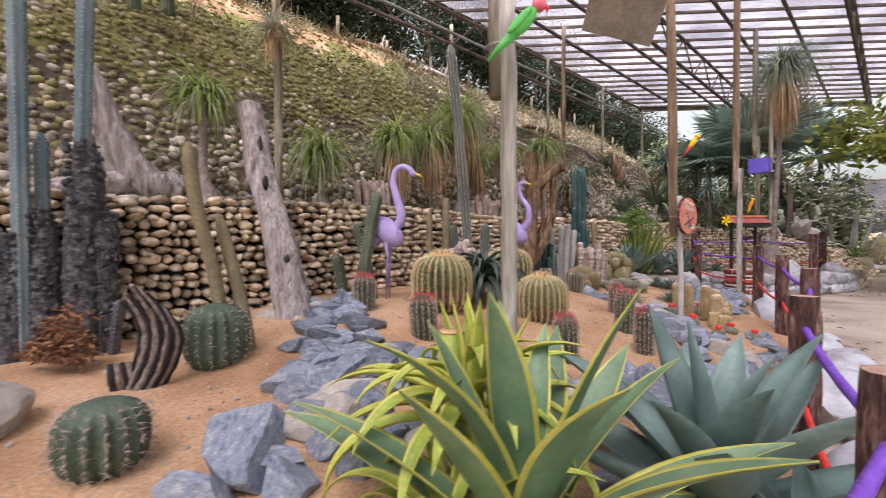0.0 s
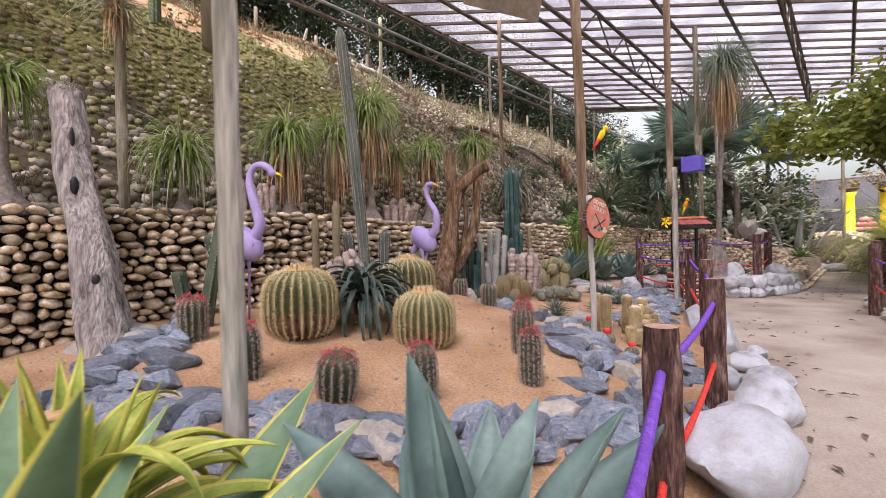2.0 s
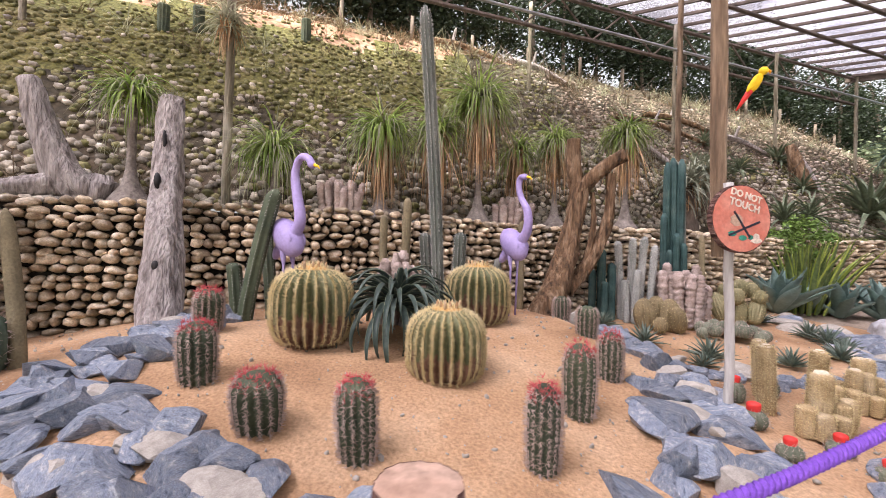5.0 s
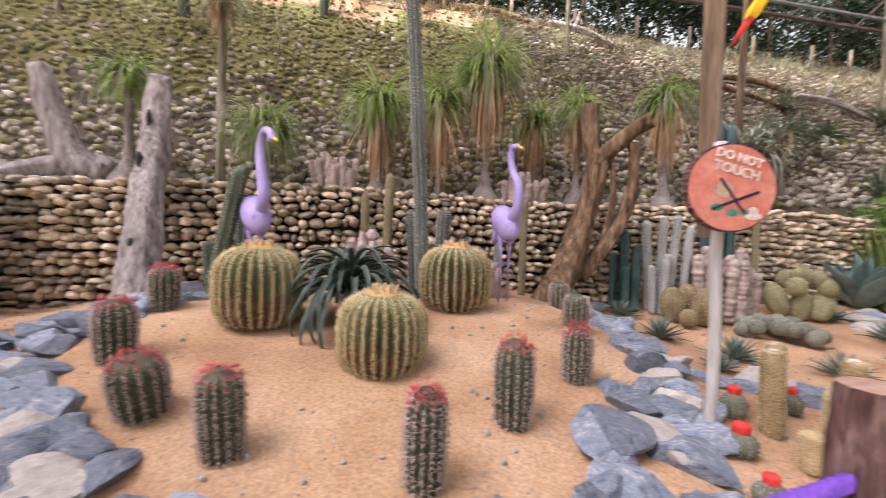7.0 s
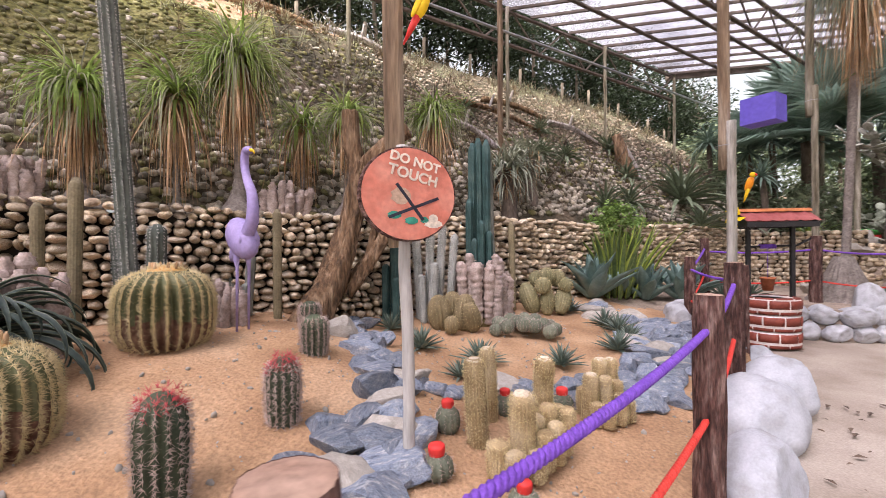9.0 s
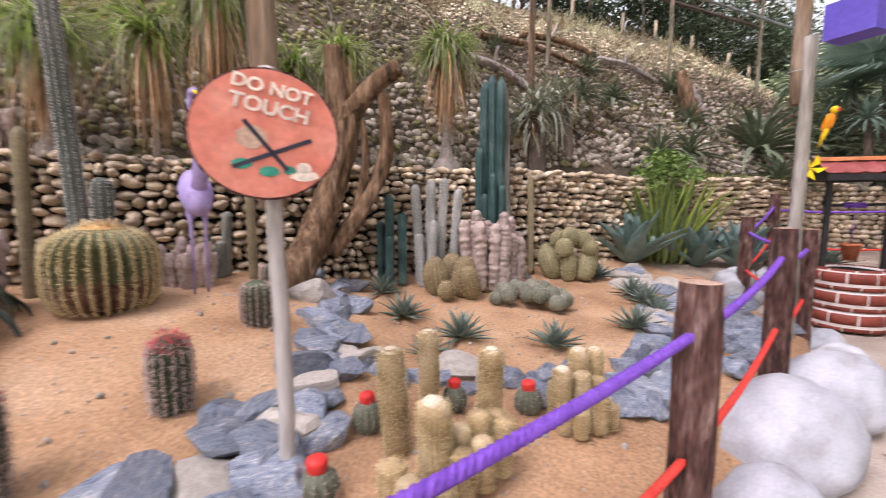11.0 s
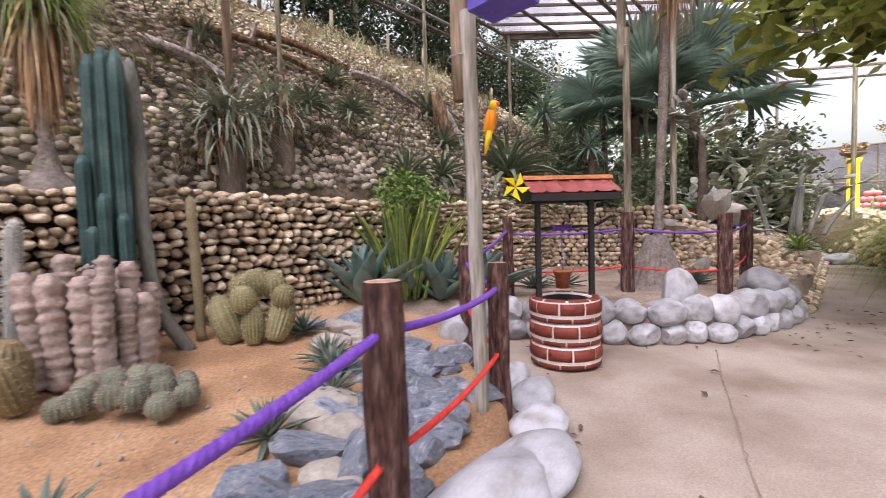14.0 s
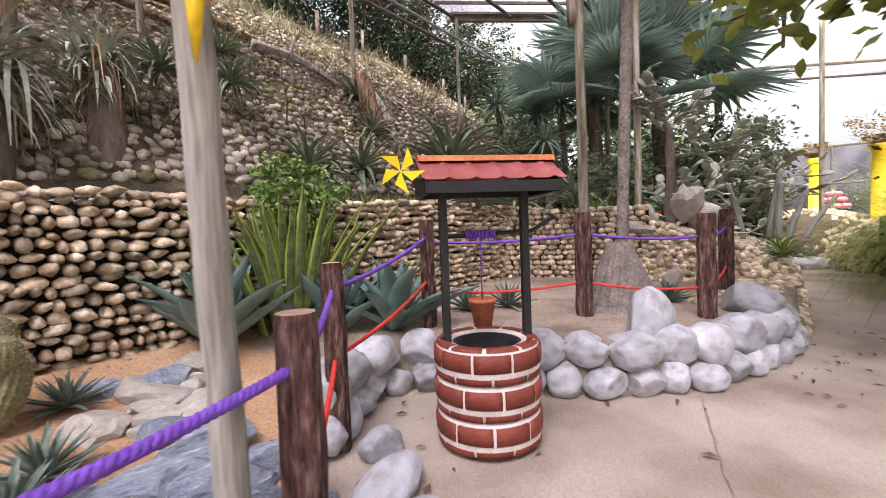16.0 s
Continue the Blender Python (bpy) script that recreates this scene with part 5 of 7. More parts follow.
for i, (s, d, size) in enumerate(((9.1, 1.1, 0.55), (9.9, 1.15, 0.5), (10.6, 0.7, 0.9), (11.6, 0.8, 0.85), (12.4, 1.4, 0.7), (10.4, 2.4, 0.6), (8.2, 2.5, 0.5), (12.8, 2.2, 0.8), (14.2, 1.2, 0.7))):
    rosette("hillside_aloe", at_sd(s, d, hill(s, d) + (0.5 if i < 2 else 0)), HILLAG, 40 if i > 1 else 60, size, -10, 78, "spiky grey-green aloe growing on the cobbled slope", "aloe", "slope aloes", 40 + i)

rosette("wall_aloe", (7.15, 15.8, hill(*to_sd(7.15, 15.8)) + 0.08), HILLAG, 56, 1.6, 4, 80, "large grey-green aloe spreading over the cobble wall", "aloe", seed=77)

# ---- the well of painted tyres ----


def ring_profile(prof, n=64):
    """A ring turned from a closed profile of (r, z)."""
    verts, faces = [], []
    m = len(prof)
    for k in range(n):
        q = 2 * math.pi * k / n
        verts += [(r * math.cos(q), r * math.sin(q), z) for r, z in prof]
    for k in range(n):
        j = (k + 1) % n
        for i in range(m):
            h = (i + 1) % m
            faces.append((k * m + i, j * m + i, j * m + h, k * m + h))
    return verts, faces


def arc_brick(r, z0, z1, a0, a1, t=0.006, seg=5):
    verts, faces = [], []
    bulge = 0.012
    for i in range(seg + 1):
        a = a0 + (a1 - a0) * i / seg
        for rad, z in ((r - 0.02, z0), (r + t, z0 + 0.003), (r + t + bulge * 0.3, (z0 + z1) / 2), (r + t, z1 - 0.003), (r - 0.02, z1)):
            verts.append((rad * math.cos(a), rad * math.sin(a), z))
    for i in range(seg):
        for k in range(4):
            faces.append((i * 5 + k, (i + 1) * 5 + k, (i + 1) * 5 + k + 1, i * 5 + k + 1))
    faces.append((0, 1, 2, 3, 4))
    e = seg * 5
    faces.append((e + 4, e + 3, e + 2, e + 1, e))
    return verts, faces


def well(x, y):
    R, h = 0.34, 0.215
    ob = thing("wishing_well", (x, y, 0.02), "small wishing well of brick-painted tyres under a red roof", "well")
    ob.rotation_euler = (0, 0, radians(5))
    for k in range(3):
        z = h * k
        prof = [(R * 0.66, z + 0.01), (R * 0.9, z), (R * 0.965, z + 0.012), (R * 1.0, z + 0.055), (R * 1.0, z + h - 0.055), (R * 0.965, z + h - 0.012), (R * 0.9, z + h), (R * 0.66, z + h - 0.01)]
        ty = raw("tyre", *ring_profile(prof), WHITEP, ob, "old tyre painted with white mortar lines")
        n = 9
        for course, (za, zb, rad) in enumerate(((z + 0.004, z + 0.062, R * 0.972), (z + 0.080, z + 0.190, R * 1.0))):
            for i in range(n):
                a0 = 2 * math.pi * (i + 0.5 * course + 0.25 * k) / n
                raw("brick", *arc_brick(rad, za, zb, a0 + 0.028, a0 + 2 * math.pi / n - 0.028), BRICKP, ty)
        if k == 2:
            for i in range(n):
                a0 = 2 * math.pi * (i + 0.3) / n
                v, f = [], []
                for j in range(6):
                    a = a0 + 0.04 + (2 * math.pi / n - 0.08) * j / 5
                    for rad, zz in ((R * 0.76, z + h - 0.002), (R * 0.78, z + h + 0.006), (R * 0.95, z + h + 0.002), (R * 0.975, z + h - 0.012)):
                        v.append((rad * math.cos(a), rad * math.sin(a), zz))
                for j in range(5):
                    for c in range(3):
                        f.append((j * 4 + c, j * 4 + c + 1, (j + 1) * 4 + c + 1, (j + 1) * 4 + c))
                raw("brick", v, f, BRICKP, ty)
    raw("liner", *ring_profile([(R * 0.6, 0.0), (R * 0.67, 0.0), (R * 0.67, 3 * h - 0.02), (R * 0.6, 3 * h - 0.02)], 40), BLACKP, ob, "black inside of the tyres")
    raw("floor_disc", [(R * 0.62 * math.cos(q), R * 0.62 * math.sin(q), 0.25) for q in [k * math.pi / 12 for k in range(24)]], [tuple(range(24))], BLACKP, ob)
    for px in (-0.26, 0.28):
        raw("roof_post", *box(px - 0.024, -0.024, 3 * h - 0.15, px + 0.024, 0.024, 1.72), BLACKP, ob, "black painted square post", smooth=False)
    L0, L1 = -0.42, 0.46
    for side in (-1, 1):
        v, f = [], []
        n = 60
        for i in range(n + 1):
            xx = L0 + (L1 - L0) * i / n
            wave = 0.013 * max(0, math.cos(2 * math.pi * (xx - L0) / 0.16)) ** 3
            for u in (0, 0.5, 1):
                v.append((xx, side * 0.27 * u, 1.80 - 0.15 * u + wave))
            for u in (0, 0.5, 1):
                v.append((xx, side * 0.27 * u, 1.794 - 0.15 * u + wave))
        for i in range(n):
            a, b = i * 6, (i + 1) * 6
            for q in ((0, 1), (1, 2), (4, 3), (5, 4), (2, 5), (3, 0)):
                f.append((a + q[0], b + q[0], b + q[1], a + q[1]))
        raw("roof_sheet", v, f, ROOFRED, ob, "ribbed dull red roofing sheet")
        raw("eaves_board", *box(L0 + 0.02, side * 0.255 - 0.012, 1.57, L1 - 0.02, side * 0.255 + 0.012, 1.635), BLACKP, ob, smooth=False)
    for xx in (L0 + 0.02, L1 - 0.05):
        v = [(xx + d, yy, zz) for d in (0, 0.025) for yy, zz in ((-0.25, 1.57), (0.25, 1.57), (0.25, 1.65), (0.0, 1.785), (-0.25, 1.65))]
        raw("gable_board", v, [(4, 3, 2, 1, 0), (5, 6, 7, 8, 9), (0, 1, 6, 5), (1, 2, 7, 6), (2, 3, 8, 7), (3, 4, 9, 8), (4, 0, 5, 9)], BLACKP, ob, "black timber gable", smooth=False)
    for i in range(3):
        a = L0 + 0.01 + i * 0.29
        v = [(xx, yy, zz) for xx in (a, a + 0.31) for yy, zz in ((-0.07, 1.782), (-0.05, 1.816), (0, 1.828), (0.05, 1.816), (0.07, 1.782))]
        raw("ridge_tile", v, [(k, k + 5, k + 6, k + 1) for k in range(4)] + [(0, 1, 2, 3, 4), (9, 8, 7, 6, 5)], mat("orange_ridge", [(0.42, 0.13, 0.04), (0.55, 0.2, 0.08)], 6, 0.7, 0.2, 40, 0.1), ob, "orange clay ridge tile", smooth=False)
    raw("crank", *tube([(-0.3, 0, 1.31), (0.33, 0, 1.33), (0.36, -0.02, 1.35), (0.47, -0.05, 1.42)], 0.014, 8), BLACKP, ob, "black crank handle")
    raw("rope_coil", *tube([(-0.12 + 0.2 * k / 70, 0.024 * math.cos(k * 0.9), 1.318 + 0.024 * math.sin(k * 0.9)) for k in range(71)], 0.009, 5), PURPLE, ob, "purple rope wound on the crank")
    raw("bucket_cord", *tube([(-0.02, 0, 1.3), (-0.02, 0, 0.9)], 0.004, 5), PURPLE, ob)
    bucket = raw("bucket", *ring_profile([(0.058, 0.645), (0.082, 0.80), (0.092, 0.80), (0.092, 0.825), (0.076, 0.825), (0.052, 0.66), (0.0, 0.66), (0.0, 0.645)], 28), TERRACOTTA, ob, "terracotta plastic bucket")
    bucket.location = (-0.02, 0, 0.08)
    wheel = raw("pinwheel_stick", *tube([(-0.36, -0.1, 1.66), (-0.52, -0.2, 1.7)], 0.006, 6), WHITEP, ob)
    for k in range(5):
        a = 2 * math.pi * k / 5 + 0.5
        c, s_ = math.cos(a), math.sin(a)
        c2, s2 = math.cos(a + 0.75), math.sin(a + 0.75)
        v = [(0, 0, 0), (0.085 * c, -0.014, 0.085 * s_), (0.14 * c2, -0.02, 0.14 * s2), (0.035 * c2, 0.01, 0.035 * s2)]
        v2 = [(p[0] - 0.53, p[1] - 0.205, p[2] + 1.705) for p in v] + [(p[0] - 0.53, p[1] - 0.202, p[2] + 1.705) for p in v]
        raw("blade", v2, [(0, 1, 2, 3), (7, 6, 5, 4), (0, 4, 5, 1), (1, 5, 6, 2), (2, 6, 7, 3)], mat("bright_yellow_plastic", [(0.85, 0.6, 0.005), (0.9, 0.68, 0.01)], 4, 0.35, 0, 40, 0.02, 0.03), wheel, "bright yellow pinwheel blade", smooth=False)


well(6.72, 10.22)

# ---- the painted wooden sign ----


def sign():
    ob = thing("warning_sign", (3.22, 5.49, 1.60), "round salmon-red wooden slice sign painted DO NOT TOUCH, nailed to pole", "sign")
    ob.rotation_euler, ob.scale = (radians(90), 0, radians(42)), (0.95, 0.89, 0.9)
    n = 60
    rim = [(0.252 * (1 + 0.03 * noise.noise((math.cos(k * 2 * math.pi / n), math.sin(k * 2 * math.pi / n), 4))) * math.cos(k * 2 * math.pi / n), 0.245 * math.sin(k * 2 * math.pi / n)) for k in range(n)]
    v = [(a, b, z) for z in (-0.02, 0.02) for a, b in rim]
    raw("bark_rim", [(a * 1.02, b * 1.02, z) for a, b, z in v], [tuple(range(n))[::-1], tuple(range(n, 2 * n))] + [(k, (k + 1) % n, n + (k + 1) % n, n + k) for k in range(n)], BARK, ob, "dark bark edge", smooth=False)
    raw("painted_face", [(a * 0.985, b * 0.985, 0.024) for a, b in rim] + [(a * 0.985, b * 0.985, 0.0) for a, b in rim], [tuple(range(n))] + [(k + n, (k + 1) % n + n, (k + 1) % n, k) for k in range(n)], SIGNRED, ob, smooth=False)
    cream = mat("cream_lettering", [(0.62, 0.52, 0.42), (0.74, 0.65, 0.55)], 8, 0.8, 0.2, 50)
    tilt = radians(-13)
    for words, x, y, size in (("DO NOT", -0.01, 0.15, 0.068), ("TOUCH", -0.005, 0.075, 0.076)):
        cu = bpy.data.curves.new("lettering", "FONT")
        cu.body, cu.size, cu.extrude, cu.align_x, cu.offset = words, size, 0.002, "CENTER", 0.0022
        tmp = new("lettering", cu)
        me = bpy.data.meshes.new_from_object(tmp)
        bpy.data.objects.remove(tmp)
        o = new("lettering", me)
        me.materials.clear()
        me.materials.append(cream)
        o.parent = ob
        o.location = (x * math.cos(tilt) - y * math.sin(tilt), x * math.sin(tilt) + y * math.cos(tilt), 0.027)
        o.rotation_euler = (0, 0, tilt)
        o["label"] = "cream painted words " + words
    navy = mat("navy_stroke", [(0.02, 0.02, 0.035), (0.04, 0.04, 0.06)], 8, 0.7, 0.2, 40)
    for cx, cy, L, ang in ((0.02, -0.07, 0.29, 22), (-0.002, -0.042, 0.235, -53)):
        c, s_ = math.cos(radians(ang)), math.sin(radians(ang))
        vv, ff = box(-L / 2, -0.008, 0.024, L / 2, 0.008, 0.0275)
        raw("crossing_stroke", [(a * c - b * s_ + cx, a * s_ + b * c + cy, d) for a, b, d in vv], ff, navy, ob, "dark blue crossing stroke", smooth=False)
    teal = mat("teal_daub", [(0.03, 0.22, 0.15), (0.06, 0.3, 0.22)], 8, 0.7, 0.2, 40)
    for cx, cy, a, b, m in ((0.005, -0.14, 0.035, 0.02, teal), (-0.085, -0.112, 0.035, 0.02, teal), (0.075, -0.135, 0.022, 0.017, teal), (0.125, -0.155, 0.05, 0.022, cream), (-0.05, -0.012, 0.052, 0.045, mat("beige_daub", [(0.42, 0.28, 0.2), (0.5, 0.36, 0.26)], 8)), (0.125, -0.125, 0.026, 0.022, cream)):
        raw("painted_daub", [(cx + a * (1 + 0.15 * math.sin(3 * k)) * math.cos(k * 0.3927), cy + b * math.sin(k * 0.3927), z) for z in (0.022, 0.0262) for k in range(16)], [tuple(range(16, 32)), ] + [(k, (k + 1) % 16, 16 + (k + 1) % 16, 16 + k) for k in range(16)], m, ob, smooth=False)


sign()

# ---- statues ----


def blob(c, r, rot=None, sub=3):
    bm = bmesh.new()
    bmesh.ops.create_icosphere(bm, subdivisions=sub, radius=1)
    m = Matrix.LocRotScale(Vector(c), Euler(rot or (0, 0, 0)), Vector(r))
    v = [m @ p.co for p in bm.verts]
    f = [tuple(q.index for q in p.verts) for p in bm.faces]
    bm.free()
    return v, f


def curve_pts(pts, n=8):
    pts = [Vector(p) for p in pts]
    out = []
    for i in range(len(pts) - 1):
        a, b, c, d = pts[max(0, i - 1)], pts[i], pts[i + 1], pts[min(len(pts) - 1, i + 2)]
        for k in range(n):
            u = k / n
            out.append(0.5 * (2 * b + (c - a) * u + (2 * a - 5 * b + 4 * c - d) * u * u + (3 * b - a - 3 * c + d) * u ** 3))
    return out + [pts[-1]]


def flamingo(x, y, z, turn, h, tall_neck):
    """Looks along +x; body at about 0.6 of the height."""
    body_z = h * 0.52
    ch = [blob((0, 0, body_z), (0.225, 0.12, 0.14), (0, 0.75, 0)), blob((-0.13, 0, body_z - 0.11), (0.13, 0.05, 0.05), (0, -0.9, 0), 2), blob((0.02, 0.07, body_z), (0.15, 0.045, 0.1), (0, 0.45, 0), 2), blob((0.02, -0.07, body_z), (0.14, 0.03, 0.08), (0, 0.35, 0), 2)]
    neck = curve_pts([(0.1, 0, body_z + 0.03), (0.17, 0, body_z + 0.17), (0.11, 0, h * 0.78), (0.075, 0, h * 0.89), (0.11, 0, h * 0.97), (0.19, 0, h * 0.995), (0.27, 0, h * 0.975), (0.31, 0, h * 0.94)] if not tall_neck else [(0.1, 0, body_z + 0.03), (0.2, 0, body_z + 0.15), (0.2, 0, h * 0.74), (0.1, 0, h * 0.84), (0.06, 0, h * 0.92), (0.08, 0, h * 0.98), (0.14, 0, h * 0.985)])
    n = len(neck)
    ch.append(tube(neck, [0.06 - 0.026 * min(1, 2 * i / n) for i in range(n)], 14))
    e = neck[-1]
    ch.append(blob(e, (0.05, 0.034, 0.036), (0, 0.2, 0), 2))
    for s_ in (-1, 1):
        ch.append(tube([(0.0, s_ * 0.045, body_z - 0.05), (0.0, s_ * 0.05, body_z - 0.17), (0.015, s_ * 0.05, body_z - 0.26), (0.0, s_ * 0.05, 0.02)], [0.04, 0.028, 0.013, 0.01], 8))
    v, f = join(ch)
    idx = [0] * len(f)
    bv, bf = tube([e + Vector((0.04, 0, -0.005)), e + Vector((0.085, 0, -0.02)), e + Vector((0.11, 0, -0.045))], [0.016, 0.011, 0.003], 8)
    v2, f2 = join([(v, f), (bv, bf)])
    ob = raw("flamingo_statue", v2, f2, [LILAC, YELLOW], index=idx + [1] * len(bf))
    ob.location, ob.rotation_euler = (x, y, z), (0, 0, turn)
    tagged(ob, "lilac painted flamingo garden statue with yellow beak on thin legs", "statue", "flamingo statues")


flamingo(-0.34, 5.02, 0.62, radians(-8), 1.55, False)
flamingo(1.30, 6.72, 0.62, radians(-28), 1.58, True)


def parrot(x, y, z, turn, colours, label, tilt=0.0, size=1.0):
    head, back, tail, beak = colours
    ob = thing("parrot_ornament", (x, y, z), label, "ornament", "parrot ornaments")
    ob.rotation_euler, ob.scale = (0, tilt, turn), (size, size, size)
    raw("body", *blob((0, 0, 0.13), (0.045, 0.04, 0.1), (0, 0.25, 0)), back, ob)
    raw("head", *blob((0.035, 0, 0.245), (0.042, 0.036, 0.04), None, 2), head, ob)
    raw("beak", *tube([(0.07, 0, 0.25), (0.09, 0, 0.24), (0.092, 0, 0.215)], [0.014, 0.011, 0.002], 7), beak, ob)
    for s_ in (-1, 1):
        raw("wing", *blob((-0.015, s_ * 0.037, 0.12), (0.025, 0.012, 0.095), (0, 0.3, 0), 2), back, ob)
    raw("tail", *tube([(-0.02, 0, 0.06), (-0.05, 0, -0.03), (-0.085, 0, -0.14)], [0.03, 0.022, 0.006], 8), tail, ob)


parrot(0.84, 2.3, 2.3, radians(-10), (PINKP, GREENP, GREENP, REDP), "green parrot ornament with pink head on a pole", 0.5, 0.88)
parrot(3.27, 5.50, 2.4, radians(-10), (YELLOW, YELLOW, REDP, ORANGE), "yellow and red parrot ornament on a brown pole", 0.25, 0.68)
parrot(5.80, 8.46, 1.88, radians(-60), (YELLOW, ORANGE, YELLOW, REDP), "orange-yellow parrot ornament on a timber pole", 0.05, 0.7)


def planter_box():
    ob = thing("hanging_box", (5.86, 8.32, 2.52), "violet-blue painted wooden planter box fixed to a pole", "box")
    ob.rotation_euler = (0, 0, math.atan2(-0.31, 0.30))
    w, d, h, t = 0.15, 0.11, 0.25, 0.016
    for nm, b in (("side_panel", (-w, -d, 0, w, -d + t, h)), ("side_panel", (-w, d - t, 0, w, d, h)), ("end_panel", (-w, -d + t, 0, -w + t, d - t, h)), ("end_panel", (w - t, -d + t, 0, w, d - t, h)), ("bottom_panel", (-w + t, -d + t, 0, w - t, d - t, t))):
        raw(nm, *box(*b), BLUEP, ob, smooth=False)
    raw("soil", *box(-w + t, -d + t, t, w - t, d - t, h * 0.8), SOIL, ob, "dry soil", smooth=False)


planter_box()
bd = raw("hanging_board", *box(-0.36, -0.012, -0.3, 0.36, 0.012, 0.3), PALEROCK, smooth=False)
bd.rotation_mode = "YXZ"
bd.location, bd.rotation_euler = (2.15, 4.55, 3.6), (0.9, 0.65, radians(-45))
tagged(bd, "pale weathered board slung under the roof", "board")
for dx in (-0.2, 0.2):
    raw("wire", *tube([(dx, 0, 0.3), (dx * 0.3, 1.6, 2.9)], 0.004, 5), STEEL, bd)

# ---- driftwood ----


def limb(pts, radii, seed, wob=0.17, sides=18):
    path = curve_pts(pts, 8)
    n = len(path)
    rad = [lerp(i / (n - 1), [k / (len(radii) - 1) for k in range(len(radii))], radii) for i in range(n)]
    v, f = tube(path, rad, sides)
    out = []
    for i, p in enumerate(v):
        c = path[min(n - 1, i // sides)]
        d = (Vector(p) - c)
        q = i % sides
        d *= 1 + wob * noise.noise((math.cos(q * 6.28 / sides) * 2 + seed, math.sin(q * 6.28 / sides) * 2, c.z * 1.6)) * 2 + wob * noise.noise((q * 1.7, seed, c.z * 5))
        out.append(c + d)
    return out, f


def bleached_trunk():
    base, top = Vector((-1.15, 4.34, 0.5)), Vector((-1.86, 4.8, 2.85))
    ob = thing("dead_trunk", base, "tall bleached grey dead trunk with hollows leaning by the wall", "tree trunk")
    path = [Vector((0, 0, -0.05)), (top - base) * 0.3 + Vector((0.02, 0, 0)), (top - base) * 0.65 + Vector((-0.03, 0.02, 0)), top - base]
    raw("trunk", *limb(path, [0.21, 0.16, 0.14, 0.13, 0.11], 3, 0.16, 26), DRIFT, ob)
    # black blobs paint the shade inside the trunk's holes; nothing is cut out
    for k, u in enumerate((0.44, 0.61, 0.79, 0.27)):
        c = (top - base) * u + Vector((0.03 * math.sin(k * 5), 0.02 * math.cos(k * 3), 0))
        hol = raw("hollow", *blob(c + Vector((0.085, -0.10, 0)), (0.02 + 0.012 * (k % 2), 0.03, 0.05 + 0.03 * (k % 3)), (0.1, 0, 0.7), 2), BLACKP, ob, "dark hollow in the wood")
    rr = random.Random(2)
    v, f = [], []
    for i in range(160):
        a, el = rr.uniform(0, 6.28), rr.uniform(0.0, 1.3)
        w = Vector((math.cos(a) * math.cos(el), math.sin(a) * math.cos(el), math.sin(el)))
        p = (top - base) + Vector((rr.uniform(-0.1, 0.1), rr.uniform(-0.1, 0.1), -0.02))
        q = p + w * rr.uniform(0.1, 0.24)
        s_ = w.cross(Vector((0, 0, 1))).normalized() * 0.003
        o = len(v)
        v += [p - s_, p + s_, q]
        f.append((o, o + 1, o + 2))
    raw("moss_tuft", v, f, mat("grey_moss", [(0.2, 0.2, 0.14), (0.3, 0.29, 0.22)], 5), ob, "grey air-plant tuft on top")


bleached_trunk()


def forked_trunk():
    b = Vector((1.46, 7.5, 0.42))
    ob = thing("forked_driftwood", b, "brown forked driftwood trunk leaning against the cobble wall", "tree trunk")
    rel = lambda *p: Vector(p) - b
    raw("trunk", *limb([(-0.06, -0.1, -0.05), rel(1.55, 7.68, 0.85), rel(1.66, 7.95, 1.48), rel(1.73, 8.1, 2.0), rel(1.75, 8.12, 2.32)], [0.23, 0.165, 0.135, 0.125, 0.125], 4, 0.2, 26), DRIFTBROWN, ob)
    raw("branch", *limb([rel(1.74, 8.1, 2.2), rel(1.68, 8.04, 2.55), rel(1.69, 8.0, 2.9)], [0.11, 0.095, 0.085], 5, 0.2, 20), DRIFTBROWN, ob)
    raw("branch", *limb([rel(1.75, 8.1, 2.2), rel(1.95, 8.14, 2.42), rel(2.16, 8.18, 2.6), rel(2.32, 8.2, 2.68)], [0.115, 0.09, 0.08, 0.085], 6, 0.2, 20), DRIFTBROWN, ob)
    raw("branch", *limb([rel(1.66, 7.9, 0.85), rel(1.95, 8.12, 1.35), rel(2.12, 8.26, 1.85), rel(2.14, 8.2, 2.45)], [0.09, 0.085, 0.065, 0.055], 7, 0.22, 18), DRIFTBROWN, ob)
    raw("branch", *limb([rel(1.86, 8.05, 1.2), rel(1.94, 8.15, 1.7), rel(1.92, 8.15, 2.2)], [0.05, 0.04, 0.03], 8), DRIFTBROWN, ob)


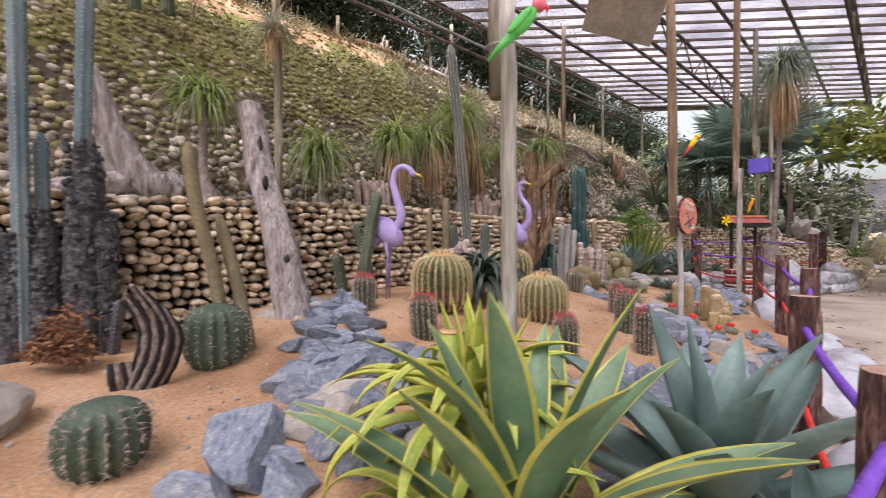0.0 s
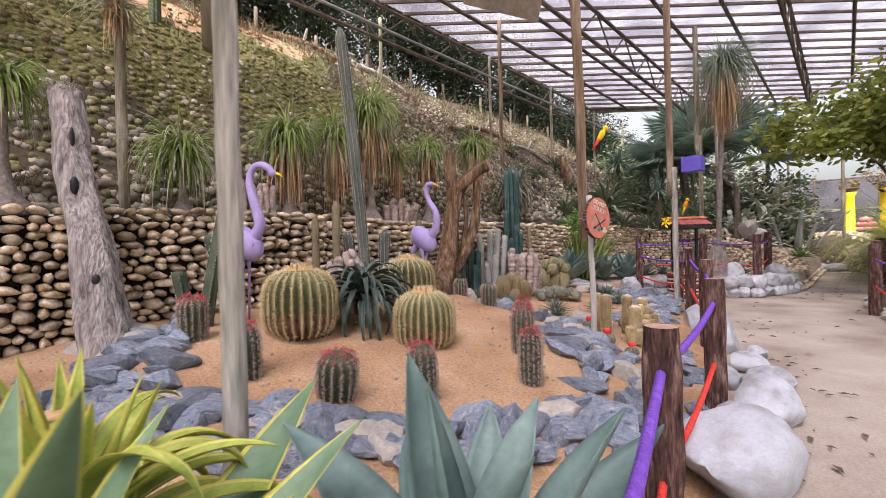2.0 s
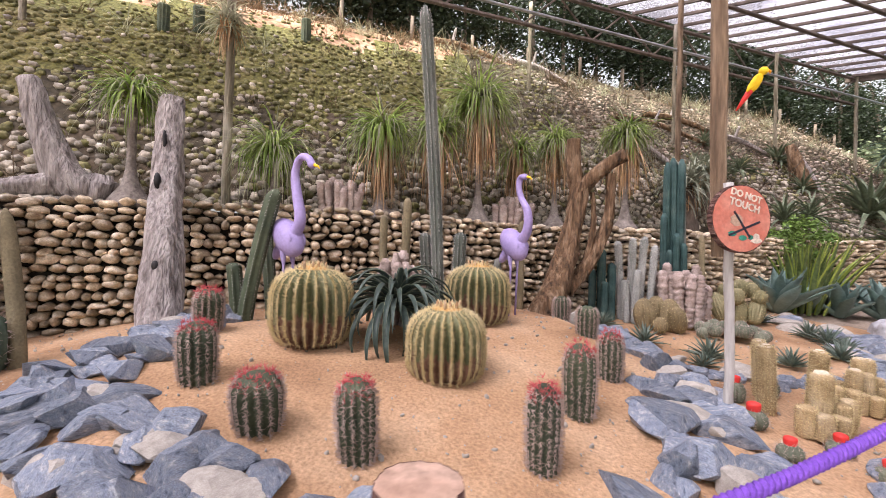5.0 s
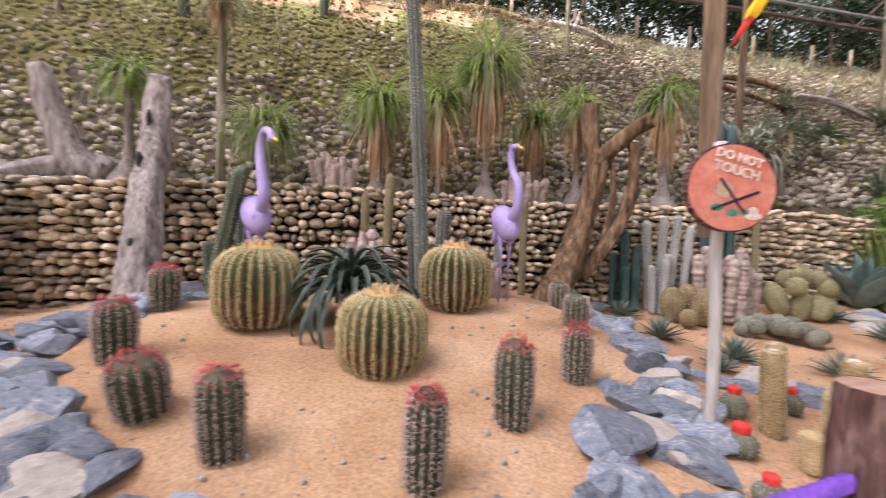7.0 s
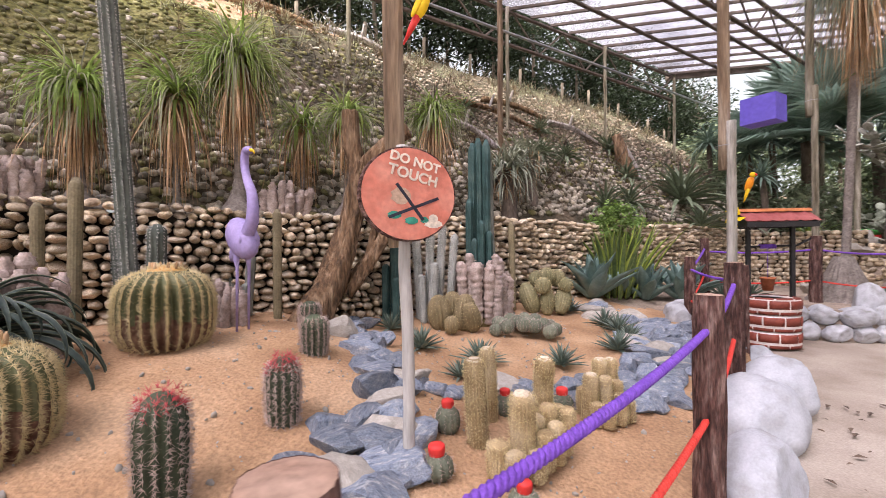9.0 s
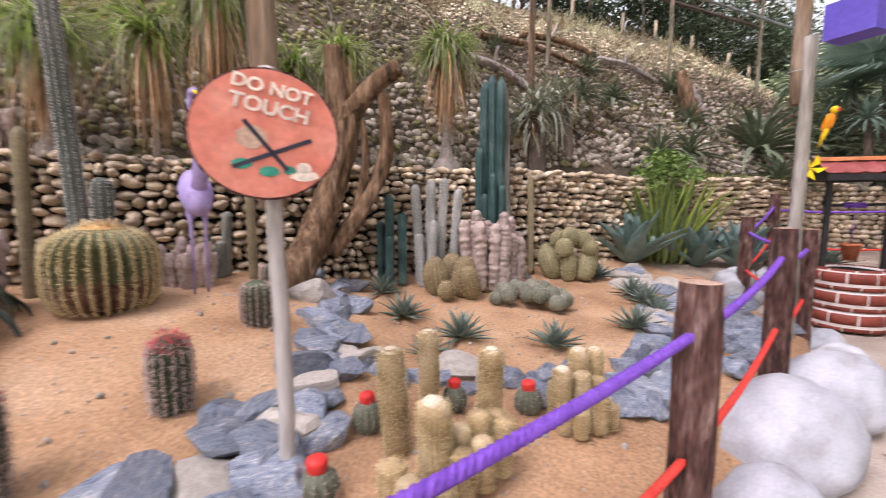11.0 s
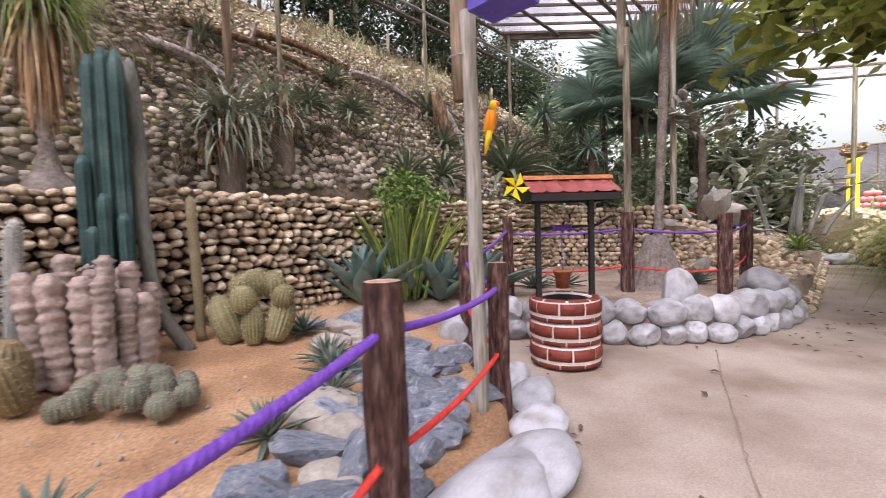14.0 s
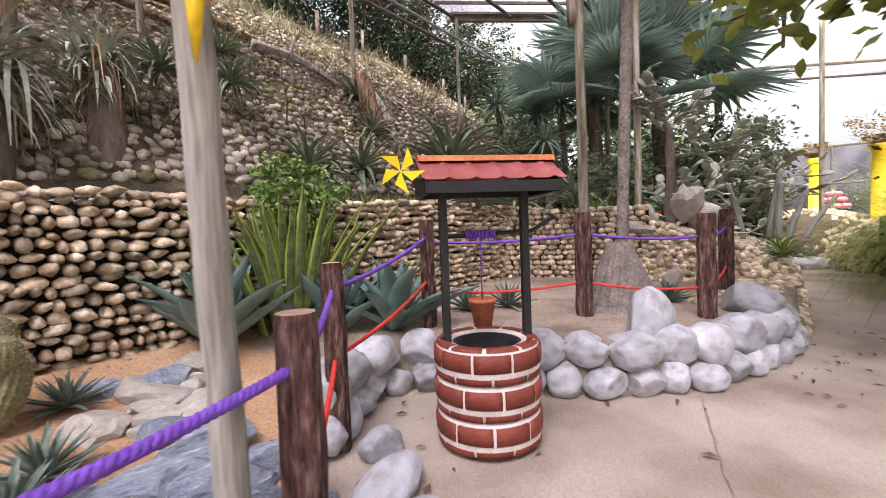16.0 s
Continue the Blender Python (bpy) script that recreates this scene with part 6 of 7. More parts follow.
forked_trunk()
p = at_sd(-1.2, 0.45)
ob = thing("driftwood_root", (p.x, p.y, 1.75), "grey weathered driftwood root lying on the wall's ledge", "driftwood")
raw("root", *limb([(0.25, 0.25, 0.05), (0.05, 0.05, 0.15), (-0.1, -0.1, 0.5), (-0.3, -0.25, 1.25)], [0.22, 0.2, 0.15, 0.1], 9, 0.2), DRIFT, ob)
raw("root", *limb([(0.1, 0.1, 0.2), (-0.2, -0.3, 0.12), (-0.45, -0.6, 0.05)], [0.15, 0.1, 0.05], 10, 0.2), DRIFT, ob)
for s, d, L in ((7.9, 1.9, 1.1), (9.2, 2.6, 2.4), (10.2, 3.1, 1.8), (6.6, 3.9, 1.4), (11.8, 2.6, 1.5), (4.6, 4.1, 1.6)):
    a, b = at_sd(s - L / 2, d + 0.1), at_sd(s + L / 2, d - 0.25)
    za, zb = hill(*to_sd(a.x, a.y)) + 0.12, hill(*to_sd(b.x, b.y)) + 0.1
    ob = thing("fallen_log", (a.x, a.y, za), "grey-brown fallen log lying across the cobbled slope", "log", "slope logs")
    raw("log", *limb([(0, 0, 0), ((b - a) * 0.5 + Vector((0, 0, (zb - za) / 2 + 0.1))), (b.x - a.x, b.y - a.y, zb - za)], [0.07, 0.06, 0.045], int(s * 10)), DRIFTBROWN if L > 1.5 else DRIFT, ob)
    raw("log", *limb([(b - a) * 0.4 + Vector((0, 0, (zb - za) * 0.4 + 0.05)), (b - a) * 0.45 + Vector((0.05, -0.1, (zb - za) * 0.45 + 0.4))], [0.04, 0.02], int(s * 7)), DRIFT, ob)
p = at_sd(12.6, 1.5)
ob = thing("hollow_stump", (p.x, p.y, hill(12.6, 1.5) - 0.1), "split tan tree stump with aloes on the slope", "stump")
raw("stump", *limb([(0, 0, 0), (-0.05, 0.1, 0.5), (-0.25, 0.15, 1.15)], [0.24, 0.17, 0.1], 15, 0.25), DRIFTBROWN, ob)
raw("stump", *limb([(0.25, 0.2, 0), (0.1, 0.15, 0.5), (-0.05, 0.1, 0.8)], [0.15, 0.1, 0.05], 16, 0.25), DRIFT, ob)


# ---- ponytail palms ----


def blades(n, L, droop, width, seed, el_lo=10, el_hi=85, seg=7, start=(0, 0, 0), spread=0.05):
    rr = random.Random(seed)
    verts, faces = [], []
    for _ in range(n):
        a = rr.uniform(0, 2 * math.pi)
        el = radians(rr.uniform(el_lo, el_hi))
        l = L * rr.uniform(0.6, 1.1)
        w = width * rr.uniform(0.7, 1.2)
        p = Vector(start) + Vector((rr.gauss(0, spread), rr.gauss(0, spread), rr.gauss(0, spread)))
        side = Vector((-math.sin(a), math.cos(a), 0))
        o = len(verts)
        bend = radians(droop * rr.uniform(0.45, 1.3))
        for i in range(seg + 1):
            u = i / seg
            e = el - bend * u
            e = max(e, -1.5)
            if i:
                p = p + Vector((math.cos(a) * math.cos(e), math.sin(a) * math.cos(e), math.sin(e))) * (l / seg)
            ww = w * (1 - u ** 2 * 0.85)
            verts += [p - side * ww, p + side * ww]
        for i in range(seg):
            faces.append((o + 2 * i, o + 2 * i + 1, o + 2 * i + 3, o + 2 * i + 2))
    return verts, faces


def ponytail(x, y, z, h, bulb, crown, seed, thatch=True, n=240, lean=(0, 0), green=BLADE):
    ob = thing("ponytail_palm", (x, y, z), "ponytail palm with swollen base and drooping grassy crown", "palm", "ponytail palms")
    rings, sides = 16, 24
    pts = []
    for i in range(rings):
        u = i / (rings - 1)
        zz = h * u ** 1.4
        r = lerp(zz / bulb, [0, 0.35, 0.7, 1.0, 1.5, 2.2], [bulb, bulb * 0.94, bulb * 0.7, bulb * 0.45, bulb * 0.3, max(0.03, bulb * 0.2)])
        pts.append((Vector((lean[0] * zz, lean[1] * zz, zz - 0.02)), r))
    v, f = tube([q[0] for q in pts], [q[1] for q in pts], sides, True, 0.05, seed)
    raw("trunk", v, f, BULB, ob)
    top = (lean[0] * h, lean[1] * h, h)
    raw("crown", *blades(int(n * 1.2), crown * 1.08, 150, 0.013, seed, 15, 88, 8, top), green, ob, "arching green strap leaves")
    raw("crown_shade", *blades(int(n * 0.7), crown * 1.55, 120, 0.008, seed + 1, -15, 60, 9, top), PALEBLADE, ob, "pale hanging strap leaves")
    if thatch:
        raw("dry_thatch", *blades(int(n * 0.8), crown * 1.7, 70, 0.009, seed + 2, -84, -30, 7, top, 0.05), DRYBLADE, ob, "hanging tan dead leaves")
    return ob


for s, d, h, bulb, crown, th, n in ((-0.62, 0.33, 1.2, 0.22, 0.5, False, 160), (0.8, 0.33, 0.75, 0.17, 0.62, False, 220), (2.1, 0.38, 1.15, 0.2, 0.62, True, 240), (3.5, 0.4, 1.75, 0.22, 0.7, True, 300), (4.8, 0.42, 1.35, 0.2, 0.5, True, 200), (6.17, 0.42, 1.6, 0.24, 0.6, True, 260), (2.9, 0.5, 1.3, 0.12, 0.7, True, 140), (4.3, 0.7, 1.2, 0.14, 0.6, True, 120)):
    p = at_sd(s, d)
    ponytail(p.x, p.y, 1.72, h, bulb, crown, int(s * 31) + 50, th, n, green=BLADE)
ponytail(8.62, 12.15, 0.38, 5.35, 0.31, 1.1, 90, True, 420, (0.02, -0.04), green=FAN)
raw_root = thing("root_mound", (8.62, 12.15, 0.36), "grey fissured swollen root base of the tall palm", "roots")
v, f = body(0.62, 0.8, 22, 0.12, lambda u: 1 - 0.78 * u ** 0.6, 12, 4)
raw("root_base", v, f, BULB, raw_root)


# ---- trees on the crest and across the path ----


def leaves_cloud(n, centre, radii, size, seed, clumps=26):
    rr = random.Random(seed)
    cl = []
    for _ in range(clumps):
        d = Vector((rr.gauss(0, 1), rr.gauss(0, 1), rr.gauss(0, 1))).normalized() * rr.uniform(0.35, 1.0)
        cl.append((Vector((d.x * radii[0], d.y * radii[1], d.z * radii[2])), rr.uniform(0.25, 0.45)))
    verts, faces = [], []
    for _ in range(n):
        c, r = rr.choice(cl)
        p = Vector(centre) + c + Vector((rr.gauss(0, r), rr.gauss(0, r), rr.gauss(0, r * 0.8))) * min(radii) * 0.55
        a = Vector((rr.gauss(0, 1), rr.gauss(0, 1), rr.gauss(-0.3, 0.6))).normalized()
        b = a.cross(Vector((rr.gauss(0, 1), rr.gauss(0, 1), rr.gauss(0, 1)))).normalized()
        k = size * rr.uniform(0.6, 1.2)
        o = len(verts)
        verts += [p, p + a * k * 0.5 + b * k * 0.22, p + a * k, p + a * k * 0.5 - b * k * 0.22]
        faces.append((o, o + 1, o + 2, o + 3))
    return verts, faces


def tree(at, h, crown_r, crown_z, n, size, leafmat, label, seed, trunk_r=0.08, group=""):
    ob = thing("tree", at, label, "tree", group)
    rr = random.Random(seed)
    raw("trunk", *limb([(0, 0, -0.1), (rr.uniform(-0.1, 0.1), rr.uniform(-0.1, 0.1), h * 0.5), (rr.uniform(-0.2, 0.2), rr.uniform(-0.2, 0.2), h)], [trunk_r, trunk_r * 0.75, trunk_r * 0.4], seed, 0.08, 10), TRUNK, ob)
    for k in range(7):
        a = k * 0.9 + rr.random()
        z = h * rr.uniform(0.45, 0.85)
        raw("limb", *limb([(0, 0, z), (math.cos(a) * crown_r * 0.4, math.sin(a) * crown_r * 0.4, z + 0.3 * crown_r), (math.cos(a) * crown_r * 0.85, math.sin(a) * crown_r * 0.85, z + 0.45 * crown_r)], [trunk_r * 0.4, trunk_r * 0.25, trunk_r * 0.08], seed + k, 0.08, 6), TRUNK, ob)
    raw("crown", *leaves_cloud(n, (0, 0, crown_z), (crown_r, crown_r, (h - crown_z) + crown_r * 0.5), size, seed), leafmat, ob, smooth=False)
    return ob


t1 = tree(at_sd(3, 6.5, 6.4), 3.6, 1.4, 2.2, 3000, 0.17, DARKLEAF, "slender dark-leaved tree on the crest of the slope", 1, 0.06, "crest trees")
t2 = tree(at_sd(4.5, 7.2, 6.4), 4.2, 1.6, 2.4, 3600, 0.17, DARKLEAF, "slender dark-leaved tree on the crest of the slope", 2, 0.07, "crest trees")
RT = random.Random(12)
for i in range(34):
    s = 0.2 + i * 0.95 + RT.uniform(-0.3, 0.3)
    d = 5.6 + RT.uniform(0, 2.8)
    k = RT.uniform(0.8, 1.25)
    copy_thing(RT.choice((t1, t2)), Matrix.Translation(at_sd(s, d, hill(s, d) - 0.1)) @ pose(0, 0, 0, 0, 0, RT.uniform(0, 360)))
for i in range(16):
    s = 2 + i * 1.7
    d = 5.0 + RT.uniform(-0.3, 0.3)
    ob = thing("crest_post", at_sd(s, d, hill(s, d) - 0.1), "dark weathered fence post on the crest", "post", "crest posts")
    raw("post", *tube([(0, 0, 0), (0.01, 0, 0.7)], [0.05, 0.045], 8), TRUNK, ob)

across = tree((10.95, 9.85, 0), 4.3, 1.75, 3.75, 8500, 0.21, LEAF, "broad-leaved green tree across the path", 5, 0.12)


def broad_bough(parent, root, tip, n, size, seed):
    """A bough with large drooping oval leaves, spreading from the tree over the path."""
    root, tip = Vector(root), Vector(tip)
    raw("bough", *limb([root, root.lerp(tip, 0.5) + Vector((0, 0, 0.15)), tip], [0.05, 0.03, 0.01], seed, 0.08, 8), TRUNK, parent)
    rr = random.Random(seed)
    v, f = [], []
    for i in range(n):
        p = root.lerp(tip, rr.uniform(0.35, 1.05)) + Vector((rr.gauss(0, 0.3), rr.gauss(0, 0.3), rr.gauss(0.05, 0.22)))
        a = Vector((rr.gauss(0, 1), rr.gauss(0, 1), rr.uniform(-0.9, 0.1))).normalized()
        b = a.cross(Vector((0.1, 0.2, 1))).normalized()
        c = b.cross(a)
        k = size * rr.uniform(0.6, 1.1)
        o = len(v)
        rim = [(0, 0), (0.2, 0.2), (0.45, 0.3), (0.7, 0.25), (0.9, 0.1), (1, 0), (0.9, -0.1), (0.7, -0.25), (0.45, -0.3), (0.2, -0.2)]
        v += [p + a * (u * k) + b * (w * k) + c * (0.22 * abs(w) * k - 0.12 * u * u * k) for u, w in rim] + [p + a * (0.45 * k)]
        f += [(o + j, o + (j + 1) % 10, o + 10) for j in range(10)]
    raw("bough_foliage", v, f, LEAF, parent, "large oval yellow-green leaves")["kind"] = "stuff"


broad_bough(across, (0, 0, 3.1), (-1.75, 1.35, 3.75), 95, 0.34, 5)
broad_bough(across, (-0.2, 0.2, 3.3), (-1.2, 2.2, 3.5), 60, 0.32, 6)
tree((15.2, 9.4, 0), 4.4, 2.2, 3.0, 7500, 0.2, LEAF, "broad-leaved green tree across the path", 6, 0.12)
for k, (x, y, h) in enumerate(((9.6, 21.6, 5.2), (11.9, 22.2, 5.6), (14.0, 22.0, 5.4), (16.2, 23.2, 5.0))):
    tree((x, y, 0.3), h, 2.0, h * 0.62, 3600, 0.24, MIDLEAF, "leafy green tree behind the fan palms", 90 + k, 0.1, "background trees")
tree((12.0, 5.6, 0), 4.4, 2.2, 3.2, 7500, 0.22, LEAF, "broad-leaved green tree across the path", 8, 0.12)
for i in range(9):
    tree((15 + i * 2.6, 9 + i * 1.9 + (i % 3) * 1.5, 0), 5, 2.4, 3, 2200, 0.28, LEAF if i % 2 else DARKLEAF, "leafy green tree in the far garden", 60 + i, 0.12, "far trees") if i < 3 or i > 5 else None


def fan_palm(at, h, n, L, seed, label="tall fan palm with broad pleated grey-green fronds"):
    ob = thing("fan_palm", at, label, "palm")
    rr = random.Random(seed)
    raw("trunk", *limb([(0, 0, 0), (0.05, 0, h * 0.5), (0, 0, h)], [0.2, 0.16, 0.14], seed, 0.12, 12), TRUNK, ob)
    for k in range(n):
        a = 2.39996 * k + rr.uniform(-0.2, 0.2)
        el = radians(rr.uniform(0, 82))
        way = Vector((math.cos(a) * math.cos(el), math.sin(a) * math.cos(el), math.sin(el)))
        hub = Vector((0, 0, h)) + way * L * 0.9
        stalk = raw("frond", *tube([(0, 0, h), Vector((0, 0, h)) + way * L * 0.5 + Vector((0, 0, 0.05)), hub], [0.025, 0.018, 0.012], 6), FAN, ob)
        side = Vector((-math.sin(a), math.cos(a), 0))
        up = side.cross(way)
        v, f = [], []
        m = 34
        for j in range(m):
            q = radians(-125 + 250 * j / (m - 1))
            w = (way * math.cos(q) + side * math.sin(q))
            w2 = (way * math.cos(q + 0.09) + side * math.sin(q + 0.09))
            w0 = (way * math.cos(q - 0.09) + side * math.sin(q - 0.09))
            l = L * rr.uniform(0.85, 1.0)
            o = len(v)
            sag = Vector((0, 0, -0.16 * l * rr.uniform(0.5, 1.3)))
            v += [hub, hub + w0 * l * 0.55 + up * 0.0, hub + w * l * 0.55 + up * 0.045, hub + w2 * l * 0.55, hub + w * l + sag]
            f += [(o, o + 1, o + 2), (o, o + 2, o + 3), (o + 1, o + 4, o + 2), (o + 2, o + 4, o + 3)]
        raw("pleated_fan", v, f, FAN, stalk, smooth=False)
    return ob


fan_palm((12.5, 17.7, 0.8), 3.3, 18, 1.7, 3)
fan_palm((11.0, 18.0, 0.8), 3.5, 17, 1.6, 5)
YUC = [leaf_mesh("yucca_leaf", 1, 0.07, c, 0.3, 0.4, 0.015, [FAN], 6) for c in (10, 35, 60)]
for x, y, h, size in ((8.8, 19.0, 3.2, 1.0), (9.5, 17.9, 2.6, 0.95), (10.3, 18.4, 3.0, 0.9), (9.2, 16.4, 1.7, 0.7)):
    z = 1.4
    r = rosette("tree_yucca", (x, y, z), YUC, 60, size, -35, 85, "tree yucca with spiky dark rosette on a bare stem", "yucca", "tree yuccas", int(x * 10))
    for c in list(r.children):
        c.location.z += h
    raw("stem", *limb([(0, 0, -0.3), (0.1, 0.05, h * 0.5), (0, 0, h + 0.05)], [0.11, 0.08, 0.07], int(y), 0.1, 10), TRUNK, r)

# ---- terrace behind the palm bed ----
a0, a1 = at_sd(14.3, 0.1), at_sd(15.0, -2.4)
way = (a1 - a0).normalized()
nrm = Vector((way.y, -way.x, 0))
tw = raw("wall_terrace", [Vector((p.x, p.y, z)) - nrm * k for p in (a0, a1) for k, z in ((0.05, 0.2), (0.4, 0.2), (0.4, 1.55), (0.05, 1.6))], [(0, 1, 2, 3), (7, 6, 5, 4), (0, 4, 5, 1), (1, 5, 6, 2), (2, 6, 7, 3), (3, 7, 4, 0)], GAPSHADE, smooth=False)
tagged(tw, "cobble retaining wall closing the palm bed", "wall", "", "structure")
rr = random.Random(8)
shapes = [ball(2, 0, 0.22, 1.1, 80 + i) for i in range(3)]
lots = [[] for _ in shapes]
L = (a1 - a0).length
for row in range(14):
    q = rr.random() * 0.1
    while q < L:
        w = rr.uniform(0.1, 0.19)
        p = a0 + way * q - nrm * 0.04
        lots[rr.randrange(3)].append(Matrix.LocRotScale(Vector((p.x, p.y, 0.42 + row * 0.092)), Euler((0, rr.uniform(-0.2, 0.2), math.atan2(way.y, way.x))), (w * 0.55, 0.09, 0.06)))
        q += w
tagged(raw("cobbles", *join([(list(map(tuple, v)), f) for v, f in (scatter(shapes[k], ms) for k, ms in enumerate(lots))]), COBBLE, tw), "", "", "", "stuff")


def bank_stones():
    """Cobbles on the bank that falls to the path beyond the palm bed."""
    rr = random.Random(21)
    lots = [[] for _ in shapes]
    s = 12.9
    while s < 30:
        e = edge(s)
        for k in range(12):
            d = e - 0.02 + k * 0.085 + rr.uniform(-0.02, 0.02)
            z = soil(s, d) if k else 0.05
            size = rr.uniform(0.055, 0.085)
            lots[rr.randrange(3)].append(Matrix.LocRotScale(at_sd(s + rr.uniform(-0.05, 0.05), d, max(0.04, min(z, 0.05 + k * 0.11))), Euler((rr.uniform(-0.3, 0.3), rr.uniform(-0.3, 0.3), rr.uniform(0, 3))), (size * 1.2, size, size * 0.7)))
        s += 0.15
    for _ in range(1500):
        s, d = rr.uniform(14.7, 15.35), rr.uniform(-4.3, -0.2)
        size = rr.uniform(0.045, 0.08)
        lots[rr.randrange(3)].append(Matrix.LocRotScale(at_sd(s, d, soil(s, d) + 0.01), Euler((rr.uniform(-0.5, 0.5), rr.uniform(-0.5, 0.5), rr.uniform(0, 3))), (size * 1.2, size, size * 0.75)))
    tagged(raw("bank_cobbles", *join([(list(map(tuple, v)), f) for v, f in (scatter(shapes[k], ms) for k, ms in enumerate(lots))]), COBBLE), "rounded cobbles facing the low bank along the path", "cobbles", "", "stuff")


bank_stones()
for x, y, z, a, b, c in ((10.85, 14.2, 1.6, 0.34, 0.28, 0.4), (11.3, 14.5, 1.4, 0.42, 0.34, 0.3), (10.4, 14.9, 1.4, 0.4, 0.3, 0.3), (9.9, 15.2, 1.45, 0.35, 0.3, 0.3), (11.9, 15.5, 1.5, 0.45, 0.4, 0.4), (10.3, 14.6, 1.2, 0.5, 0.3, 0.25), (9.3, 13.4, 0.5, 0.25, 0.2, 0.18), (8.7, 13.2, 0.5, 0.22, 0.18, 0.15), (9.9, 13.2, 0.55, 0.3, 0.2, 0.2)):
    stone("crag", x, y, z, a, b, c, "large pale weathered boulder on the cactus terrace", "terrace boulders", "boulder")
for x, y in ((16.5, 17.6), (17.0, 17.3), (16.2, 18.1), (16.7, 18.3)):
    stone("white", x, y, 0.12, 0.4, 0.3, 0.2, "whitewashed stone at the far end of the path", "far white stones")


def opuntia(at, n, size, seed, spread, label, material):
    ob = thing("prickly_pear", at, label, "cactus", "prickly pears")
    rr = random.Random(seed)
    tips = [(Vector((0, 0, 0)), Vector((0, 0, 1)))]
    base = blob((0, 0, 0.5), (0.42, 0.09, 0.5), None, 2)
    me = mesh_of("pad", base, material)
    for i in range(n):
        p, way = rr.choice(tips[-40:])
        d = (way + Vector((rr.gauss(0, spread), rr.gauss(0, spread), rr.gauss(0.1, 0.35)))).normalized()
        k = size * rr.uniform(0.7, 1.2)
        o = new("pad", me)
        o.parent = ob
        o.matrix_basis = Matrix.LocRotScale(p, d.to_track_quat("Z", "Y").to_euler(), (k, k, k))
        tips.append((p + d * k * 0.9, d))
    return ob


opm = mat("prickly_pear_green", [(0.27, 0.29, 0.21), (0.48, 0.50, 0.40)], 4, 0.7, 0.3, 40, 0.25)
opuntia((12.3, 15.4, 1.2), 300, 0.21, 1, 0.65, "dense grey-green prickly pear thicket on the terrace", opm)
opuntia((13.2, 16.4, 1.0), 300, 0.23, 2, 0.65, "dense grey-green prickly pear thicket on the terrace", opm)
opuntia((11.7, 14.9, 1.3), 240, 0.2, 4, 0.75, "dense grey-green prickly pear thicket on the terrace", opm)
tt = opuntia((11.1, 15.1, 3.0), 90, 0.22, 3, 0.9, "tree prickly pear with grey pads on a brown trunk", mat("grey_pad", [(0.24, 0.23, 0.19), (0.40, 0.39, 0.33)], 4, 0.8, 0.4, 40, 0.25))
raw("trunk", *limb([(0, 0, -2.0), (0.05, 0, -0.8), (0, 0, 0.1)], [0.12, 0.09, 0.07], 77, 0.1, 12), TRUNK, tt)
columns("column_cactus", (12.35, 14.1, 1.0), [(0, 0, 0.95, 0.055, 0.05, 0), (0.3, 0.1, 0.8, 0.05, 0.4, 0), (0.5, 0.0, 0.7, 0.045, 0.8, 0), (0.1, 0.3, 1.2, 0.05, 0.2, 0), (-0.2, 0.5, 1.0, 0.05, -0.3, 0)], GREYCACTUS, "sprawling grey-green column cacti on the terrace", ribs=7, depth=0.25)
for i, (x, y, size) in enumerate(((9.2, 14.9, 0.8), (8.3, 15.3, 0.9), (7.3, 14.8, 0.95), (10.1, 16.0, 0.9), (10.9, 16.8, 0.8), (11.7, 13.3, 0.4), (12.0, 13.7, 0.45))):
    s, d = to_sd(x, y)
    rosette("green_bromeliad" if i > 2 else "terrace_aloe", (x, y, 1.75 if i < 3 else 1.3 if i < 5 else 0.75), HILLAG if i < 3 else [leaf_mesh("bromeliad_leaf", 1, 0.13, 40, 0.5, 0.4, 0.01, [LIME, AGAVEV], 8)], 36, size, 10, 80, "spiky terrace plant with long arching leaves", "plant", "terrace plants", 300 + i)
for i in range(26):
    s = 10.4 + i * 0.17
    p = at_sd(s, 0.28 + RND.uniform(-0.08, 0.1))
    rosette("edging_plant", (p.x, p.y, 1.68), [STRAP[1], STRAP[2]], 12, 0.28, 30, 80, "small striped pale-edged plant along the wall top", "plant", "wall-top plants", 400 + i)


for i, (x, y, z, r, m) in enumerate(((10.6, 17.2, 1.2, 1.1, MIDLEAF), (12.8, 17.6, 1.0, 1.7, MIDLEAF), (14.2, 17.4, 1.6, 1.3, MIDLEAF), (14.4, 18.6, 0.8, 1.6, LEAF), (9.2, 18.6, 1.8, 1.2, MIDLEAF), (16.6, 21.0, 0.6, 1.5, LEAF), (13.9, 16.8, 0.8, 1.0, MIDLEAF), (27.5, 23.0, 0.5, 2.6, MIDLEAF), (17.4, 23.6, 0.8, 2.0, MIDLEAF), (30, 20, 0.5, 2.6, LEAF))):
    ob = thing("shrub", (x, y, 0.4), "dense leafy green shrub behind the cactus terrace", "shrub", "background shrubs")
    raw("foliage", *leaves_cloud(3000, (0, 0, z + r * 0.5), (r, r, r * 0.85), 0.17, 700 + i, 30), m, ob, smooth=False)
    for k in range(4):
        raw("stem", *limb([(0, 0, -0.4), (0.15 * (k - 1.5), 0.1, z * 0.6), (0.35 * (k - 1.5), 0.2 * (k % 2), z + r * 0.4)], [0.05, 0.035, 0.015], k + i, 0.08, 6), TRUNK, ob)


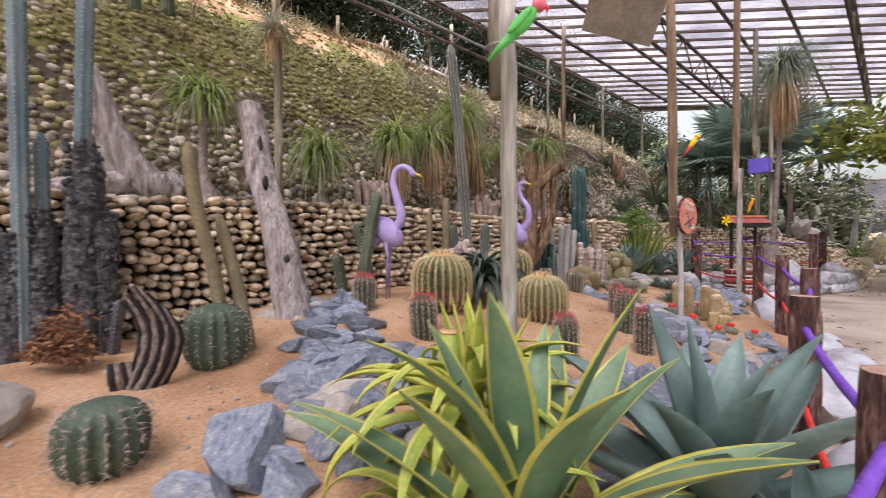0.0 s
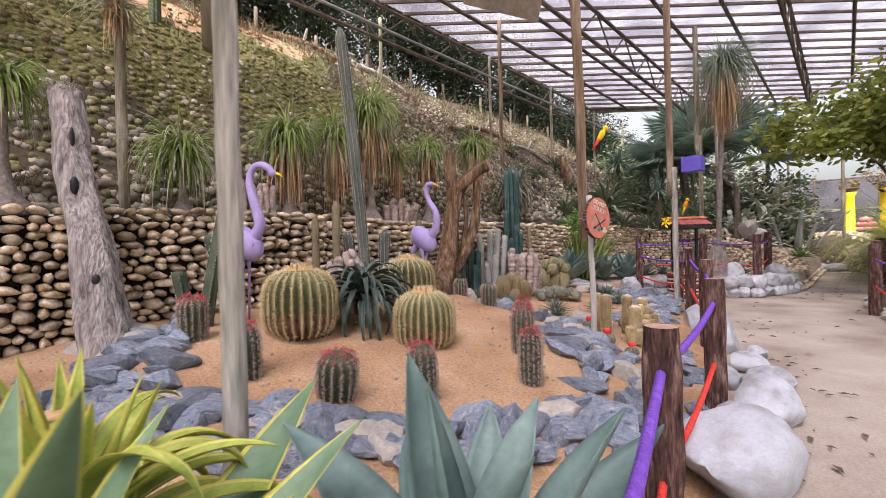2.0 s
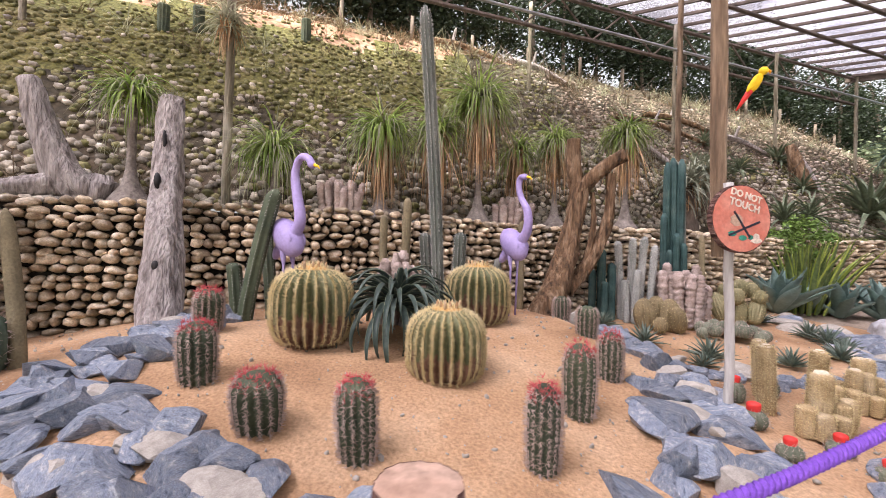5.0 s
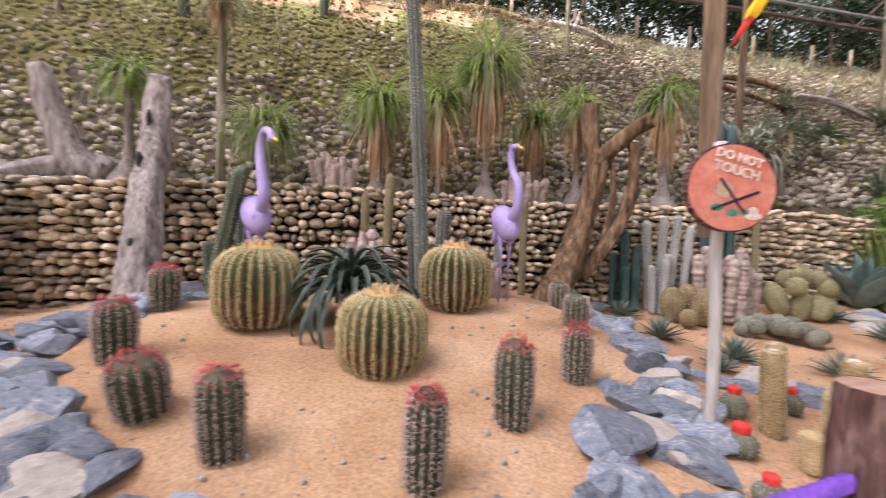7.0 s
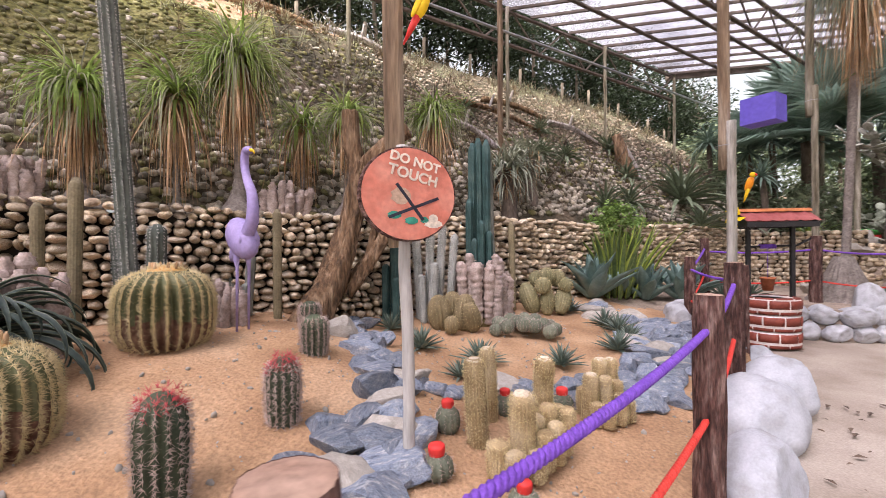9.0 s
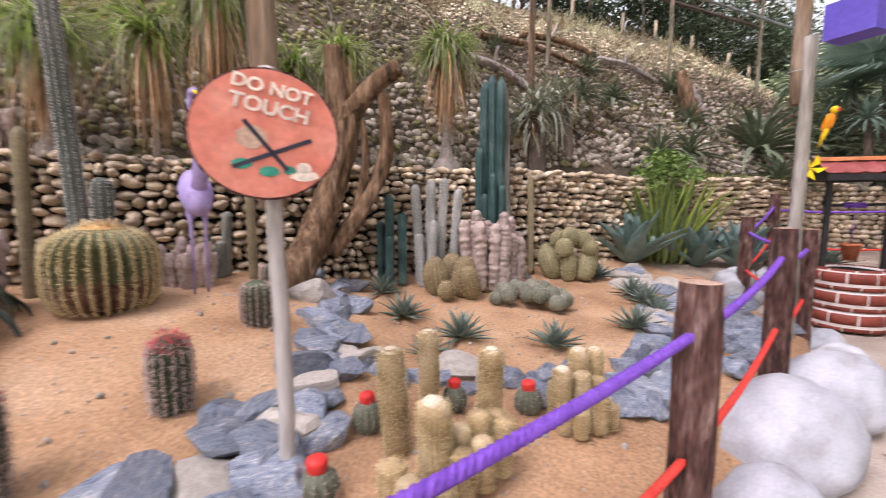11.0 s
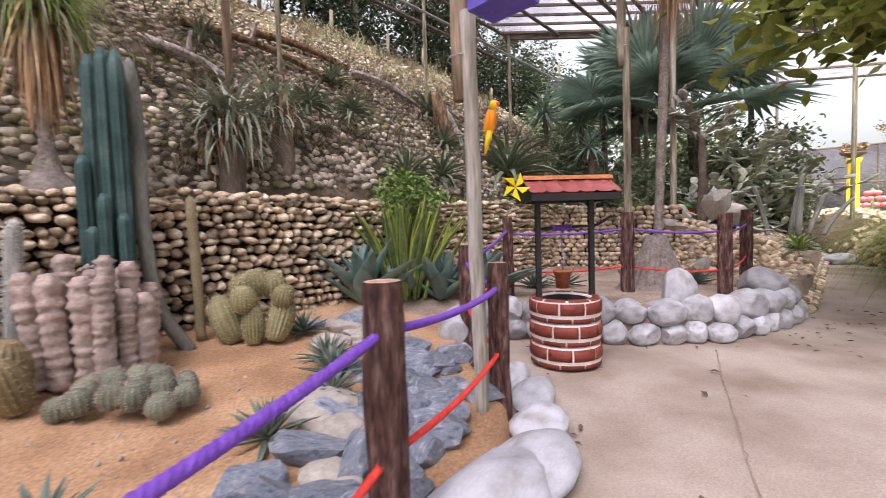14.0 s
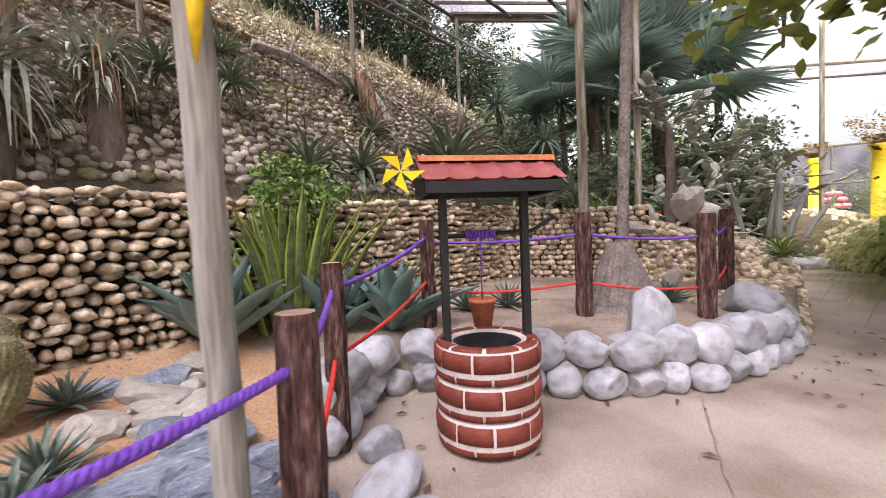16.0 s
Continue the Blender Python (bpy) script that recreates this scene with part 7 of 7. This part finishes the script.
def fern():
    ob = thing("fern_shrub", (5.0, 12.15, 0.9), "bright green feathery shrub over the cobble wall", "shrub")
    raw("foliage", *leaves_cloud(2600, (0, 0, 0.85), (0.55, 0.4, 0.42), 0.085, 14, 30), mat("fresh_green_leaf", [(0.09, 0.17, 0.03), (0.2, 0.3, 0.07)], 4, 0.55, 0, 30, 0.05, 0.2, island=0.4), ob, smooth=False)
    for k in range(5):
        raw("stem", *limb([(0, 0, -0.5), (0.1 * (k - 2), 0.02, 0.4), (0.2 * (k - 2), 0.05 * k, 0.95)], [0.012, 0.009, 0.004], k, 0.05, 6), TRUNK, ob)


fern()


def bromeliad_mass():
    for (x, y, z), sd, size in (((3.12, 10.98, 2.55), 1, 0.74), ((3.42, 11.8, 2.9), 2, 0.5)):
        ob = thing("air_plant_clump", (x, y, z), "clump of silvery spiky air plants on a dark stump", "plant", "air plant clumps")
        raw("stump", *limb([(0.1, -0.1, -0.9), (0.05, 0, -0.3), (0, 0, 0.1)], [0.16, 0.13, 0.2], sd, 0.2, 14), TRUNK, ob)
        raw("leaves", *blades(260, size, 75, 0.019, sd, -30, 80, 6, (0, 0, 0.12), 0.1), mat("silver_leaf", [(0.24, 0.265, 0.19), (0.42, 0.435, 0.34)], 4, 0.7, 0, 30, 0.1, 0.2, island=0.3), ob)
        raw("dead_leaves", *blades(140, 0.4, 60, 0.008, sd + 7, -80, -30, 6, (0, 0, 0.0), 0.12), DRYBLADE, ob)
    raw("flower_spike", *tube([(0, 0, 0.1), (0.02, 0, 0.3)], [0.03, 0.008], 6), REDP, ob, "red flower spike")


bromeliad_mass()


def pole_tuft(x, y, z):
    ob = thing("air_plant", (x, y, z), "grey air plant tied round a slim roof pole", "plant")
    raw("leaves", *blades(150, 0.42, 80, 0.009, 61, -10, 80, 6, (0, 0, 0), 0.05), PALEBLADE, ob)
    raw("dead_leaves", *blades(90, 0.4, 50, 0.008, 62, -85, -40, 5, (0, 0, 0), 0.05), DRYBLADE, ob)


pole_tuft(-1.8, 5.38, 3.95)

# ---- dry brush and small growth on the slope ----
rr = random.Random(44)
chunks, dry = [], []
for i in range(900):
    s, d = rr.uniform(-4, 18), rr.uniform(0.7, 5.2)
    if s < 5 and d < 2.6 and rr.random() < 0.7:
        continue
    p = at_sd(s, d, hill(s, d))
    (dry if rr.random() < 0.75 else chunks).append(blades(26, rr.uniform(0.25, 0.5), 70, 0.005, i, 10, 85, 4, p, 0.05))
tagged(raw("dry_brush", *join(dry), BRUSH), "tufts of dry brown grass on the slope", "dry grass", "", "stuff")
tagged(raw("slope_grass", *join(chunks), PALEBLADE), "tufts of pale green grass on the slope", "grass", "", "stuff")
twigs = []
for i in range(170):
    s, d = rr.uniform(4, 18), rr.uniform(0.9, 4.6)
    p = at_sd(s, d, hill(s, d))
    q = p + Vector((rr.gauss(0, 0.25), rr.gauss(0, 0.25), rr.uniform(0.1, 0.6)))
    twigs.append(tube([p, p.lerp(q, 0.5) + Vector((rr.gauss(0, 0.05), rr.gauss(0, 0.05), 0)), q], [0.012, 0.008, 0.003], 5))
tagged(raw("dry_twigs", *join(twigs), TRUNK), "bare grey-brown twigs standing on the slope", "twigs", "", "stuff")
for s, d in ((-0.9, 2.55), (-0.45, 2.7), (1.2, 2.9)):
    p = at_sd(s, d, hill(s, d) - 0.05)
    columns("column_cactus", p, [(0, 0, 0.45, 0.09, 0, 0)], DARKCACTUS, "short dark column cactus high on the slope", ribs=10, depth=0.2)

# ---- leaf litter and pebbles ----
lit = []
for i in range(620):
    x, y = rr.uniform(2, 16), rr.uniform(0, 18)
    if i > 500:
        q = at_sd(rr.uniform(1, 14), 0)
        s, d = to_sd(q.x, q.y)
        q = at_sd(s, edge(s) - 0.3 - abs(rr.gauss(0, 0.35)))
        x, y = q.x, q.y
    s, d = to_sd(x, y)
    if d > edge(s) - 0.15 or d < edge(s) - 5:
        continue
    a, k = rr.uniform(0, 6.28), rr.uniform(0.02, 0.06)
    c, n_ = math.cos(a), math.sin(a)
    lit.append(([(x + k * c, y + k * n_, 0.022), (x - 0.35 * k * n_, y + 0.35 * k * c, 0.03), (x - k * c, y - k * n_, 0.02), (x + 0.35 * k * n_, y - 0.35 * k * c, 0.034)], [(0, 1, 2, 3)]))
tagged(raw("leaf_litter", *join(lit), mat("dead_leaf", [(0.09, 0.06, 0.045), (0.2, 0.14, 0.1)], 6, 0.85, 0, 30, 0.1, 0.2, island=0.4), smooth=False), "scattered dry brown leaves on the path", "leaf litter", "", "stuff")
peb = []
for i in range(4200):
    x, y = rr.uniform(-2.5, 5.2), rr.uniform(1.5, 11)
    s, d = to_sd(x, y)
    if edge(s) + 0.2 < d < -0.1:
        k = rr.uniform(0.003, 0.009) if rr.random() < 0.85 else rr.uniform(0.009, 0.02)
        peb.append(Matrix.LocRotScale(Vector((x, y, soil(s, d) + 0.004)), Euler((rr.random() * 3, rr.random() * 3, 0)), (k * 1.3, k, k * 0.7)))
tagged(raw("pebbles", *(lambda q: (list(map(tuple, q[0])), q[1]))(scatter(ball(1, 0, 0.2, 1, 3), peb)), PALEROCK), "small pebbles scattered on the sandy beds", "pebbles", "", "stuff")

# ---- far garden: yellow columns, grasses ----
def cobble_mound(x, y, r, h, seed):
    """A low heap of earth faced with cobbles at the end of the path."""
    ob = thing("cobble_mound", (x, y, 0), "low earth mound faced with river cobbles at the path's end", "mound", "cobble mounds")
    v, f = ball(3, 0, 0.12, 1.2, seed)
    raw("earth_core", [(a * r, b * r, max(-0.1, c * h)) for a, b, c in v], f, EARTH, ob)
    rr = random.Random(seed)
    ms = []
    for i in range(900):
        a, u = rr.uniform(0, 6.28), rr.random()
        k = math.sqrt(1 - u * u)
        ms.append(Matrix.LocRotScale(Vector((r * k * math.cos(a), r * k * math.sin(a), h * u)), Euler((rr.random(), rr.random(), a)), (0.11, 0.09, 0.075)))
    q = scatter(shapes[0], ms)
    tagged(raw("cobbles", list(map(tuple, q[0])), q[1], COBBLE, ob), "", "", "", "stuff")


cobble_mound(18.4, 19.6, 2.3, 1.5, 3)
cobble_mound(18.6, 16.6, 2.0, 1.3, 5)
for x, y, z, h, k in ((22.1, 23.0, 1.35, 2.2, 0.8), (18.9, 18.0, 1.1, 2.1, 1.7)):
    ob = thing("yellow_column", (x, y, z), "yellow painted column carrying a brown flower bowl", "column", "yellow columns")
    raw("shaft", *tube([(0, 0, 0), (0, 0, 0.1), (0, 0, 0.12), (0, 0, h - 0.2), (0, 0, h)], [0.27, 0.27, 0.2, 0.19, 0.28], 20), YELLOW, ob)
    raw("bowl", *ring_profile([(0.05, h), (0.36, h + 0.16), (0.4, h + 0.22), (0.34, h + 0.22), (0.05, h + 0.08)], 24), TRUNK, ob, "brown bowl")
    raw("flowers", *leaves_cloud(900, (0, 0, h + 0.4), (0.5 * k, 0.5 * k, 0.3 * k), 0.1, int(x), 14), mat("russet_leaf", [(0.15, 0.09, 0.05), (0.3, 0.2, 0.1)], 4, 0.7, 0, 30, 0.05, 0.2, island=0.4), ob, "russet trailing plant", smooth=False)
for i, (x, y) in enumerate(((14.0, 12.9), (14.8, 13.8), (15.8, 14.9), (17.0, 16.0))):
    ob = thing("grass_clump", (x + 0.45, y - 0.45, 0.15), "tall clump of yellow-green arching grass beside the path", "grass", "path grasses")
    raw("blade_mass", *blades(760, 3.3, 120, 0.009, 500 + i, 66, 89, 9, (0, 0, 0), 0.15), mat("yellow_green_blade", [(0.2, 0.29, 0.05), (0.42, 0.48, 0.13)], 3, 0.6, 0, 30, 0.1, 0.2, island=0.35, thin=0.4), ob)


def right_bed():
    out = []
    line = [(6.2, 4.2), (7.5, 6.2), (9.5, 9.0), (11.3, 10.7), (13.2, 12.6), (15.6, 15.1), (24, 23.7)]
    for i in range(60):
        k = i / 59 * (len(line) - 1)
        j = min(int(k), len(line) - 2)
        p = Vector(line[j]).lerp(Vector(line[j + 1]), k - j)
        n = (Vector(line[j + 1]) - Vector(line[j])).normalized()
        out.append([(p.x + n.y * w, p.y - n.x * w, z + 0.03 * noise.noise((p.x, p.y, w))) for w, z in ((0, -0.03), (0.12, 0.12), (0.5, 0.18), (2.5, 0.3), (8, 0.35))])
    return out


tagged(grid_object("planting_strip", right_bed(), EARTH, flip=True), "dark planted strip across the path", "soil bed")
rock_line = [(6.2, 4.2), (7.5, 6.2), (9.5, 9.0), (11.3, 10.7), (13.2, 12.6), (15.6, 15.1)]
for a, b in zip(rock_line, rock_line[1:]):
    a, b = Vector(a), Vector(b)
    for k in range(9):
        p = a.lerp(b, (k + RND.random()) / 9)
        r = RND.uniform(0.08, 0.14)
        stone("pale", p.x, p.y, 0.06, r * 1.2, r, r * 0.7, "brown cobble edging the planted strip", "strip edging cobbles", "edging_cobble")

# ---- last small things ----
joint = [Vector(p) for p in ((8.5, 10.65, 0.016), (7.9, 9.62, 0.016), (7.48, 8.86, 0.016), (7.15, 8.28, 0.016), (6.75, 7.5, 0.016))]
joint = [p + Vector((0.03 * noise.noise(p * 3 + Vector((i, 0, 0))), 0, 0)) for i, p in enumerate(curve_pts(joint, 10))]
jv = [q for i, p in enumerate(joint) for q in (p - Vector((0.003 + 0.004 * abs(noise.noise(p * 7)), 0, 0)), p + Vector((0.003 + 0.006 * abs(noise.noise(p * 9)), 0, 0)))]
tagged(raw("slab_joint", jv, [(2 * i, 2 * i + 1, 2 * i + 3, 2 * i + 2) for i in range(len(joint) - 1)], mat("joint_dirt", [(0.2, 0.15, 0.115), (0.34, 0.27, 0.215)], 8, 0.95, 0.3, 40)), "dirt-filled joint between slabs of the path", "joint", "", "structure")
gb = thing("glass_ball", (-1.78, 4.78, 1.86), "small deep-blue glass ball on the wall's ledge", "ornament")
raw("ball", *blob((0, 0, 0), (0.05, 0.05, 0.05)), mat("blue_glass", [(0.01, 0.01, 0.4), (0.03, 0.03, 0.6)], 4, 0.15, 0, 30), gb)
sc = thing("russet_succulent", (-2.3, 2.95, soil_z(-2.3, 2.95)), "russet dried succulent clump at the foot of columns", "plant")
raw("foliage", *leaves_cloud(1500, (0, 0, 0.2), (0.22, 0.2, 0.22), 0.05, 71, 18), mat("russet_clump", [(0.14, 0.06, 0.03), (0.3, 0.15, 0.07)], 5, 0.8, 0, 40, 0.05, 0.2, island=0.4), sc, smooth=False)
stone("pale", -1.88, 2.1, 0.4, 0.27, 0.22, 0.2, "large mossy pale stone on the sandy bed", "large bed rocks")

KNOB = mat("dark_corky_skin", [(0.022, 0.021, 0.024), (0.07, 0.068, 0.075), (0.17, 0.165, 0.17)], 22, 0.9, 0.9, 60, 0.1, 0.45, depth=0.03)


def corky_column(x, y, h, r, seed, lean=0.0):
    """A rough dark old column, its skin all knobs and withered offsets."""
    z = soil_z(x, y) - 0.03
    ob = thing("corky_column_cactus", (x, y, z), "dark grey corky column cactus covered in knobs before the wall", "cactus", "dark corky columns")
    raw("column", *limb([(0, 0, 0), (lean * 0.4, 0, h * 0.4), (lean, 0.02, h * 0.8), (lean * 1.1, 0, h)], [r * 1.1, r, r * 0.9, r * 0.5], seed, 0.16, 26), KNOB, ob)
    rr = random.Random(seed)
    shape = ball(1, 0, 0.3, 1.5, seed)
    ms = []
    for i in range(170):
        u, a = rr.random() ** 0.9, rr.uniform(0, 6.28)
        k = r * rr.uniform(0.12, 0.3)
        ms.append(Matrix.LocRotScale(Vector((lean * u + r * 0.98 * math.cos(a), r * 0.98 * math.sin(a), h * u)), Euler((rr.random(), rr.random(), a)), (k, k, k * rr.uniform(0.7, 1.5))))
    q = scatter(shape, ms)
    raw("knobbly_skin", list(map(tuple, q[0])), q[1], KNOB, ob)["kind"] = "stuff"


for x, y, h, r, lean in ((-2.56, 3.42, 1.75, 0.12, 0.05), (-2.45, 3.5, 1.2, 0.09, 0.03), (-2.72, 3.28, 1.2, 0.09, -0.03), (-2.92, 3.2, 1.0, 0.1, 0.0)):
    corky_column(x, y, h, r, int(-x * 100), lean)

dr = thing("painted_drum", (12.0, 17.6, 1.3), "low drum painted in green, red and blue bands", "drum")
for k, m in enumerate((BLUEP, REDP, GREENP)):
    raw("band", *tube([(0, 0, 0.16 * k), (0, 0, 0.16 * k + 0.155)], [0.42, 0.42], 28), m, dr)


def pink_ornament(x, y, z):
    ob = thing("flower_ornament", (x, y, z), "tiered bright pink flower ornament at the path's end", "ornament")
    raw("stem", *tube([(0, 0, -1.2), (0, 0, 0.75)], 0.05, 8), GREENP, ob, "green stem")
    for tier, (h, r, n) in enumerate(((0.1, 0.42, 9), (0.35, 0.3, 7), (0.58, 0.16, 5))):
        for k in range(n):
            a = 6.283 * k / n + tier
            raw("bloom", *blob((r * math.cos(a), r * math.sin(a), h), (0.13, 0.13, 0.1), None, 2), PINKP, ob)


pink_ornament(23.1, 23.2, 1.6)
